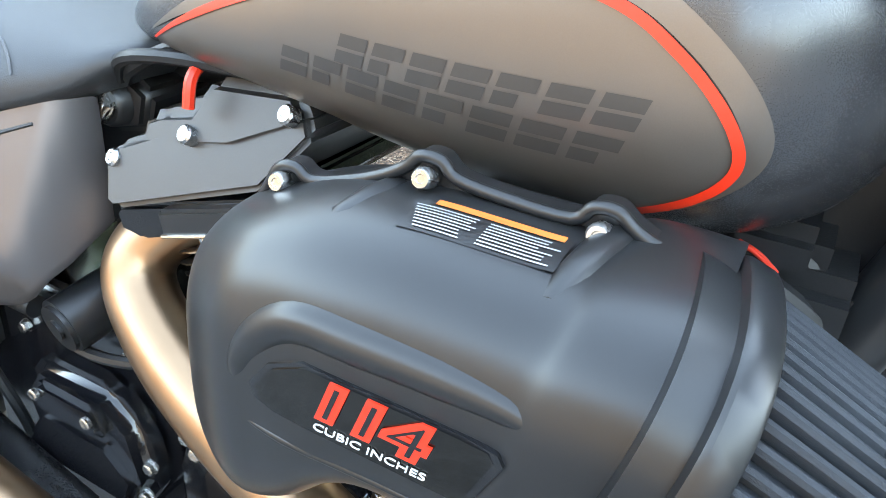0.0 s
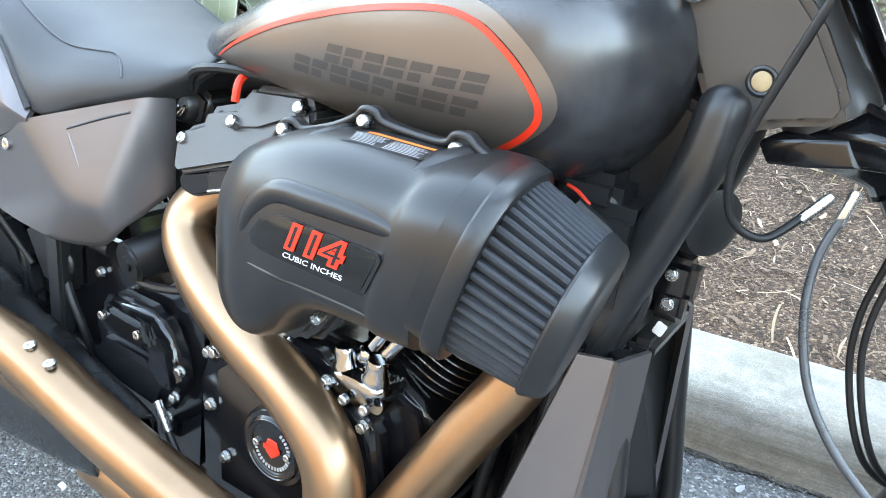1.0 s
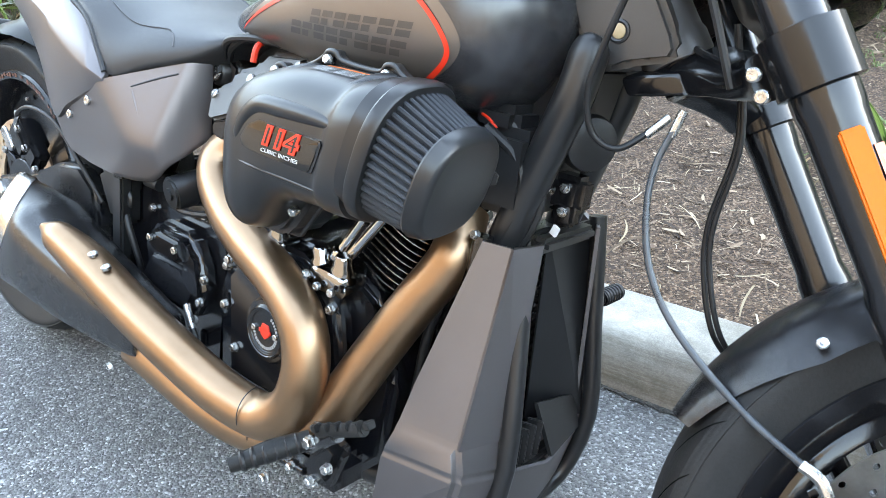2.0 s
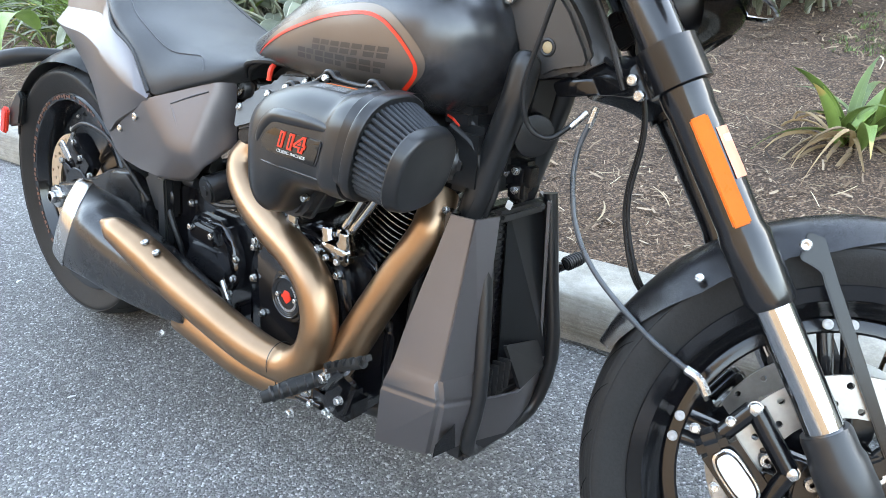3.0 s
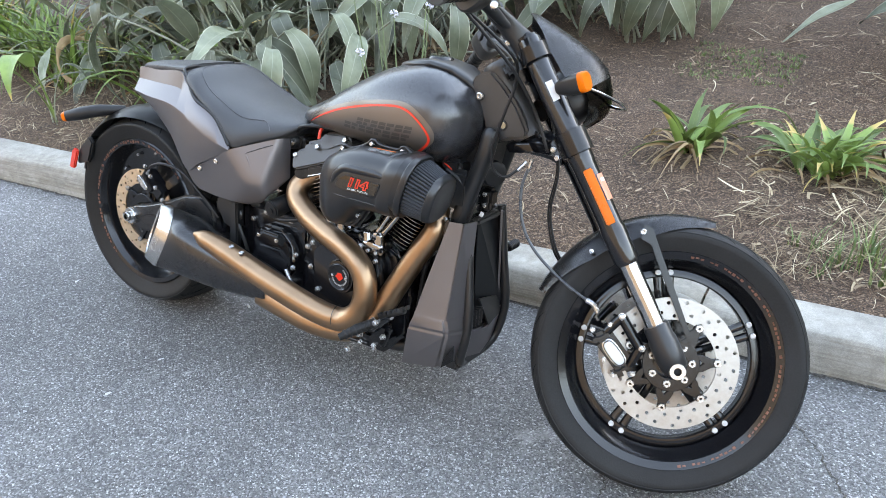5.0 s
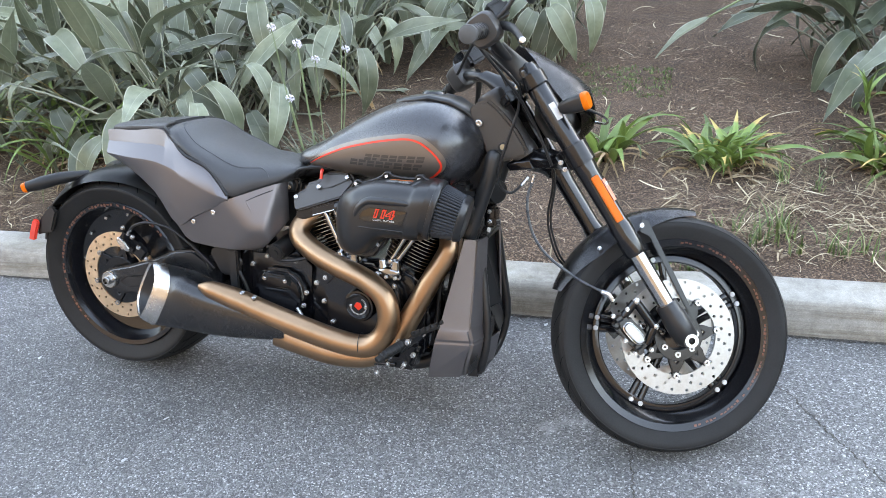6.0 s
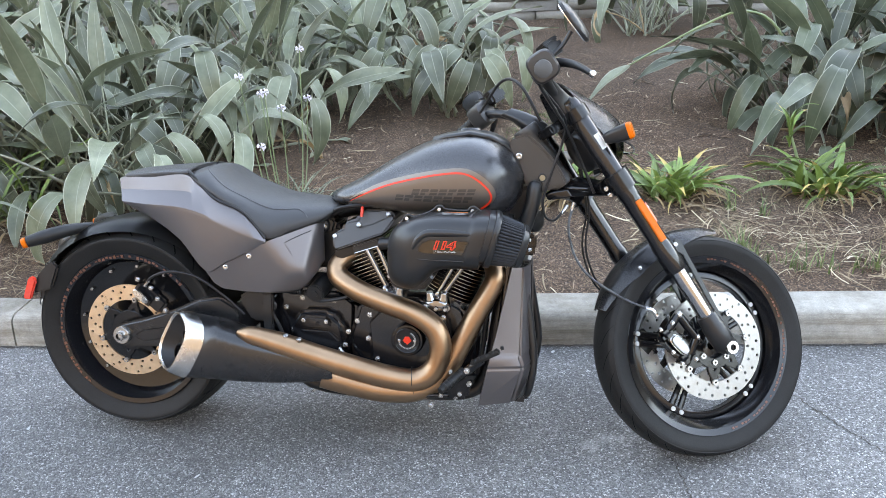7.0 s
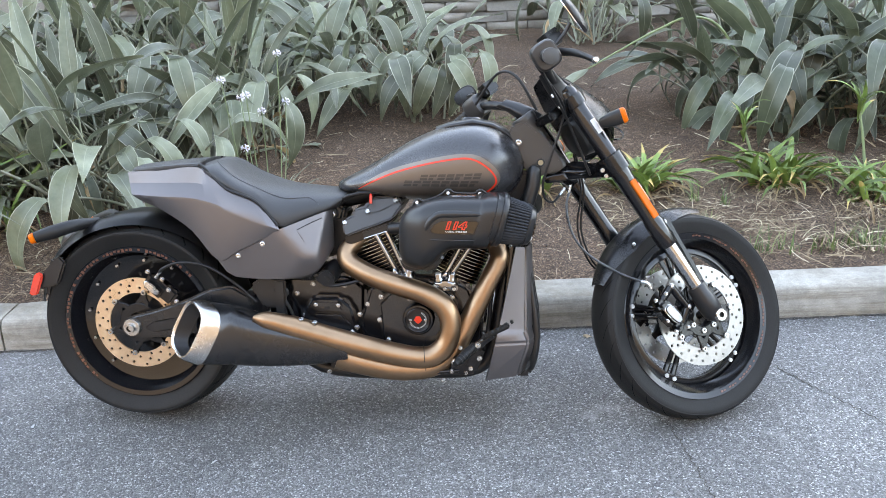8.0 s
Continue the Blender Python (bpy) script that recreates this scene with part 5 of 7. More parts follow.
# rear wheel: solid black dish
RW = Matrix.Translation((-0.8675, 0, 0.302))
rear = wheel("rear_wheel", 0.315, 0.235, 0.118, 0, "black rear wheel with a deep rim", RW, None, 1.9)
bpart("wheel_dish", lathe([(0.212, -0.05), (0.2, -0.046), (0.12, -0.03), (0.05, -0.05), (0.02, -0.06), (0.02, 0.06), (0.05, 0.05), (0.12, 0.03), (0.2, 0.046), (0.212, 0.05)], 64), RIM, "black solid wheel disc", rear)
bpart("brake_disc", disc(0.143, 0.095, -0.1, 20), DISC, "drilled steel rear brake disc", rear)
carrier(rear, 0.096, 0.035, -0.1, 6, 0.3)
for k in range(6):
    a = 0.3 + 2 * math.pi * k / 6
    bpart("disc_button", moved(lathe([(0.003, 0.004), (0.0075, 0.004), (0.0085, 0)], 14), Matrix.Translation((0.099 * math.cos(a), -0.106, 0.099 * math.sin(a))) @ along((0, -1, 0))), ZINC, "", rear)
for k in range(7):
    a = radians(60 + 28 * k)
    bpart("rim_bolt", bolt((0.188 * math.cos(a), -0.052, 0.188 * math.sin(a)), r=0.005, h=0.004), ZINC, "", rear)
rim_marks(rear, 0.2302, -0.1052, 40, 190, 60, slope=0.14, tall=0.9)
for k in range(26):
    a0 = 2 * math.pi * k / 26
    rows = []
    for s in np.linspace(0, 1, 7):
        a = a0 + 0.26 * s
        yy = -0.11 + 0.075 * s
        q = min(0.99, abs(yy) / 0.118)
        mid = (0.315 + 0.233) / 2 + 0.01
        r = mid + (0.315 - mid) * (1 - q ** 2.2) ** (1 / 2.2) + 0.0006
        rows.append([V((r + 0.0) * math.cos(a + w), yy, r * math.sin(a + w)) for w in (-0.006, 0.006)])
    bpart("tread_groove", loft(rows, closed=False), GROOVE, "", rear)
# swingarm, axle nut, rear caliper
swing = bpart("swingarm", join(
    slab([(-0.905, 0.3), (-0.895, 0.325), (-0.86, 0.338), (-0.8, 0.352), (-0.7, 0.385), (-0.62, 0.42), (-0.55, 0.43), (-0.5, 0.4), (-0.48, 0.33), (-0.6, 0.29), (-0.75, 0.268), (-0.86, 0.265), (-0.895, 0.275)], -0.148, -0.118, 0.008, 3),
    slab([(-0.905, 0.3), (-0.86, 0.338), (-0.7, 0.385), (-0.55, 0.43), (-0.48, 0.33), (-0.75, 0.268), (-0.895, 0.275)], 0.118, 0.148, 0.008, 3),
    block((-0.5, 0, 0.36), (0.06, 0.28, 0.1), 0.02)), MUFFLERBLACK, "black swingarm")
bpart("swingarm_rib", slab([(-0.83, 0.3), (-0.8, 0.32), (-0.66, 0.345), (-0.66, 0.31), (-0.8, 0.285)], -0.152, -0.146, 0.003, 2), SATIN, "", swing)
bpart("axle_nut", join(moved(lathe([(0.009, 0.026), (0.013, 0.026), (0.0145, 0.024), (0.0145, 0.012), (0.025, 0.012), (0.027, 0.009), (0.027, 0)], 24), Matrix.Translation((-0.8675, -0.147, 0.302)) @ along((0, -1, 0))), moved(lathe([(0, 0.02), (0.008, 0.02), (0.008, 0.016)], 16), Matrix.Translation((-0.8675, -0.147, 0.302)) @ along((0, -1, 0)))), STEEL, "steel axle nut", swing)
rcal = bpart("rear_caliper", join(block((-0.79, -0.122, 0.425), (0.075, 0.05, 0.05), 0.01, Matrix.Rotation(radians(40), 4, "Y")), block((-0.755, -0.125, 0.4), (0.05, 0.03, 0.05), 0.008, Matrix.Rotation(radians(40), 4, "Y"))), BLACKMETAL, "black rear brake caliper")
bpart("caliper_plate", moved(loft([sring(V(0, y, 0), X, Z, 0.027 * q, 0.0105 * q, 3, 28) for y, q in ((0.0, 1), (0.004, 1), (0.006, 0.9))]), Matrix.Translation((-0.793, -0.158, 0.427)) @ Matrix.Rotation(radians(42), 4, "Y") @ Matrix.Scale(-1, 4, (0, 1, 0))), STEEL, "pale oblong plate", rcal)
for p in ((-0.76, -0.155, 0.452), (-0.745, -0.15, 0.418), (-0.815, -0.13, 0.47), (-0.728, -0.14, 0.38)):
    bpart("caliper_bolt", hexbolt(p, (0, -1, 0), 0.006, 0.006), ZINC, "", rcal)
bpart("brake_line", tube([(-0.775, -0.15, 0.462), (-0.755, -0.155, 0.485), (-0.7, -0.155, 0.503), (-0.62, -0.15, 0.49), (-0.54, -0.15, 0.44), (-0.48, -0.14, 0.38)], 0.0042, 10), HOSE, "thin rear brake hose")
bpart("wire_connector", join(block((0.4, 0.117, 0.803), (0.03, 0.022, 0.05), 0.003, Matrix.Rotation(radians(-34), 4, "Y")), block((0.39, 0.112, 0.818), (0.018, 0.026, 0.02), 0.003, Matrix.Rotation(radians(-34), 4, "Y"))), CASTCOAT, "dark brown wire connector")
bpart("hose_fitting", rod((-0.782, -0.15, 0.455), (-0.764, -0.152, 0.476), 0.0048, 10, 0.001), ZINC, "steel hose fitting")

# rear fender, plate arm, lamps
fen = []
for k in range(22):
    a = radians(38 + k * 6.2)
    fx2, fz2 = -0.8675 + 0.345 * math.cos(a), 0.302 + 0.345 * math.sin(a)
    w = 0.126 * min(1, 0.55 + k * 0.05) * (1 if k < 16 else 1 - 0.05 * (k - 16))
    n = V(math.cos(a), 0, math.sin(a))
    fen.append([V(fx2, 0, fz2) + Y * (w * s) - n * (0.035 * abs(s) ** 3.5) for s in np.linspace(-1, 1, 15)])
bmf = loft(fen, closed=False)
bmesh.ops.solidify(bmf, geom=bmf.faces[:], thickness=-0.004)
rfender = bpart("rear_fender", bmf, SATIN, "black rear mudguard")
bpart("plate_arm", tube([(-1.05, 0, 0.58), (-1.11, 0, 0.55), (-1.13, 0, 0.47), (-1.14, 0, 0.42)], [0.03, 0.035, 0.03, 0.022], 12), SATIN, "black plate holder arm", rfender)
bpart("plate_holder", block((-1.13, 0, 0.45), (0.02, 0.24, 0.12), 0.006, Matrix.Rotation(radians(14), 4, "Y")), SATIN, "black plate holder", rfender)
for s in (-1, 1):
    st = bpart("rear_signal", tube([(-0.99, 0.06 * s, 0.615), (-1.04, 0.12 * s, 0.61), (-1.085, 0.155 * s, 0.597), (-1.128, 0.178 * s, 0.584)], [0.013, 0.019, 0.021, 0.017], 14), HOSE, "black stalk turn signal")
    bpart("signal_lens", moved(loft([sring(V(0, y, 0), X, Z, 0.013 * q, 0.016 * q, 2.6, 20) for y, q in ((0, 1), (0.01, 1), (0.015, 0.85))]), Matrix.Translation((-1.128, 0.178 * s, 0.584)) @ along((-0.9, 0.3 * s, -0.3))), AMBER, "amber lens", st)
refl = bpart("side_reflector", slab([(-1.19, 0.399), (-1.186, 0.414), (-1.166, 0.466), (-1.148, 0.472), (-1.14, 0.458), (-1.164, 0.399)], -0.147, -0.135, 0.004, 2), REDLENS, "red side reflector")
bpart("reflector_backing", slab([(-1.165, 0.415), (-1.145, 0.47), (-1.09, 0.52), (-1.07, 0.5), (-1.1, 0.43)], -0.135, -0.118, 0.005, 2), SATIN, "", refl)

# radiator shroud
SH = [(0.296, -0.118, 0.54), (0.322, -0.097, 0.535), (0.34, -0.064, 0.54), (0.258, -0.158, 0.36), (0.244, -0.164, 0.3), (0.322, -0.146, 0.296), (0.345, -0.085, 0.3), (0.234, -0.176, 0.262), (0.336, -0.155, 0.262), (0.356, -0.09, 0.258), (0.208, -0.155, 0.145), (0.303, -0.129, 0.15), (0.34, -0.085, 0.172)]
for s in (1, -1):
    bpart("shroud_liner", facet_mesh([(p[0], p[1] * s, p[2]) for p in (SH[1], SH[5], SH[6], SH[2])], [(0, 1, 2, 3)], 0.005), GRAPHITE, "graphite inner face of the shroud")
shroud = facet(SH, [(0, 3, 4, 5, 1), (4, 7, 8, 5), (5, 8, 9, 6), (7, 10, 11, 8), (8, 11, 12, 9)], 0.006, GRAPHITE, "radiator_shroud", "graphite radiator shroud panel", True, 0.005, 0.008)
bpart("shroud_vent", loft([[V(0.327, -0.148, 0.19), V(0.318, -0.141, 0.16)], [V(0.343, -0.125, 0.225), V(0.338, -0.112, 0.175)]], closed=False), BLACKMETAL, "dark slit in the shroud", shroud)
bpart("shroud_frame", join(
    tube([(0.32, -0.066, 0.53), (0.342, -0.078, 0.4), (0.358, -0.09, 0.265), (0.342, -0.085, 0.165), (0.325, 0, 0.14), (0.342, 0.088, 0.165), (0.364, 0.1, 0.27), (0.345, 0.1, 0.4), (0.322, 0.1, 0.545)], 0.012, 12, 3),
    block((0.332, 0, 0.535), (0.024, 0.12, 0.018), 0.006), block((0.318, 0, 0.16), (0.05, 0.19, 0.05), 0.01), block((0.345, 0, 0.24), (0.02, 0.18, 0.014), 0.005)), SATIN, "black radiator frame")
bpart("shroud_chin", facet_mesh([(0.34, -0.086, 0.172), (0.357, -0.09, 0.256), (0.368, 0.0, 0.24), (0.357, 0.09, 0.256), (0.34, 0.086, 0.172), (0.353, 0.0, 0.16)], [(0, 1, 2, 5), (5, 2, 3, 4)], 0.005), GRAPHITE, "graphite lower chin between the shroud panels")
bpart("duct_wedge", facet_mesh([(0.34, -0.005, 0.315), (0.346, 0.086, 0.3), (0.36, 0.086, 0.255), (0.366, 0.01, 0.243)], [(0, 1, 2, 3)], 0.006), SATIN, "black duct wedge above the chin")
radiator = bpart("radiator", block((0.285, 0, 0.39), (0.03, 0.165, 0.29), 0.004), BLACKMETAL, "black radiator core")
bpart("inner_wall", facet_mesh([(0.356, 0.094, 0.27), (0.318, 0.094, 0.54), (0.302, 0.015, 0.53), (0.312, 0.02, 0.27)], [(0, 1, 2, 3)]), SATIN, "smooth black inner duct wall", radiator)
for k in range(24):
    bpart("radiator_fin", block((0.3, -0.025, 0.26 + 0.0115 * k), (0.003, 0.11, 0.003), 0), BLACKMETAL, "", radiator)
for k in range(4):
    bpart("intake_vane", block((0.345, -0.06 + 0.016 * k, 0.272), (0.02, 0.005, 0.05), 0.001, Matrix.Rotation(radians(20), 4, "Z")), SATIN, "", radiator)
bpart("engine_guard_tube", rod((0.262, -0.115, 0.3), (0.285, -0.1, 0.54), 0.012, 12), GLOSS, "gloss black tube behind the shroud")
for i in range(15):
    q = i / 15
    bpart("print_line", block((0.2655 + 0.0115 * q, -0.1215 + 0.0075 * q, 0.36 + 0.12 * q), (0.004 if i % 4 else 0.0025, 0.0008, 0.0038), 0, Matrix.Rotation(radians(6), 4, "Y")), GREYMARK, "")
bpart("oil_line", tube([(0.25, -0.09, 0.5), (0.225, -0.1, 0.4), (0.215, -0.1, 0.3), (0.2, -0.1, 0.22)], 0.007, 10), HOSE, "black oil hose")
# mounting block and bolts at the downtube
mb = bpart("mount_bracket", join(block((0.332, -0.008, 0.592), (0.05, 0.035, 0.045), 0.008), block((0.338, -0.018, 0.57), (0.03, 0.02, 0.03), 0.005)), BLACKMETAL, "black engine mount bracket")
for p in ((0.316, -0.027, 0.592), (0.336, -0.027, 0.6), (0.339, -0.03, 0.573), (0.28, -0.11, 0.541)):
    bpart("mount_bolt", hexbolt(p, (0, -1, 0.4), 0.005, 0.006), ZINC, "", mb)
bpart("hose_clip", block((0.34, -0.04, 0.552), (0.01, 0.003, 0.013), 0.001, Matrix.Rotation(radians(20), 4, "Y")), WHITEMARK, "white tag", mb)
bpart("horn", moved(lathe([(0, 0.012), (0.02, 0.014), (0.03, 0.01), (0.033, 0.0), (0.032, -0.02), (0.02, -0.03), (0, -0.03)], 32), Matrix.Translation((0.352, -0.02, 0.655)) @ along((0.9, -0.6, 0))), HOSE, "round black horn")
bpart("coil_cover", join(block((0.282, -0.02, 0.612), (0.075, 0.13, 0.1), 0.012), block((0.262, -0.03, 0.668), (0.06, 0.1, 0.035), 0.01)), HOSE, "black plastic coil cover")

# foot controls
peg = bpart("foot_control", join(tube([(0.12, -0.19, 0.222), (0.16, -0.215, 0.25), (0.2, -0.24, 0.29), (0.23, -0.25, 0.315)], [0.011, 0.012, 0.012, 0.01], 12), block((0.175, -0.205, 0.235), (0.045, 0.03, 0.075), 0.01, Matrix.Rotation(radians(20), 4, "Y")), block((0.14, -0.17, 0.2), (0.09, 0.06, 0.05), 0.012)), BLACKMETAL, "black foot control bracket")
bpart("pedal", rod((0.2, -0.25, 0.305), (0.275, -0.255, 0.345), 0.0085, 12, 0.003), RUBBER, "black brake pedal", peg)
for k in range(6):
    bpart("pedal_rib", block((0.205 + 0.0155 * k, -0.258, 0.314 + 0.0082 * k), (0.008, 0.012, 0.009), 0.001, Matrix.Rotation(radians(-28), 4, "Y")), RUBBER, "", peg)
bpart("footpeg", tube([(0.178, -0.24, 0.278), (0.152, -0.278, 0.265), (0.127, -0.316, 0.249)], [0.012, 0.0135, 0.009], 14), RUBBER, "black rubber footpeg", peg)
for k in range(6):
    bpart("peg_ridge", moved(lathe([(0.012, -0.003), (0.0134, 0), (0.012, 0.003)], 16), Matrix.Translation((0.17 - 0.0068 * k, -0.252 - 0.0104 * k, 0.274 - 0.0038 * k)) @ along((-0.55, -0.8, -0.3))), HOSE, "", peg)
for p, r in (((0.121, -0.226, 0.225), 0.011), ((0.187, -0.25, 0.283), 0.009), ((0.086, -0.228, 0.17), 0.008), ((0.11, -0.205, 0.19), 0.007), ((0.165, -0.222, 0.205), 0.007), ((0.19, -0.22, 0.235), 0.008), ((0.135, -0.19, 0.255), 0.007), ((0.15, -0.2, 0.183), 0.006)):
    bpart("control_bolt", hexbolt(p, (0, -1, 0), r * 0.8, 0.008), ZINC, "", peg)
bpart("brake_pushrod", rod((0.13, -0.2, 0.19), (0.06, -0.2, 0.185), 0.006, 10), BLACKMETAL, "", peg)
lpeg = bpart("footpeg", tube([(0.11, 0.19, 0.235), (0.118, 0.25, 0.242), (0.124, 0.31, 0.252)], [0.014, 0.017, 0.013], 14), HOSE, "black rubber footpeg")
bpart("peg_bracket", join(block((0.14, 0.17, 0.2), (0.09, 0.06, 0.05), 0.012), tube([(0.13, 0.2, 0.22), (0.2, 0.24, 0.31), (0.272, 0.265, 0.37)], 0.009, 10)), BLACKMETAL, "", lpeg)
shift = bpart("shift_peg", rod((0.274, 0.262, 0.372), (0.282, 0.31, 0.379), 0.0125, 16, 0.003), HOSE, "black rubber shift peg")
for k in range(6):
    bpart("peg_ridge", moved(lathe([(0.012, -0.002), (0.014, 0), (0.012, 0.002)], 16), Matrix.Translation((0.275 + 0.0011 * k, 0.268 + 0.0063 * k, 0.373 + 0.0009 * k)) @ along((0.17, 1, 0.14))), HOSE, "", shift)
bpart("side_stand", tube([(-0.05, 0.1, 0.17), (0.0, 0.2, 0.1), (0.03, 0.28, 0.048)], [0.014, 0.012, 0.011], 12), BLACKMETAL, "black side stand")
bpart("stand_foot", block((0.034, 0.29, 0.043), (0.05, 0.04, 0.01), 0.003, Matrix.Rotation(radians(11.5), 4, "X")), BLACKMETAL, "")
# solenoid, wiring and clutter behind the side cover
bpart("starter_solenoid", join(rod((-0.25, -0.06, 0.47), (-0.262, -0.15, 0.452), 0.027, 20, 0.004), rod((-0.262, -0.15, 0.452), (-0.2625, -0.153, 0.4515), 0.01, 16)), SATIN, "black round canister")
bpart("spring_boot", moved(lathe([(0.0, 0.0)] + [(0.0078 if k % 2 else 0.0105, 0.003 * k) for k in range(13)] + [(0.0, 0.036)], 14), Matrix.Translation((-0.338, -0.14, 0.455)) @ along((1, 0, 0))), HOSE, "ribbed rubber boot")
bpart("sensor_plug", rod((-0.19, -0.165, 0.3), (-0.165, -0.17, 0.27), 0.006, 10, 0.001), ZINC, "bright sensor plug")
bpart("sensor_cable", tube([(-0.165, -0.17, 0.27), (-0.14, -0.172, 0.24), (-0.11, -0.17, 0.22)], 0.005, 8), HOSE, "black sensor cable")
for k, pts in enumerate((
        [(-0.23, -0.08, 0.665), (-0.2, -0.1, 0.69), (-0.15, -0.1, 0.7), (-0.09, -0.09, 0.7)],
        [(-0.235, -0.07, 0.66), (-0.2, -0.09, 0.682), (-0.15, -0.09, 0.706), (-0.1, -0.08, 0.7)],
        [(-0.3, -0.13, 0.45), (-0.25, -0.14, 0.43), (-0.18, -0.135, 0.44), (-0.13, -0.12, 0.46)],
        [(-0.42, -0.14, 0.42), (-0.38, -0.15, 0.37), (-0.36, -0.14, 0.3), (-0.38, -0.12, 0.22)],
        [(0.26, -0.09, 0.66), (0.3, -0.08, 0.63), (0.31, -0.075, 0.58), (0.29, -0.08, 0.52)],
        [(0.27, -0.07, 0.67), (0.31, -0.06, 0.64), (0.325, -0.055, 0.58), (0.3, -0.06, 0.5)])):
    bpart("wiring", tube(pts, 0.0055, 8), HOSE, "black wiring loom")
bpart("spark_lead", tube([(-0.13, -0.09, 0.7), (-0.128, -0.105, 0.69), (-0.128, -0.11, 0.67)], 0.0045, 8), RED, "red spark plug lead")
bpart("spark_lead", tube([(0.245, -0.08, 0.67), (0.257, -0.083, 0.667), (0.268, -0.081, 0.658)], 0.0019, 8), RED, "red spark plug lead")
bpart("belt_guard", slab([(-0.5, 0.43), (-0.45, 0.46), (-0.4, 0.45), (-0.4, 0.36), (-0.46, 0.36)], -0.14, -0.11, 0.008, 2), SATIN, "black plastic cover")
bpart("oil_cap", moved(lathe([(0, 0.006), (0.014, 0.006), (0.017, 0.003), (0.017, 0)], 24), Matrix.Translation((-0.395, -0.142, 0.41)) @ along((0, -1, 0))), SATIN, "black oval plug")

# ---- front end: u ahead of the steering axis, v to the left, w along it ----
FRONT = pose(0.502, 0.01, 0.737, 0, -34, 0) @ pose(0, 0, 0, 0, 0, 28)
U0, WC, CW = 0.028, -0.547, -0.5


def fpart(name, bm, mat, label="", parent=None, angle=38):
    return part(name, bm, mat, parent or bike, label, None if parent else FRONT, angle)


RIMF = [(0.252, -0.048), (0.2535, -0.0515), (0.252, -0.0535), (0.2345, -0.0475), (0.2325, -0.044), (0.226, -0.03), (0.212, -0.014), (0.212, 0.014), (0.226, 0.03), (0.2325, 0.044), (0.2345, 0.0475), (0.252, 0.0535), (0.2535, 0.0515), (0.252, 0.048), (0.236, 0.03), (0.236, -0.03)]
fw = wheel("front_wheel", 0.315, 0.25, 0.06, 0, "black front wheel with copper rim print", FRONT @ Matrix.Translation((U0, 0.005, WC)) @ Matrix.Rotation(radians(34), 4, "Y"), RIMF)
bpart("spoke_ring", lathe([(0.214, 0.001), (0.211, -0.006), (0.207, -0.0085), (0.193, -0.0085), (0.19, -0.006), (0.19, 0.018), (0.193, 0.022), (0.214, 0.022)], 72, True), RIM, "gloss black ring inside the rim", fw)
hubbm = lathe([(0.012, -0.06), (0.04, -0.058), (0.045, -0.03), (0.04, 0), (0.045, 0.03), (0.04, 0.058), (0.012, 0.06)], 32)
bpart("hub", hubbm, RIM, "black hub", fw)
for k in range(5):
    a0 = radians(29.7 + 72 * k)
    for da in (-0.07, 0.07):
        p = V(0.04 * math.cos(a0 + da * 3), 0.004, 0.04 * math.sin(a0 + da * 3))
        q = V(0.214 * math.cos(a0 + da), 0.006, 0.214 * math.sin(a0 + da))
        bpart("spoke", tube([p, (p + q) / 2, q], [0.011, 0.0085, 0.011], 8, 3, 0.8), RIM, "slim black spoke", fw)
        bpart("spoke_bolt", bolt((0.2015 * math.cos(a0 + da), -0.0095, 0.2015 * math.sin(a0 + da)), r=0.0065, h=0.004), WHITEMARK, "bright rim bolt", fw)
for y in (-0.07, 0.07):
    bpart("brake_disc", disc(0.15, 0.1, y, 22), FDISC, "drilled steel front brake disc", fw)
    carrier(fw, 0.101, 0.036, y, 7, 0.2)
for k in range(7):
    a = 0.2 + 2 * math.pi * k / 7
    for rr in (0.101, 0.046):
        bpart("disc_button", moved(lathe([(0.003, 0.004), (0.0078, 0.004), (0.009, 0)], 14), Matrix.Translation((rr * math.cos(a), -0.077, rr * math.sin(a))) @ along((0, -1, 0))), ZINC, "", fw)
rim_marks(fw, 0.2435, -0.0508, -75, 165, 64, slope=0.34, tall=0.55)
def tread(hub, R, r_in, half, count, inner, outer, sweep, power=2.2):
    """Curved near-black strips over the shoulder of a tyre, for its shaded grooves."""
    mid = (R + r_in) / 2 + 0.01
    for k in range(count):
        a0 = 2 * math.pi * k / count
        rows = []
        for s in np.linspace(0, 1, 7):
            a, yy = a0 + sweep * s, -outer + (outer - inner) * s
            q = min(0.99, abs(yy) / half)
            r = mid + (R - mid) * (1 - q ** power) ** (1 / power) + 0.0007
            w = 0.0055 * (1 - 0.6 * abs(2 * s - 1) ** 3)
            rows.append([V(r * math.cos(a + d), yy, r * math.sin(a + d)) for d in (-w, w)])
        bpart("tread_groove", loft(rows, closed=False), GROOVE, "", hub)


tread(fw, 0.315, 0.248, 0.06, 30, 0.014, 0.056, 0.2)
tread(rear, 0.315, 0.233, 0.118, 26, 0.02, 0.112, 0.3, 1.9)

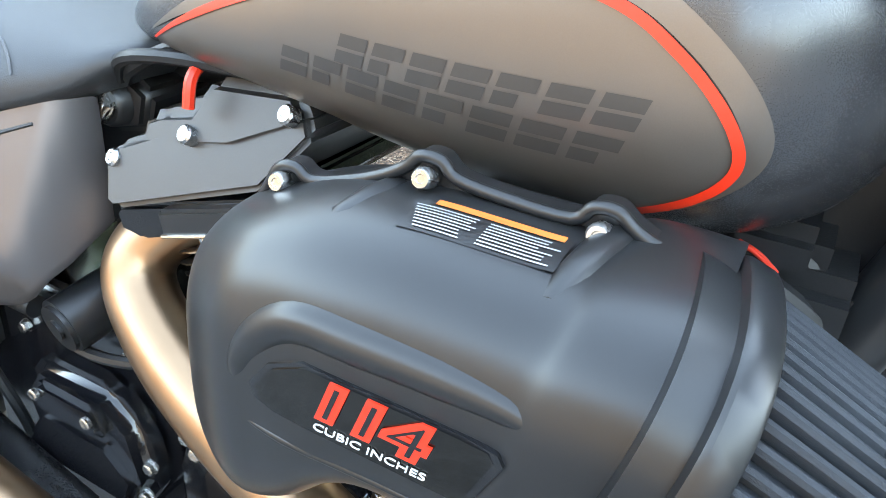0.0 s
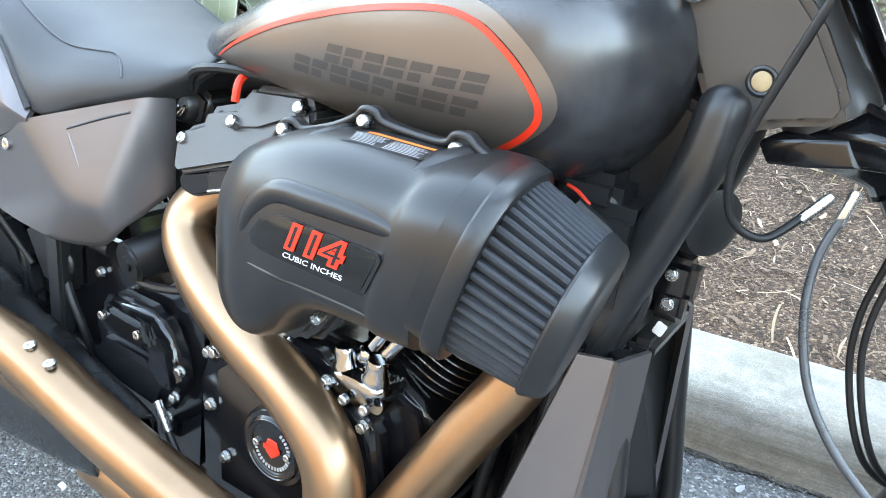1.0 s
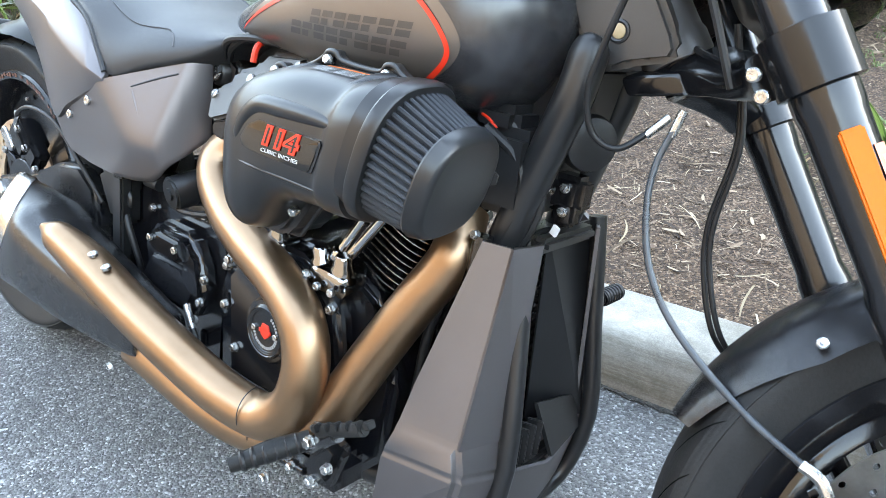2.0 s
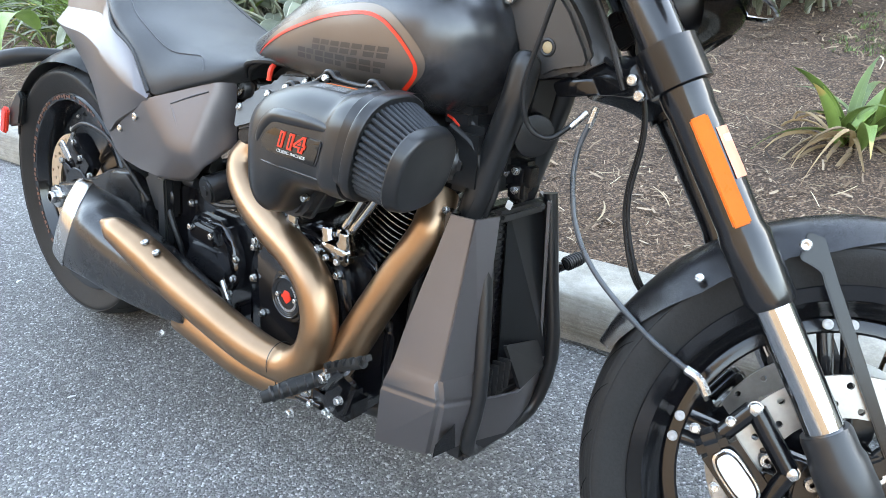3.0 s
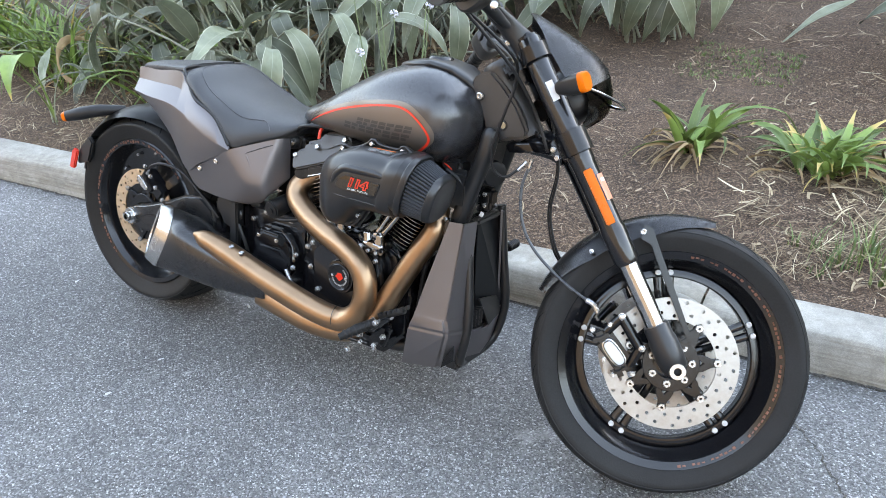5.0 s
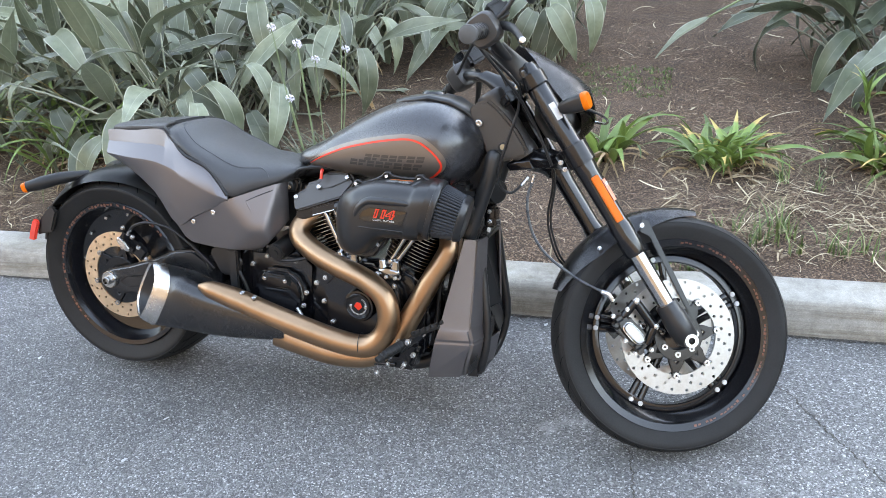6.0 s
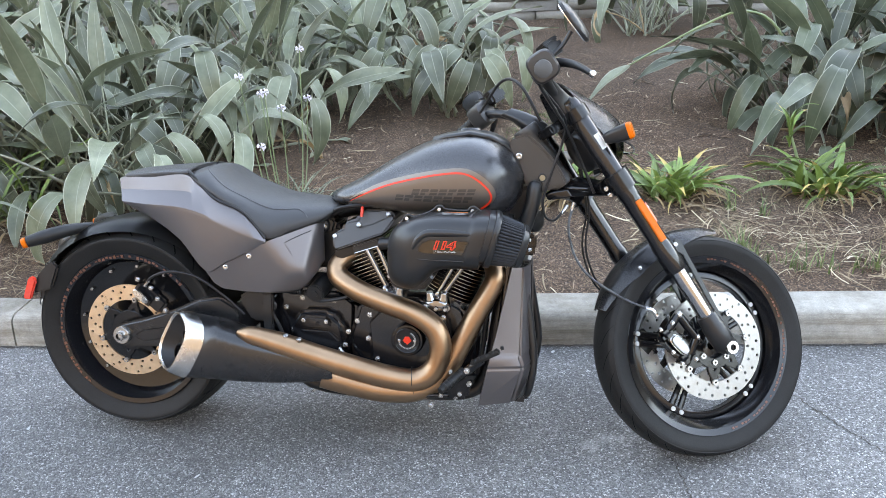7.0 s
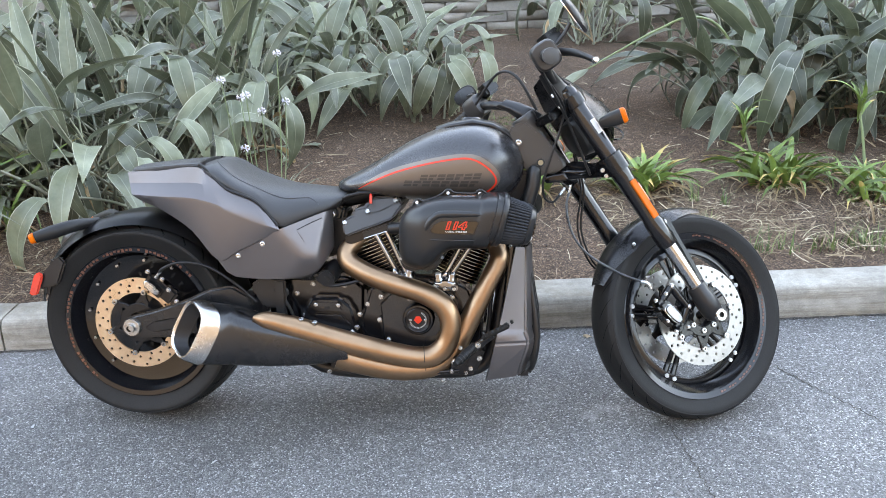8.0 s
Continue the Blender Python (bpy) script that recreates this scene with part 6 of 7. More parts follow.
for s in (-1, 1):
    v = 0.128 * s
    leg = fpart("fork_leg", moved(lathe([(0, 0.24), (0.024, 0.24), (0.0265, 0.236), (0.0265, 0.0), (0.0285, -0.01), (0.0285, -0.05), (0.027, -0.06), (0.0255, -0.2), (0.0285, -0.215), (0.0285, -0.285), (0.026, -0.295), (0, -0.295)], 28), Matrix.Translation((U0, v, 0)) @ along((0, 0, 1))), GLOSS, "gloss black upper fork tube")
    fpart("stanchion", rod((U0, v, -0.29), (U0, v, -0.45), 0.0215, 24), CHROME, "bright chrome fork slider", leg)
    fpart("fork_bottom", join(moved(lathe([(0, -0.44), (0.0265, -0.44), (0.0285, -0.446), (0.0285, -0.468), (0.031, -0.476), (0.032, -0.51), (0.03, -0.54), (0.02, -0.556), (0, -0.56)], 24), Matrix.Translation((U0, v, 0)) @ along((0, 0, 1))), block((U0, v, -0.532), (0.058, 0.046, 0.066), 0.018)), SATIN, "black axle lug", leg)
    fpart("axle_end", moved(lathe([(0.0085, 0.0), (0.0085, 0.008), (0.017, 0.008), (0.0185, 0.005), (0.0185, -0.01)], 28), Matrix.Translation((U0, v + 0.023 * s, WC)) @ along((0, s, 0))), STEEL, "steel hollow axle end", leg)
    fpart("fork_cap", moved(lathe([(0, 0.252), (0.012, 0.252), (0.014, 0.248), (0.023, 0.246), (0.024, 0.238)], 24), Matrix.Translation((U0, v, 0)) @ along((0, 0, 1))), BLACKMETAL, "", leg)
    fpart("side_reflector", slab([(U0 - 0.01, -0.2), (U0 + 0.01, -0.2), (U0 + 0.01, -0.072), (U0 - 0.01, -0.072)], v + 0.0245 * s, v + 0.032 * s, 0.002, 2), AMBER, "long amber fork reflector", leg)
    if s < 0:
        wrap = lambda th, w, r=0.0275: V(U0 + r * math.sin(radians(th)), v - r * math.cos(radians(th)), w)
        fpart("price_tag", loft([[wrap(th, w) for th in (30, 42, 54, 66, 78, 88)] for w in (-0.15, -0.12, -0.09)], closed=False), SALMON, "salmon paper sticker wrapped on the tube", leg)
        fpart("print_line", loft([[wrap(th, w, 0.0279) for th in (40, 50, 60, 70)] for w in (-0.108, -0.1)], closed=False), WHITEMARK, "", leg)
        fpart("data_sticker", slab([(U0 - 0.006, 0.09), (U0 + 0.01, 0.09), (U0 + 0.01, 0.135), (U0 - 0.006, 0.135)], v - 0.0275, v - 0.0265, 0, 1), WHITEMARK, "white paper sticker", leg)
clamp = fpart("lower_clamp", join(*[moved(lathe([(0.028, -0.028), (0.036, -0.026), (0.036, 0.026), (0.028, 0.028)], 28), Matrix.Translation((U0, 0.128 * s, -0.006)) @ along((0, 0, 1))) for s in (-1, 1)], loft([sring(V(u, v, w), X, Z, a, b, 5, 24) for v, u, w, a, b in ((-0.105, 0.006, -0.004, 0.024, 0.022), (-0.08, 0.002, -0.002, 0.022, 0.018), (-0.05, -0.006, 0.006, 0.024, 0.015), (-0.028, -0.016, 0.02, 0.028, 0.016), (-0.006, -0.034, 0.036, 0.03, 0.019), (0.03, -0.044, 0.04, 0.03, 0.019), (0.055, -0.02, 0.018, 0.026, 0.016), (0.08, -0.004, 0.004, 0.024, 0.017), (0.105, 0.006, -0.004, 0.024, 0.022))]),
    loft([sring(V(u, v, w), X, Z, a, b, 5, 20) for v, u, w, a, b in ((-0.012, -0.05, 0.03, 0.012, 0.012), (0.006, -0.075, 0.044, 0.016, 0.013), (0.022, -0.098, 0.054, 0.012, 0.011))]),
    tube([(-0.036, 0.002, 0.066), (-0.03, -0.018, 0.048), (-0.018, -0.046, 0.026), (-0.012, -0.075, 0.018)], 0.004, 8), tube([(-0.06, -0.004, 0.044), (-0.042, -0.024, 0.03), (-0.03, -0.045, 0.011), (-0.02, -0.075, 0.004)], 0.004, 8)), BLACKMETAL, "black lower triple clamp")
for w in (0.0, -0.02):
    fpart("clamp_bolt", bolt((-0.018, -0.13, w - 0.002), (-0.5, -1, 0), 0.0065, 0.006), ZINC, "bright clamp bolt", clamp)
fpart("upper_clamp", join(*[moved(lathe([(0.028, -0.018), (0.034, -0.016), (0.034, 0.016), (0.028, 0.018)], 28), Matrix.Translation((U0, 0.128 * s, 0.205)) @ along((0, 0, 1))) for s in (-1, 1)], slab([(-0.045, 0.192), (0.03, 0.192), (0.03, 0.218), (-0.045, 0.218)], -0.1, 0.1, 0.006, 2)), BLACKMETAL, "black upper triple clamp")
fpart("steering_stem", join(rod((-0.045, 0.024, 0.02), (-0.045, 0.024, 0.24), 0.018, 24), rod((-0.045, 0.024, 0.028), (-0.045, 0.024, 0.06), 0.029, 28, 0.004)), BLACKMETAL, "black steering stem")
# handlebar on risers
for s in (-1, 1):
    bar = fpart("handlebar", tube([(0.012, 0.122 * s, 0.262), (-0.012, 0.16 * s, 0.305), (-0.035, 0.22 * s, 0.34), (-0.06, 0.285 * s, 0.35), (-0.112, 0.38 * s, 0.341)], 0.0135, 16), SATIN, "black clip-on handlebar")
    fpart("riser", loft([sring(V(u0, s * v0, w), X, Y, a, b, 3.2, 24) for u0, v0, w, a, b in ((0.022, 0.112, 0.215, 0.03, 0.026), (0.016, 0.116, 0.245, 0.028, 0.023), (0.002, 0.132, 0.283, 0.023, 0.02), (-0.014, 0.158, 0.318, 0.019, 0.017))]), SATIN, "black tapered bar mount", bar)
    for w in (0.212, 0.251):
        fpart("riser_bolt", bolt((-0.014, 0.1 * s + 0.024 * s, w), (-0.3, s, 0), 0.0065, 0.005), ZINC, "bright bolt", bar)
    g0, g1 = V(-0.055, 0.275 * s, 0.35), V(-0.112, 0.382 * s, 0.341)
    fpart("hand_grip", join(rod(g0, g1, 0.017, 20, 0.003), *[moved(lathe([(0.017, -0.004), (0.0185, -0.002), (0.0185, 0.002), (0.017, 0.004)], 20), Matrix.Translation(g0.lerp(g1, 0.1 + 0.16 * k)) @ along(g1 - g0)) for k in range(5)]), HOSE, "dark grey rubber grip", bar)
    fpart("bar_end", moved(lathe([(0, 0.005), (0.016, 0.004), (0.0205, 0.001), (0.021, -0.01)], 24), Matrix.Translation(g1) @ along(g1 - g0)), GRIPEND, "dark grey round bar end", bar)
    fpart("switch_box", moved(loft([sring(V(0, y, 0), X, Z, 0.036 * q, 0.038 * q, 3.4, 32) for y, q in ((-0.03, 0.8), (-0.026, 0.95), (-0.012, 1.0), (0.012, 1.0), (0.024, 0.95), (0.028, 0.85))]), Matrix.Translation((-0.044, 0.255 * s, 0.352)) @ along((-0.45, 0.89 * s, -0.05))), CASTCOAT, "black switch housing", bar)
    fpart("brake_reservoir", join(block((0.012, 0.225 * s, 0.375), (0.05, 0.06, 0.036), 0.008), block((0.012, 0.225 * s, 0.396), (0.044, 0.054, 0.01), 0.003)), SATIN, "black fluid reservoir", bar)
    fpart("hand_lever", tube([(0.0, 0.25 * s, 0.34), (0.0, 0.3 * s, 0.318), (-0.01, 0.35 * s, 0.294), (-0.022, 0.392 * s, 0.272)], [0.011, 0.01, 0.008, 0.007], 12), HOSE, "black hand lever", bar)
    fpart("lever_tip", moved(lathe([(0, 0.009), (0.007, 0.006), (0.009, 0), (0.007, -0.006), (0, -0.009)], 14), Matrix.Translation((-0.022, 0.395 * s, 0.27))), STEEL, "", bar)
    fpart("mirror_stem", tube([(-0.02, 0.26 * s, 0.37), (0.0, 0.31 * s, 0.39), (0.005, 0.36 * s, 0.4)] if s > 0 else [(-0.01, -0.25, 0.36), (0.03, -0.262, 0.37), (0.06, -0.275, 0.385)], 0.0055, 10), SATIN, "black mirror stem", bar)
    mh = Matrix.Translation((0.008, 0.385, 0.408) if s > 0 else (0.069, -0.291, 0.4)) @ along((-0.86, -0.5, -0.05) if s > 0 else (-0.82, 0.57, -0.05))
    mh = mh if s > 0 else mh @ Matrix.Rotation(radians(80), 4, "Y") @ Matrix.Scale(1.25, 4)
    fpart("mirror_shell", moved(loft([sring(V(0, y, 0), X, Z, 0.048 * q, 0.03 * q, 2.4, 28) for y, q in ((-0.014, 0.3), (-0.011, 0.75), (-0.005, 0.97), (0.0, 1.0), (0.002, 0.97))]), mh), SATIN, "black mirror shell", bar)
    fpart("mirror_glass", moved(loft([sring(V(0, y, 0), X, Z, 0.045, 0.027, 2.4, 28) for y in (0.002, 0.004)]), mh), MIRROR, "oval mirror glass", bar)
# headlight visor and lamp
vis = []
for w, u, half, wrap in ((0.312, 0.07, 0.066, 0.01), (0.302, 0.08, 0.08, 0.016), (0.262, 0.107, 0.096, 0.04), (0.21, 0.138, 0.108, 0.074), (0.16, 0.163, 0.112, 0.096), (0.12, 0.174, 0.11, 0.1), (0.1, 0.172, 0.104, 0.096)):
    vis.append([V(u - wrap * abs(t) ** 3.0, half * t, w - 0.012 * t * t) for t in np.linspace(-1, 1, 25)])
bmv = loft(vis, closed=False)
bmesh.ops.solidify(bmv, geom=bmv.faces[:], thickness=0.005)
visor = fpart("headlight_cowl", bmv, TANKBLACK, "black satin headlight cowl")
lens = []
for w, u, half in ((0.098, 0.172, 0.09), (0.07, 0.165, 0.084), (0.045, 0.152, 0.074), (0.028, 0.135, 0.06), (0.022, 0.12, 0.04)):
    lens.append([V(u - 0.07 * abs(t) ** 2.4, half * t, w - 0.006 * t * t) for t in np.linspace(-1, 1, 17)])
bml = loft(lens, closed=False)
bmesh.ops.solidify(bml, geom=bml.faces[:], thickness=0.004)
fpart("headlight_lens", bml, SMOKED, "dark mirrored headlight lens", visor)
fpart("headlight_trim", tube([V(0.17 - 0.07 * abs(t) ** 2.4 + 0.004, 0.093 * t, 0.094 - 0.075 * (1 - t * t)) for t in np.linspace(-1, 1, 15)], 0.0035, 8, 2), CHROME, "thin chrome headlight trim", visor)
fpart("headlight_body", loft([sring(V(u, 0, 0.1), Y, Z, 0.06 * q, 0.065 * q, 3, 32) for u, q in ((0.02, 0.5), (0.035, 0.85), (0.07, 1.0), (0.1, 0.95))]), SATIN, "black headlight shell", visor)
for s in (-1, 1):
    sm = Matrix.Translation((0.09, 0.2, 0.096) if s > 0 else (0.09, -0.2, 0.096)) @ along((0.72, 0.59 * s, -0.22))
    sig = fpart("turn_signal", moved(loft([sring(V(0, y, 0), X, Z, 0.019 * q, 0.022 * q, 3.2, 24) for y, q in ((-0.066, 0.5), (-0.06, 0.68), (-0.03, 0.95), (-0.01, 1.0), (0.0, 1.0))]), sm), SATIN, "black turn signal")
    fpart("signal_lens", moved(loft([sring(V(0, y, 0), X, Z, 0.0193 * q, 0.0223 * q, 3.2, 24) for y, q in ((-0.002, 1.0), (0.007, 0.97), (0.011, 0.8))]), sm), AMBER, "amber lens", sig)
# front fender, hung on the fork
fen = []
for k in range(17):
    a = radians(47 + k * 5.05)
    q = V(0.334 * math.cos(a), 0, 0.337 * math.sin(a))
    n = q.normalized()
    w = 0.073 * min(1, 0.45 + 0.12 * min(k, 16 - k))
    skirt = 0.044 * min(1, 0.35 + 0.13 * min(k, 16 - k))
    fen.append([q + Y * (w * s) - n * (skirt * abs(s) ** 3.2) for s in np.linspace(-1, 1, 13)])
bmf = loft(fen, closed=False)
bmesh.ops.solidify(bmf, geom=bmf.faces[:], thickness=-0.004)
strip = []
for k in range(4):
    a = radians(82 + k * 2.6)
    q = V(0.3352 * math.cos(a), 0, 0.3352 * math.sin(a))
    strip.append([q + Y * (0.0735 * s) - q.normalized() * (0.044 * abs(s) ** 3.2) for s in np.linspace(-1, 1, 13)])
ffen = fpart("front_fender", moved(bmf, Matrix.Translation((U0, 0.005, WC))), TANKBLACK, "black satin short front fender")
fpart("fender_band", moved(loft(strip, closed=False), Matrix.Translation((U0, 0.005, WC))), GLOSS, "gloss black band across the fender", ffen)
for s in (-1, 1):
    v = 0.072 * s
    outer_bar = [(0.1, -0.236), (0.114, -0.25), (0.109, -0.3), (0.102, -0.4), (0.091, -0.525), (0.08, -0.528), (0.087, -0.4), (0.094, -0.3), (0.096, -0.285), (0.09, -0.275), (0.08, -0.262)]
    fpart("fender_stay", join(slab(outer_bar, v - 0.004, v + 0.004, 0.0015, 2), block((0.066, v, -0.515), (0.03, 0.012, 0.024), 0.004)), BLACKMETAL, "slim black fender stay", ffen)
    fpart("stay_bolt", bolt((0.091, v + 0.005 * s, -0.249), (0, s, 0), 0.007, 0.005), ZINC, "", ffen)
    fpart("stay_bolt", bolt((-0.031, 0.068 * s, -0.244), (0, s, 0.3), 0.0055, 0.004), ZINC, "", ffen)
    cal = fpart("front_caliper", join(block((-0.077, 0.088 * s, CW + 0.035), (0.046, 0.07, 0.1), 0.018, Matrix.Rotation(radians(-12), 4, "Y")), rod((-0.03, 0.108 * s, CW + 0.1), (-0.022, 0.108 * s, CW + 0.02), 0.012, 12, 0.003), rod((-0.075, 0.1 * s, CW + 0.082), (-0.03, 0.108 * s, CW + 0.1), 0.011, 12, 0.003), rod((-0.06, 0.1 * s, CW - 0.008), (-0.022, 0.108 * s, CW + 0.02), 0.011, 12, 0.003), block((-0.09, 0.1 * s, CW + 0.075), (0.036, 0.05, 0.03), 0.01), block((-0.085, 0.1 * s, CW - 0.008), (0.034, 0.05, 0.026), 0.01)), BLACKMETAL, "black four-piston caliper")
    for q0, lift, mt, nm in ((1.0, 0.0, STEEL, "caliper_plate"), (0.84, 0.0035, GLOSS, "plate_border"), (0.72, 0.005, WHITEMARK, "plate_inlay")):
        fpart(nm, moved(loft([sring(V(0, y, 0), X, Z, (0.0165 - 0.034 * (1 - q0) * 0.5) * q, (0.034 - 0.034 * (1 - q0) * 0.5) * q, 3, 28) for y, q in ((lift, 1), (lift + 0.004, 1), (lift + 0.005, 0.94))]), Matrix.Translation((-0.078, 0.114 * s, CW + 0.035)) @ Matrix.Rotation(radians(-12), 4, "Y") @ Matrix.Scale(s, 4, (0, 1, 0))), mt, "pale oblong plate" if nm == "caliper_plate" else "", cal)
    for du, dw in ((-0.03, 0.1), (-0.02, 0.02), (-0.1, 0.1), (-0.06, 0.095), (-0.105, 0.03), (-0.1, -0.01), (-0.06, -0.025)):
        fpart("caliper_bolt", hexbolt((du, 0.114 * s, CW + dw), (0, s, 0), 0.0075 if du > -0.035 else 0.005, 0.006), ZINC, "", cal)
# hoses and cables in the bike's own axes
def front_pt(u, v, w):
    return (FRONT @ V(u, v, w)).to_tuple()


bpart("brake_hose", tube([front_pt(-0.075, -0.24, 0.345), (0.425, -0.13, 0.95), (0.425, -0.1, 0.89), (0.405, -0.095, 0.825), (0.381, -0.09, 0.75), (0.374, -0.085, 0.714), (0.382, -0.075, 0.676), (0.406, -0.06, 0.664), (0.43, -0.038, 0.687)], 0.0036, 10, 6), HOSE, "thin black brake hose")
bpart("wire_connector", join(block((0.4, 0.117, 0.803), (0.03, 0.022, 0.05), 0.003, Matrix.Rotation(radians(-34), 4, "Y")), block((0.39, 0.112, 0.818), (0.018, 0.026, 0.02), 0.003, Matrix.Rotation(radians(-34), 4, "Y"))), CASTCOAT, "dark brown wire connector")
bpart("hose_fitting", rod((0.425, -0.042, 0.68), (0.442, -0.03, 0.702), 0.0048, 10, 0.001), ZINC, "steel hose fitting")
bpart("brake_hose", tube([(0.456, -0.04, 0.7), (0.446, -0.05, 0.655), (0.451, -0.06, 0.607), (0.473, -0.07, 0.551), (0.518, -0.08, 0.503), (0.6, -0.092, 0.456), (0.672, -0.1, 0.43)], 0.0037, 10, 6), GREYHOSE, "thin grey braided brake hose")
bpart("wire_connector", join(block((0.4, 0.117, 0.803), (0.03, 0.022, 0.05), 0.003, Matrix.Rotation(radians(-34), 4, "Y")), block((0.39, 0.112, 0.818), (0.018, 0.026, 0.02), 0.003, Matrix.Rotation(radians(-34), 4, "Y"))), CASTCOAT, "dark brown wire connector")
bpart("hose_fitting", rod((0.452, -0.042, 0.684), (0.458, -0.038, 0.712), 0.0048, 10, 0.001), ZINC, "steel hose fitting")
bpart("wire_connector", join(block((0.4, 0.117, 0.803), (0.03, 0.022, 0.05), 0.003, Matrix.Rotation(radians(-34), 4, "Y")), block((0.39, 0.112, 0.818), (0.018, 0.026, 0.02), 0.003, Matrix.Rotation(radians(-34), 4, "Y"))), CASTCOAT, "dark brown wire connector")
bpart("hose_fitting", tube([(0.66, -0.098, 0.433), (0.678, -0.1, 0.428), (0.69, -0.1, 0.412)], 0.006, 8), ZINC, "steel banjo fitting")
bpart("clutch_cable", tube([(0.47, 0.02, 0.8), (0.495, 0.03, 0.69), (0.486, 0.03, 0.595), (0.494, 0.03, 0.535), (0.521, 0.03, 0.47), (0.555, 0.06, 0.432), (0.6, 0.1, 0.41)], 0.0032, 10, 6), HOSE, "thin black cable")
bpart("clutch_cable", tube([(0.475, 0.01, 0.8), (0.502, 0.02, 0.69), (0.495, 0.02, 0.595), (0.503, 0.022, 0.539), (0.53, 0.025, 0.474), (0.563, 0.055, 0.436), (0.61, 0.1, 0.415)], 0.0032, 10, 6), HOSE, "thin black cable")
bpart("clutch_cable", tube([front_pt(-0.075, -0.25, 0.335), front_pt(-0.03, -0.15, 0.2), front_pt(-0.02, -0.1, 0.1), front_pt(-0.03, -0.08, 0.0)], 0.004, 8, 6), HOSE, "thin black cable")
bpart("clutch_cable", tube([front_pt(-0.06, 0.22, 0.36), (0.24, 0.12, 1.04), (0.3, 0.05, 1.03), (0.36, 0.03, 0.93)], 0.0045, 8, 6), HOSE, "thin black cable")

# ---- planting ----
def ribbon(length, width, droop, rise, fold=0.3, twist=0.0, rows=12, petiole=0.0, pr=0.006, wave=0.0, seed=0, knee=1.25):
    """A leaf that starts at the origin, rises, arches along +x and droops; a petiole may carry it."""
    rng = random.Random(seed)
    bm = bmesh.new()
    uvl = bm.loops.layers.uv.new("UVMap")
    p, a = V(0, 0, 0), radians(rise)
    ph = rng.uniform(0, 6)
    prev_s = []
    if petiole:
        n = 6
        for i in range(n + 1):
            ring = []
            for k in range(6):
                t = 2 * math.pi * k / 6
                r = pr * (1.25 - 0.6 * i / n)
                ring.append((bm.verts.new(p + V(math.sin(a) * -r * math.sin(t), r * math.cos(t), math.cos(a) * r * math.sin(t)))))
            if prev_s:
                for k in range(6):
                    f = bm.faces.new((prev_s[k], prev_s[(k + 1) % 6], ring[(k + 1) % 6], ring[k]))
                    for l in f.loops:
                        l[uvl].uv = (0.5, 0)
            prev_s = ring
            if i < n:
                p = p + V(math.cos(a), 0, math.sin(a)) * (petiole / n)
                a -= radians(droop * 0.22 / n)
    last = None
    for i in range(rows + 1):
        s = i / rows
        w = width * 0.5 * (math.sin(math.pi * min(1, (s * 0.94 + 0.05)) ** 0.72)) ** 1.1 if s < 1 else 0.0008
        ang = a - radians(droop) * s ** knee
        d = V(math.cos(ang), 0, math.sin(ang))
        up = V(-math.sin(ang), 0, math.cos(ang))
        tw = radians(twist) * s
        row = []
        for t in (-1, -0.5, 0, 0.5, 1):
            off = Y * (t * math.cos(fold)) + up * (abs(t) * math.sin(fold))
            off = Matrix.Rotation(tw, 3, d) @ off
            row.append(bm.verts.new(p + off * w + up * (wave * width * math.sin(ph + s * 9 + t * 2) * abs(t))))
        if last:
            for k in range(4):
                f = bm.faces.new((last[k], last[k + 1], row[k + 1], row[k]))
                for l, (u, vv) in zip(f.loops, ((k / 4, s), ((k + 1) / 4, s), ((k + 1) / 4, s + 1 / rows), (k / 4, s + 1 / rows))):
                    l[uvl].uv = (u, vv)
        last = row
        p = p + d * (length / rows)
    return bm


def leaf_mesh(name, bm, mat):
    me = bpy.data.meshes.new(name)
    bm.to_mesh(me)
    bm.free()
    me.materials.append(mat)
    me.shade_smooth()
    return me


def spray(plant, meshes, count, seed, rise=(0, 0), spread=0.12, scale=(0.8, 1.2), azim=(0, 360), name="leaf"):
    rng = random.Random(seed)
    for i in range(count):
        ob = new(name, rng.choice(meshes))
        ob.parent = plant
        az = rng.uniform(*azim)
        r, t = spread * math.sqrt(rng.random()), rng.uniform(0, 2 * math.pi)
        s = rng.uniform(*scale)
        ob.matrix_local = pose(r * math.cos(t), r * math.sin(t), rng.uniform(-0.02, 0.01), rng.uniform(-25, 25), rng.uniform(*rise), az) @ Matrix.Scale(s, 4)


BIG = [leaf_mesh("broad_leaf", ribbon(l * 1.12, w * 0.88, dr, ri, fo, tw, 14, pe, 0.007, 0.05, k, kn), LEAF) for k, (l, w, dr, ri, fo, tw, pe, kn) in enumerate((
    (0.42, 0.115, 28, 80, 0.28, 20, 0.5, 1.2), (0.44, 0.12, 62, 76, 0.22, -25, 0.48, 0.5), (0.4, 0.125, 110, 80, 0.24, 12, 0.6, 0.45), (0.44, 0.12, 135, 74, 0.2, -15, 0.55, 0.45),
    (0.5, 0.12, 40, 66, 0.25, 35, 0.42, 0.6), (0.38, 0.11, 85, 62, 0.3, -40, 0.38, 0.5), (0.46, 0.11, 15, 84, 0.3, 10, 0.6, 1.2), (0.4, 0.12, 150, 78, 0.22, 25, 0.64, 0.4)))]
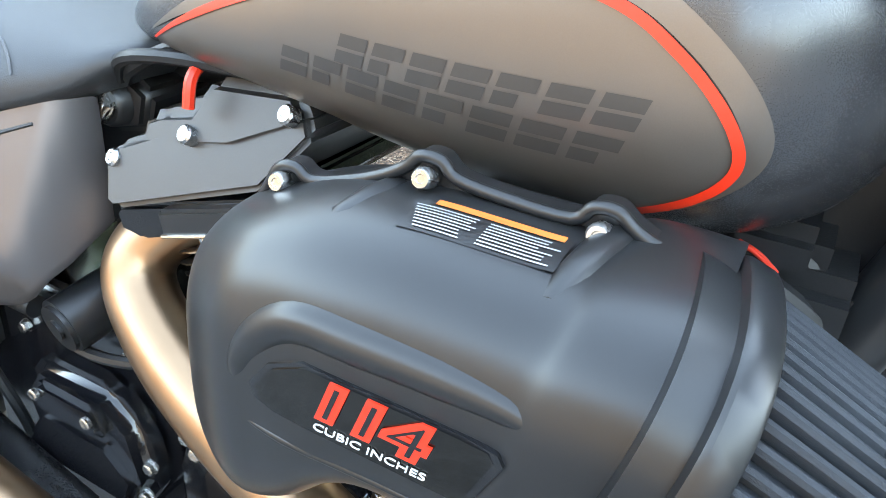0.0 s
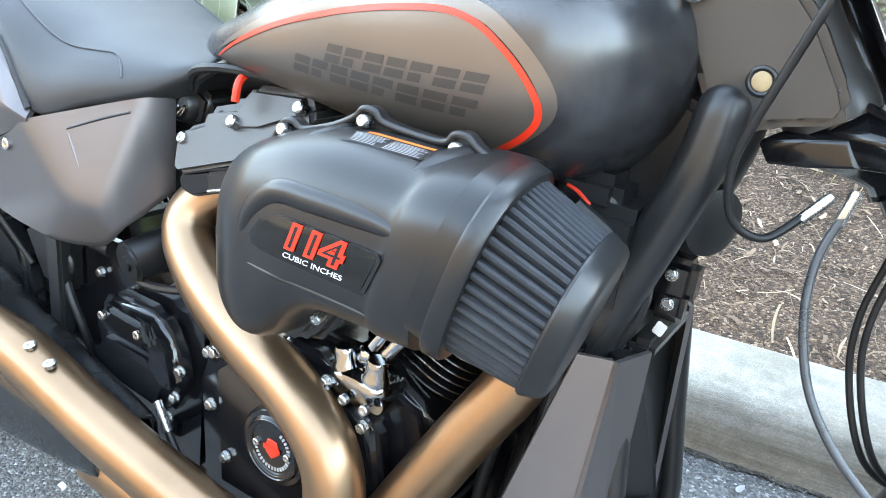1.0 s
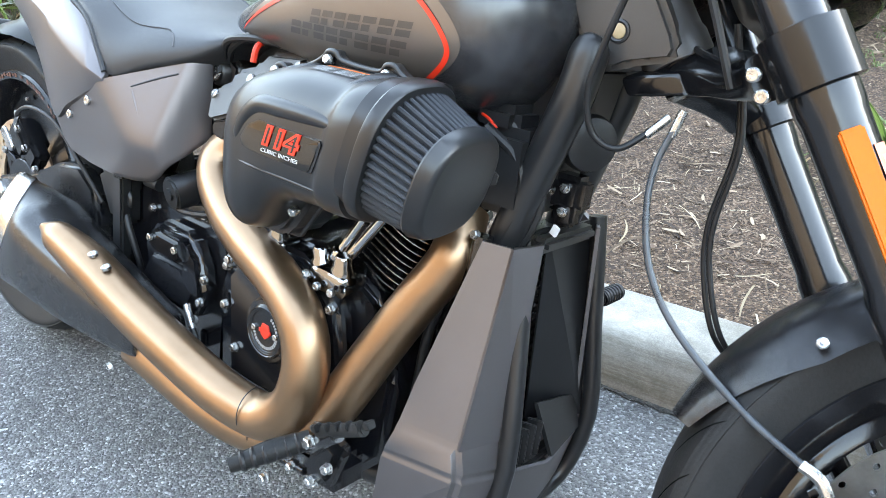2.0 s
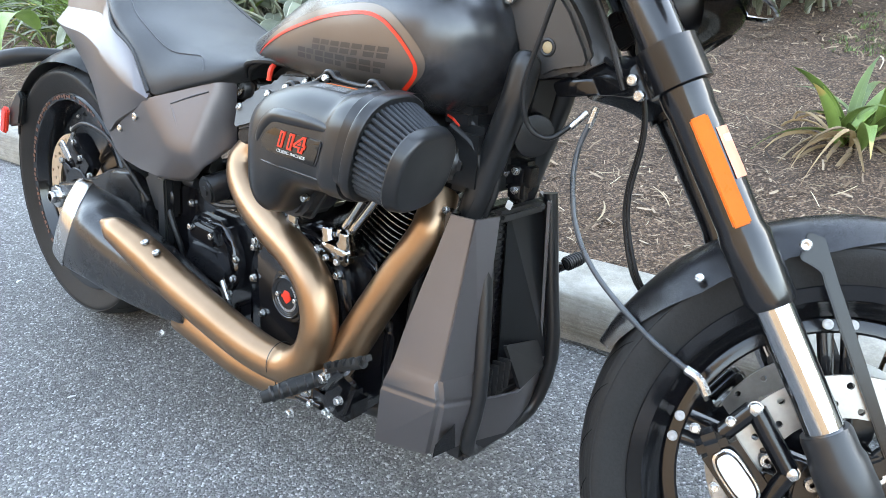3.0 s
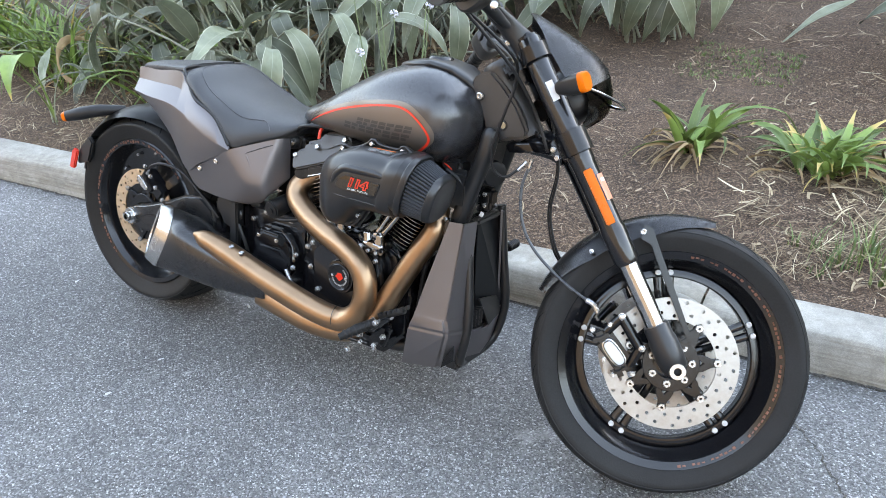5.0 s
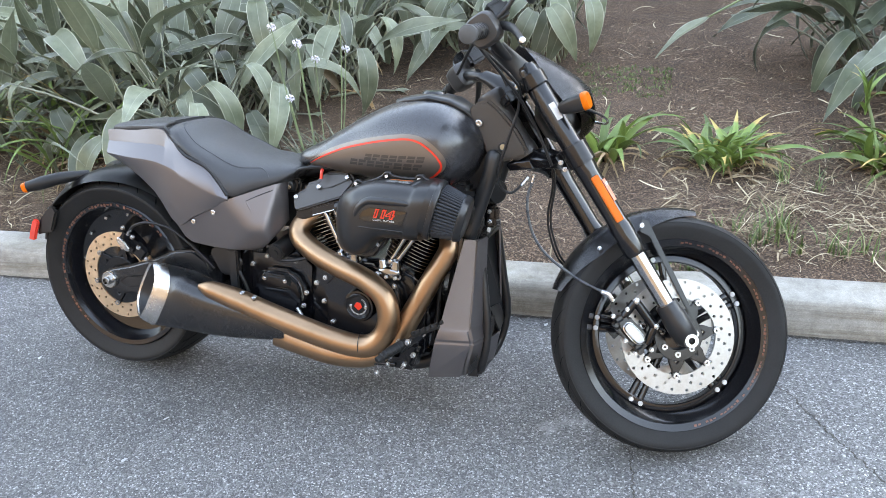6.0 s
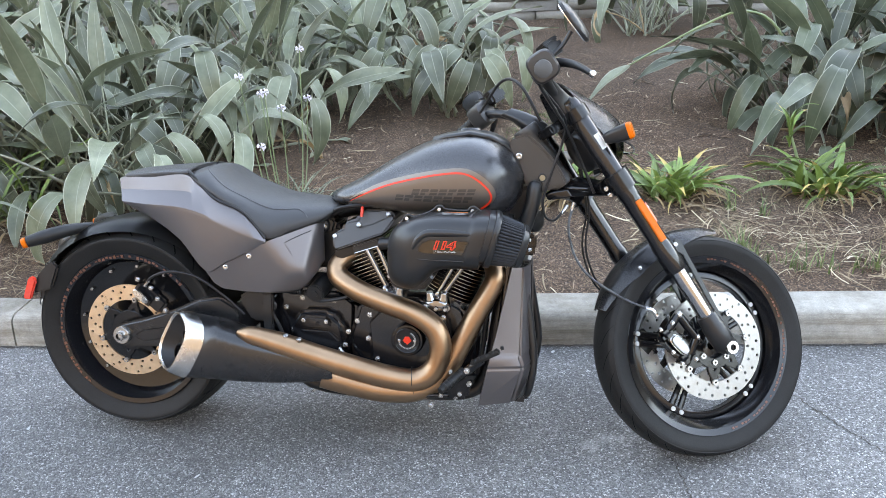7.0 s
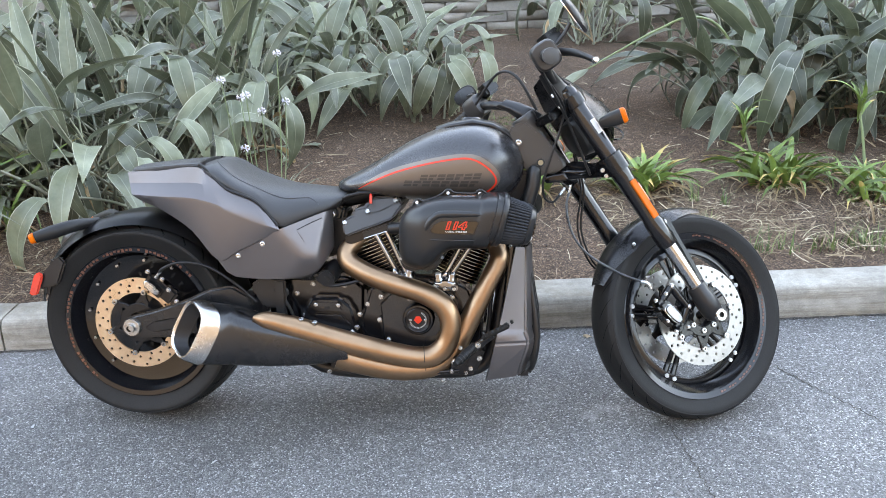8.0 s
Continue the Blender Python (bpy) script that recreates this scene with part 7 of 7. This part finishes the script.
HANG = [leaf_mesh("hanging_leaf", ribbon(l, w, dr, 78, 0.18, tw, 14, pe, 0.007, 0.04, 120 + k, 0.35), LEAF) for k, (l, w, dr, tw, pe) in enumerate(((0.44, 0.125, 158, 15, 0.5), (0.4, 0.115, 140, -20, 0.42), (0.47, 0.12, 165, 30, 0.56)))]
# copies of the broad leaves in the shade-darkened green
BIGSHADE = []
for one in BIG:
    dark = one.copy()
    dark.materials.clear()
    dark.materials.append(SHADELEAF)
    BIGSHADE.append(dark)
TAN = [leaf_mesh("withered_leaf", ribbon(l, w, dr, ri, fo, tw, 12, pe, 0.006, 0.2, 30 + k), DRYLEAF) for k, (l, w, dr, ri, fo, tw, pe) in enumerate(((0.3, 0.06, 160, 70, 0.8, 90, 0.4), (0.26, 0.05, 120, 55, 1.0, -120, 0.3)))]


def big_plant(x, y, count, seed, scale, label, spread=0.3, azim=(0, 360), tan=3, meshes=BIG):
    pl = thing("broadleaf_plant", label, "plant", "broadleaf plants", Matrix.Translation((x, y, soil_z(x, y) - 0.01)))
    spray(pl, meshes, count, seed, (-8, 34), spread, scale, azim)
    spray(pl, [meshes[i] for i in (2, 3, 5, 7)], count // 3, seed + 50, (10, 55), spread, scale, azim)
    if tan:
        spray(pl, TAN, tan, seed + 90, (0, 50), spread * 0.8, scale, azim, "withered_leaf")
    return pl


big_plant(-1.75, 1.72, 120, 11, (0.75, 1.15), "dense clump of grey-green broad leaves with pale margins", 0.42, tan=9)
big_plant(-2.6, 1.85, 70, 12, (0.8, 1.2), "dense clump of grey-green broad leaves with pale margins", 0.4)
big_plant(-1.3, 2.5, 60, 13, (0.85, 1.15), "grey-green broadleaf clump with arching leaves", 0.32)
drooping = big_plant(-0.62, 3.45, 40, 14, (0.85, 1.15), "broadleaf clump with long drooping blades", 0.32)
spray(drooping, HANG, 16, 27, (-10, 14), 0.25, (0.8, 1.1), (180, 360))
hanging = thing("broadleaf_plant", "broadleaf clump with hanging blades", "plant", "broadleaf plants", Matrix.Translation((-0.08, 3.0, soil_z(-0.08, 3.0) - 0.01)))
spray(hanging, HANG, 15, 21, (-10, 14), 0.2, (0.85, 1.1), (180, 360))
spray(hanging, HANG + BIG[:2], 16, 22, (-10, 10), 0.2, (0.9, 1.2))
big_plant(-2.7, 3.5, 60, 25, (1.0, 1.4), "tall broadleaf clump behind the others", 0.5)
big_plant(-3.6, 3.9, 50, 26, (1.1, 1.5), "tall broadleaf clump behind the others", 0.5)
slope_plant = big_plant(2.05, 2.75, 80, 15, (0.85, 1.2), "large broadleaf clump on the mulch slope, leaves coloured as in shade", 0.36, tan=5, meshes=BIGSHADE)
PETIOLE = leaf_mesh("leaf_stalk", tube([(2.02, 2.74, 0.35), (1.75, 2.7, 0.8), (1.55, 2.7, 0.9), (1.35, 2.72, 0.83), (1.12, 2.77, 0.7), (0.946, 2.827, 0.59)], [0.009, 0.008, 0.007, 0.007, 0.006, 0.005], 8), STALK)
long_leaf = leaf_mesh("arching_leaf", ribbon(0.4, 0.105, 18, -18, 0.25, 15, 14, 0, 0.006, 0.03, 55), LEAF)
for mesh, m in ((PETIOLE, Matrix.Identity(4)), (long_leaf, pose(0.946, 2.827, 0.59, 0, 0, 223))):
    ob = new(mesh.name, mesh)
    ob.parent = slope_plant
    ob.matrix_local = slope_plant.matrix_world.inverted() @ m
big_plant(2.85, 2.65, 60, 16, (0.9, 1.2), "large broadleaf clump on the mulch slope, leaves coloured as in shade", 0.4, meshes=BIGSHADE)
big_plant(1.35, 5.0, 24, 17, (0.9, 1.25), "upright broadleaf clump before the block wall", 0.2, tan=2)
kerb_plant = big_plant(-2.53, 0.8, 2, 23, (0.45, 0.6), "few broad green leaves leaning over the kerb", 0.06, (60, 120), tan=0)
KERBLEAF = leaf_mesh("drooping_leaf", ribbon(0.46, 0.1, 150, 82, 0.22, 10, 16, 0.36, 0.006, 0.03, 77), LILY)
for az, sc in ((-52, 1.0), (-100, 0.8)):
    ob = new("drooping_leaf", KERBLEAF)
    ob.parent = kerb_plant
    ob.matrix_local = pose(0, 0, 0, 0, 0, az) @ Matrix.Scale(sc, 4)
big_plant(-1.7, 3.5, 60, 18, (1.0, 1.4), "tall broadleaf clump behind the others", 0.5)
big_plant(-0.9, 4.6, 40, 24, (1.0, 1.4), "tall broadleaf clump behind the others", 0.4)
big_plant(-3.4, 2.4, 44, 19, (0.9, 1.3), "tall broadleaf clump behind the others", 0.5)
big_plant(3.0, 3.9, 50, 22, (1.0, 1.4), "tall broadleaf clump behind the others", 0.5)
big_plant(3.7, 2.8, 40, 20, (0.9, 1.3), "large broadleaf clump on the mulch slope, leaves coloured as in shade", 0.5, meshes=BIGSHADE)

STRAP = [leaf_mesh("strap_leaf", ribbon(l, w, dr, ri, 0.4, tw, 9, 0, 0.004, 0.03, 60 + k), LILY) for k, (l, w, dr, ri, tw) in enumerate(((0.27, 0.03, 75, 72, 15), (0.3, 0.034, 95, 62, -20), (0.23, 0.029, 60, 78, 10), (0.31, 0.031, 85, 55, 30)))]
STRAPDRY = [leaf_mesh("dry_strap_leaf", ribbon(l, 0.016, dr, ri, 0.7, 60, 9, 0, 0.004, 0.1, 70 + k), DRYLEAF) for k, (l, dr, ri) in enumerate(((0.28, 150, 60), (0.24, 120, 40)))]


def lily(x, y, count, seed, scale, label, dry=6, spread=0.06):
    pl = thing("strap_leaf_clump", label, "plant", "strap-leaved clumps", Matrix.Translation((x, y, soil_z(x, y) - 0.008)))
    spray(pl, STRAP, count, seed, (-10, 25), spread, scale)
    spray(pl, STRAPDRY, dry, seed + 5, (0, 40), spread, scale, name="dry_strap_leaf")


lily(0.52, 1.57, 22, 31, (1.05, 1.5), "small bright green strap-leaved clump with yellowed tips", 34, 0.05)
lily(1.0, 1.58, 66, 32, (0.85, 1.25), "bright green strap-leaved clump on mulch", 22, 0.11)
lily(1.72, 1.6, 60, 33, (0.8, 1.35), "green strap-leaved clump among dry stems", 30, 0.14)
lily(2.1, 1.45, 40, 34, (0.7, 1.2), "green strap-leaved clump among dry stems", 28, 0.16)
lily(2.6, 1.5, 26, 35, (0.7, 1.1), "green strap-leaved clump on mulch", 16, 0.16)

LONGSTRAP = [leaf_mesh("long_strap_leaf", ribbon(l, w, dr, ri, 0.4, tw, 10, 0, 0.004, 0.02, 90 + k), LEAF if k == 1 else LILY) for k, (l, w, dr, ri, tw) in enumerate(((0.7, 0.024, 75, 74, 15), (0.75, 0.028, 95, 68, -20), (0.6, 0.02, 60, 80, 10), (0.8, 0.03, 110, 66, 20)))]
for x, y, n, seed in ((-2.2, 1.3, 50, 36), (-2.9, 1.3, 80, 37), (-3.5, 1.4, 90, 38), (-4.1, 1.5, 90, 39), (-4.8, 1.5, 90, 40)):
    pl = thing("strap_leaf_clump", "dense clump of long green strap leaves over dry litter", "plant", "strap-leaved clumps", Matrix.Translation((x, y, soil_z(x, y) - 0.008)))
    spray(pl, LONGSTRAP, n, seed, (-10, 25), 0.2, (0.7, 1.05))
    spray(pl, STRAPDRY, 14, seed + 5, (0, 40), 0.2, (1.0, 1.4), name="dry_strap_leaf")

# flowering clump with thin stems and pale heads
fl_plant = thing("flower_clump", "grassy clump with thin stems and pale violet flower heads", "flower", m=Matrix.Translation((-0.8, 1.36, soil_z(-0.8, 1.36) - 0.01)))
THIN = [leaf_mesh("grass_leaf", ribbon(l, 0.009, dr, ri, 0.5, 10, 8, 0, 0.003, 0.0, 80 + k), LEAF) for k, (l, dr, ri) in enumerate(((0.3, 90, 80), (0.26, 120, 75), (0.34, 70, 82)))]
spray(fl_plant, THIN, 90, 41, (-12, 30), 0.13, (0.7, 1.1), name="grass_leaf")
HEAD = []
hrng = random.Random(8)
hb = None
for k in range(26):
    d = V(hrng.gauss(0, 1), hrng.gauss(0, 1), hrng.gauss(0.5, 0.8)).normalized()
    one = tube([V(0, 0, 0), d * 0.02, d * 0.031], [0.0009, 0.0014, 0.0055], 5, 1)
    hb = one if hb is None else join(hb, one)
head_mesh = leaf_mesh("flower_head", hb, PETAL)
FX, FY0 = -0.8, 1.36
for wx, wy, wz in ((-0.908, 1.251, 0.851), (-0.815, 1.286, 0.776), (-0.773, 1.362, 0.687), (-0.698, 1.541, 0.694), (-0.805, 1.131, 0.57), (-0.73, 1.606, 0.913), (-0.88, 1.42, 0.74)):
    dx, dy, h, lx, ly = wx - FX, wy - FY0, wz - soil_z(FX, FY0) + 0.01, 0.0, 0.0
    stem = part("flower_stem", tube([(dx * 0.5, dy * 0.5, 0), (dx * 0.8, dy * 0.8, h * 0.5), (dx + lx, dy + ly, h)], [0.0032, 0.0028, 0.0022], 6), STALK, fl_plant)
    hd = new("flower_head", head_mesh)
    hd.parent = stem
    hd.matrix_local = Matrix.Translation((dx + lx, dy + ly, h)) @ Matrix.Scale(0.66, 4)

# yellow-green shoots on leaning canes
for x, y, tx, ty, tz in ((1.68, 1.78, 1.6, 1.78, 0.42), (2.22, 1.72, 2.17, 1.78, 0.5)):
    z0 = soil_z(x, y)
    cane = thing("leaning_cane", "thin dry cane with yellow-green leaf shoots at its tip", "plant", "leaning canes", Matrix.Translation((x, y, z0)))
    part("cane", tube([(0, 0, -0.01), ((tx - x) * 0.55, (ty - y) * 0.55, (tz - z0) * 0.6), (tx - x, ty - y, tz - z0)], [0.008, 0.007, 0.006], 8), STALK, cane)
    rng = random.Random(int(x * 100))
    for k in range(11):
        ob = new("shoot_leaf", rng.choice(STRAP))
        ob.parent = cane
        ob.matrix_local = pose(tx - x, ty - y, tz - z0 - 0.06 + 0.01 * k, rng.uniform(-20, 20), rng.uniform(-25, 5), rng.uniform(0, 360)) @ Matrix.Scale(rng.uniform(0.55, 0.85), 4)


# ---- mulch, straw, grass ----
def strips(name, count, area, length, width, lift, tilt, mat, label, category, seed, bend=0.0, rows=2, dens=None):
    """A mass of small bent strips lying on the soil, in one mesh."""
    rng = random.Random(seed)
    verts, faces = [], []
    x0, x1, y0, y1 = area
    for _ in range(count):
        x, y = rng.uniform(x0, x1), rng.uniform(y0, y1)
        y += kerb_y(x) + 0.19
        if dens and rng.random() > dens(x, y):
            continue
        l, w = rng.uniform(*length), rng.uniform(*width)
        az, tl = rng.uniform(0, 2 * math.pi), radians(rng.gauss(0, tilt))
        d = V(math.cos(az) * math.cos(tl), math.sin(az) * math.cos(tl), math.sin(tl))
        s = V(-math.sin(az), math.cos(az), rng.uniform(-0.5, 0.5)).normalized()
        cv = rng.uniform(-bend, bend)
        c = V(x, y, soil_z(x, y) + rng.uniform(*lift) + abs(math.sin(tl)) * l * 0.4)
        base = len(verts)
        for k in range(rows + 1):
            t = k / rows - 0.5
            p = c + d * (l * t) + s * (cv * l * (0.25 - t * t)) + Z * (abs(cv) * l * 0.4 * (0.25 - t * t))
            ww = w * (1 - 0.5 * abs(t) * 2 * rng.random())
            verts += [(p + s * ww * 0.5).to_tuple(), (p - s * ww * 0.5).to_tuple()]
        for k in range(rows):
            faces.append((base + 2 * k, base + 2 * k + 1, base + 2 * k + 3, base + 2 * k + 2))
    me = bpy.data.meshes.new(name)
    me.from_pydata(verts, [], faces)
    me.materials.append(mat)
    return tagged(new(name, me), label, category, kind="stuff")


strips("bark_mulch", 105000, (-2.4, 3.0, 0, 5.2), (0.006, 0.027), (0.0012, 0.0045), (0.0, 0.008), 14, CHIPS, "brown bark mulch chips strewn over the soil", "mulch", 1, 0.3, 2, lambda x, y: min(1, max(0.04, 0.65 + 1.9 * noise.noise(V(x * 2.3, y * 2.3, 5)))) * (1 if y < 3.2 else 0.5) * min(1, 0.3 + 3 * max(0, y - kerb_y(x) - 0.19)))
strips("bark_pieces", 5200, (-2.0, 2.8, 0, 2.6), (0.02, 0.05), (0.004, 0.01), (0.003, 0.012), 13, CHIPS, "larger flakes of brown bark on the mulch", "mulch", 12, 0.25, 2, lambda x, y: min(1, max(0.05, 0.6 + 1.8 * noise.noise(V(x * 2.0, y * 2.0, 15)))) * min(1, 0.3 + 3 * max(0, y - kerb_y(x) - 0.19)))
strips("dry_straw", 5200, (-0.3, 2.8, 0, 1.2), (0.02, 0.09), (0.001, 0.003), (0.004, 0.022), 11, STRAW, "pale dry straw and stems lying on the bed", "straw", 2, 0.35, 4, lambda x, y: 0.08 + 0.92 * min(1, max(0, 0.55 + 2.4 * noise.noise(V(x * 4.5, y * 6, 3)))) * min(1, max(0, (x - 0.3) / 1.0)) * (0.35 + 0.65 * min(1, (y - kerb_y(x) - 0.19) / 0.25)))
strips("dry_thatch", 4200, (0.8, 2.9, 0.1, 1.0), (0.05, 0.16), (0.0012, 0.0035), (0.006, 0.045), 14, STRAW, "thatch of long pale dead grass stems", "straw", 9, 0.5, 5, lambda x, y: min(1, max(0.02, 0.45 + 3.0 * noise.noise(V(x * 3.6, y * 4.6, 9)))))
strips("kerb_straw", 1800, (-4.2, -1.6, 0, 0.75), (0.03, 0.13), (0.0015, 0.004), (0.004, 0.03), 12, STRAW, "pale dead leaf strips lying under the plants", "straw", 14, 0.5, 5)
strips("dead_leaves", 420, (0.7, 2.8, 0.05, 1.5), (0.04, 0.14), (0.005, 0.012), (0.006, 0.03), 12, STRAW, "pale flat dead leaves on the bed", "litter", 17, 0.7, 5, lambda x, y: min(1, max(0.1, 0.5 + 2.0 * noise.noise(V(x * 3, y * 4, 21)))))
strips("dry_litter", 900, (-2.8, 2.8, 0, 3.5), (0.05, 0.16), (0.003, 0.008), (0.003, 0.02), 10, STRAW, "scattered pale twigs and dry leaf strips", "litter", 3, 0.6, 4)


def tufts(name, count, area, height, seed, label, dens=None):
    rng = random.Random(seed)
    verts, faces = [], []
    x0, x1, y0, y1 = area
    for _ in range(count):
        x, y = rng.uniform(x0, x1), rng.uniform(y0, y1)
        if dens and rng.random() > dens(x, y):
            continue
        z = soil_z(x, y)
        for _ in range(rng.randint(4, 9)):
            h, az = rng.uniform(*height), rng.uniform(0, 2 * math.pi)
            lean = rng.uniform(0.1, 0.9)
            d, s = V(math.cos(az), math.sin(az), 0), V(-math.sin(az), math.cos(az), 0)
            w = rng.uniform(0.002, 0.005)
            o = V(x + rng.gauss(0, 0.012), y + rng.gauss(0, 0.012), z - 0.004)
            base = len(verts)
            for k in range(4):
                t = k / 3
                p = o + d * (lean * h * t * t) + Z * (h * t * (1 - 0.35 * lean * t))
                ww = w * (1 - t * 0.9)
                verts += [(p + s * ww).to_tuple(), (p - s * ww).to_tuple()]
            for k in range(3):
                faces.append((base + 2 * k, base + 2 * k + 1, base + 2 * k + 3, base + 2 * k + 2))
    me = bpy.data.meshes.new(name)
    me.from_pydata(verts, [], faces)
    me.materials.append(GRASS)
    return tagged(new(name, me), label, "grass", kind="stuff")


tufts("grass_tufts", 900, (0.9, 2.8, 0.85, 1.7), (0.04, 0.15), 4, "ragged green grass tufts among dry straw", lambda x, y: min(1, max(0, 3.0 * noise.noise(V(x * 2.2, y * 3, 4)))))
tufts("low_weeds", 170, (0.22, 0.78, 2.4, 2.9), (0.01, 0.026), 6, "low green weeds on the mulch")

tufts("kerb_seedlings", 9, (0.78, 0.92, 0.7, 0.78), (0.02, 0.05), 7, "small green seedlings by the kerb")

# ---- block wall at the back ----
wall = thing("wall_back", "grey split-face block retaining wall behind the planting", "wall", kind="structure", m=pose(0, 5.75, 0.42, 0, 0, 2.1))
part("wall_core", block((0, 0.2, 0.6), (60, 0.3, 1.9), 0), BLOCK, wall)
wrng = random.Random(21)
shapes = []
for k in range(5):
    b = block((0, 0, 0), (0.397, 0.12, 0.096), 0.003)
    for vtx in b.verts:
        if vtx.co.y < -0.04:
            vtx.co.y += wrng.uniform(-0.012, 0.012)
    shapes.append(leaf_mesh("wall_block", b, BLOCK))
for r in range(11):
    for c in range(-6, 14):
        ob = new("wall_block", shapes[wrng.randrange(5)])
        ob.parent = wall
        ob.matrix_local = Matrix.Translation((c * 0.4 + (0.2 if r % 2 else 0) - 0.6, 0.02 + wrng.uniform(-0.008, 0.008), -0.05 + 0.1 * r))

# ---- unseen plain building added behind the wall; it keeps the bed and the kerb in shade ----
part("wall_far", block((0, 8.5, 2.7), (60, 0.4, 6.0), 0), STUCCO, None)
tagged(bpy.data.objects["wall_far"], "unseen plain warm grey plastered wall added beyond the planting to cast shade", "wall", kind="structure")

# unseen walls added across the street: they block low sky and tint reflections
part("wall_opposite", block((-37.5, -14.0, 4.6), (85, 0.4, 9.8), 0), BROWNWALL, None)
tagged(bpy.data.objects["wall_opposite"], "unseen plain brown plastered wall added across the street to block low sky", "wall", kind="structure")
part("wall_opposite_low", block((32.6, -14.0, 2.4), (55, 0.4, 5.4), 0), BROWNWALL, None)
tagged(bpy.data.objects["wall_opposite_low"], "unseen lower brown plastered wall added across the street to shape reflections", "wall", kind="structure")
# unseen end walls, added to cut the glow of the horizon
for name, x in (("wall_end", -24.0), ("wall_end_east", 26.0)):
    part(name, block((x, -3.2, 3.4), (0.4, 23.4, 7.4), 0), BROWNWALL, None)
    tagged(bpy.data.objects[name], "unseen plain brown plastered wall added at the street's end to block sky glow", "wall", kind="structure")

# ---- litter on the road ----
def scrap(name, x, y, size, mat, seed, label, category, curl=0.006, group=""):
    rng = random.Random(seed)
    bm = bmesh.new()
    n = 9
    ring = [bm.verts.new((size * rng.uniform(0.6, 1.1) * math.cos(2 * math.pi * k / n), 0.55 * size * rng.uniform(0.6, 1.1) * math.sin(2 * math.pi * k / n), rng.uniform(0, curl))) for k in range(n)]
    mid = bm.verts.new((0, 0, curl * 0.4))
    for k in range(n):
        bm.faces.new((ring[k], ring[(k + 1) % n], mid))
    bmesh.ops.solidify(bm, geom=bm.faces[:], thickness=0.0012)
    ob = part(name, bm, mat, None)
    ob.matrix_world = pose(x, y, GZ + 0.002, 0, 0, rng.uniform(0, 360))
    return tagged(ob, label, category, group)


for k, (x, y, s) in enumerate(((-0.6, -0.31, 0.011), (0.435, 0.427, 0.013), (-0.612, -0.5, 0.012), (-1.25, -0.11, 0.012), (0.55, 0.3, 0.008), (1.68, 0.47, 0.011), (-0.35, -0.75, 0.006), (0.2, -0.55, 0.006))):
    scrap("paper_scrap", x, y, s, WHITEMARK, 100 + k, "tiny white scrap lying on the asphalt", "litter", 0.003, "white scraps")
scrap("fallen_leaf", -2.54, 0.3, 0.085, DRYLEAF, 130, "curled tan dead leaf on the asphalt by the kerb", "leaf", 0.03)
scrap("fallen_leaf", 0.6, 0.4, 0.02, DRYLEAF, 131, "small orange-brown dead leaf by the kerb", "leaf", 0.008)
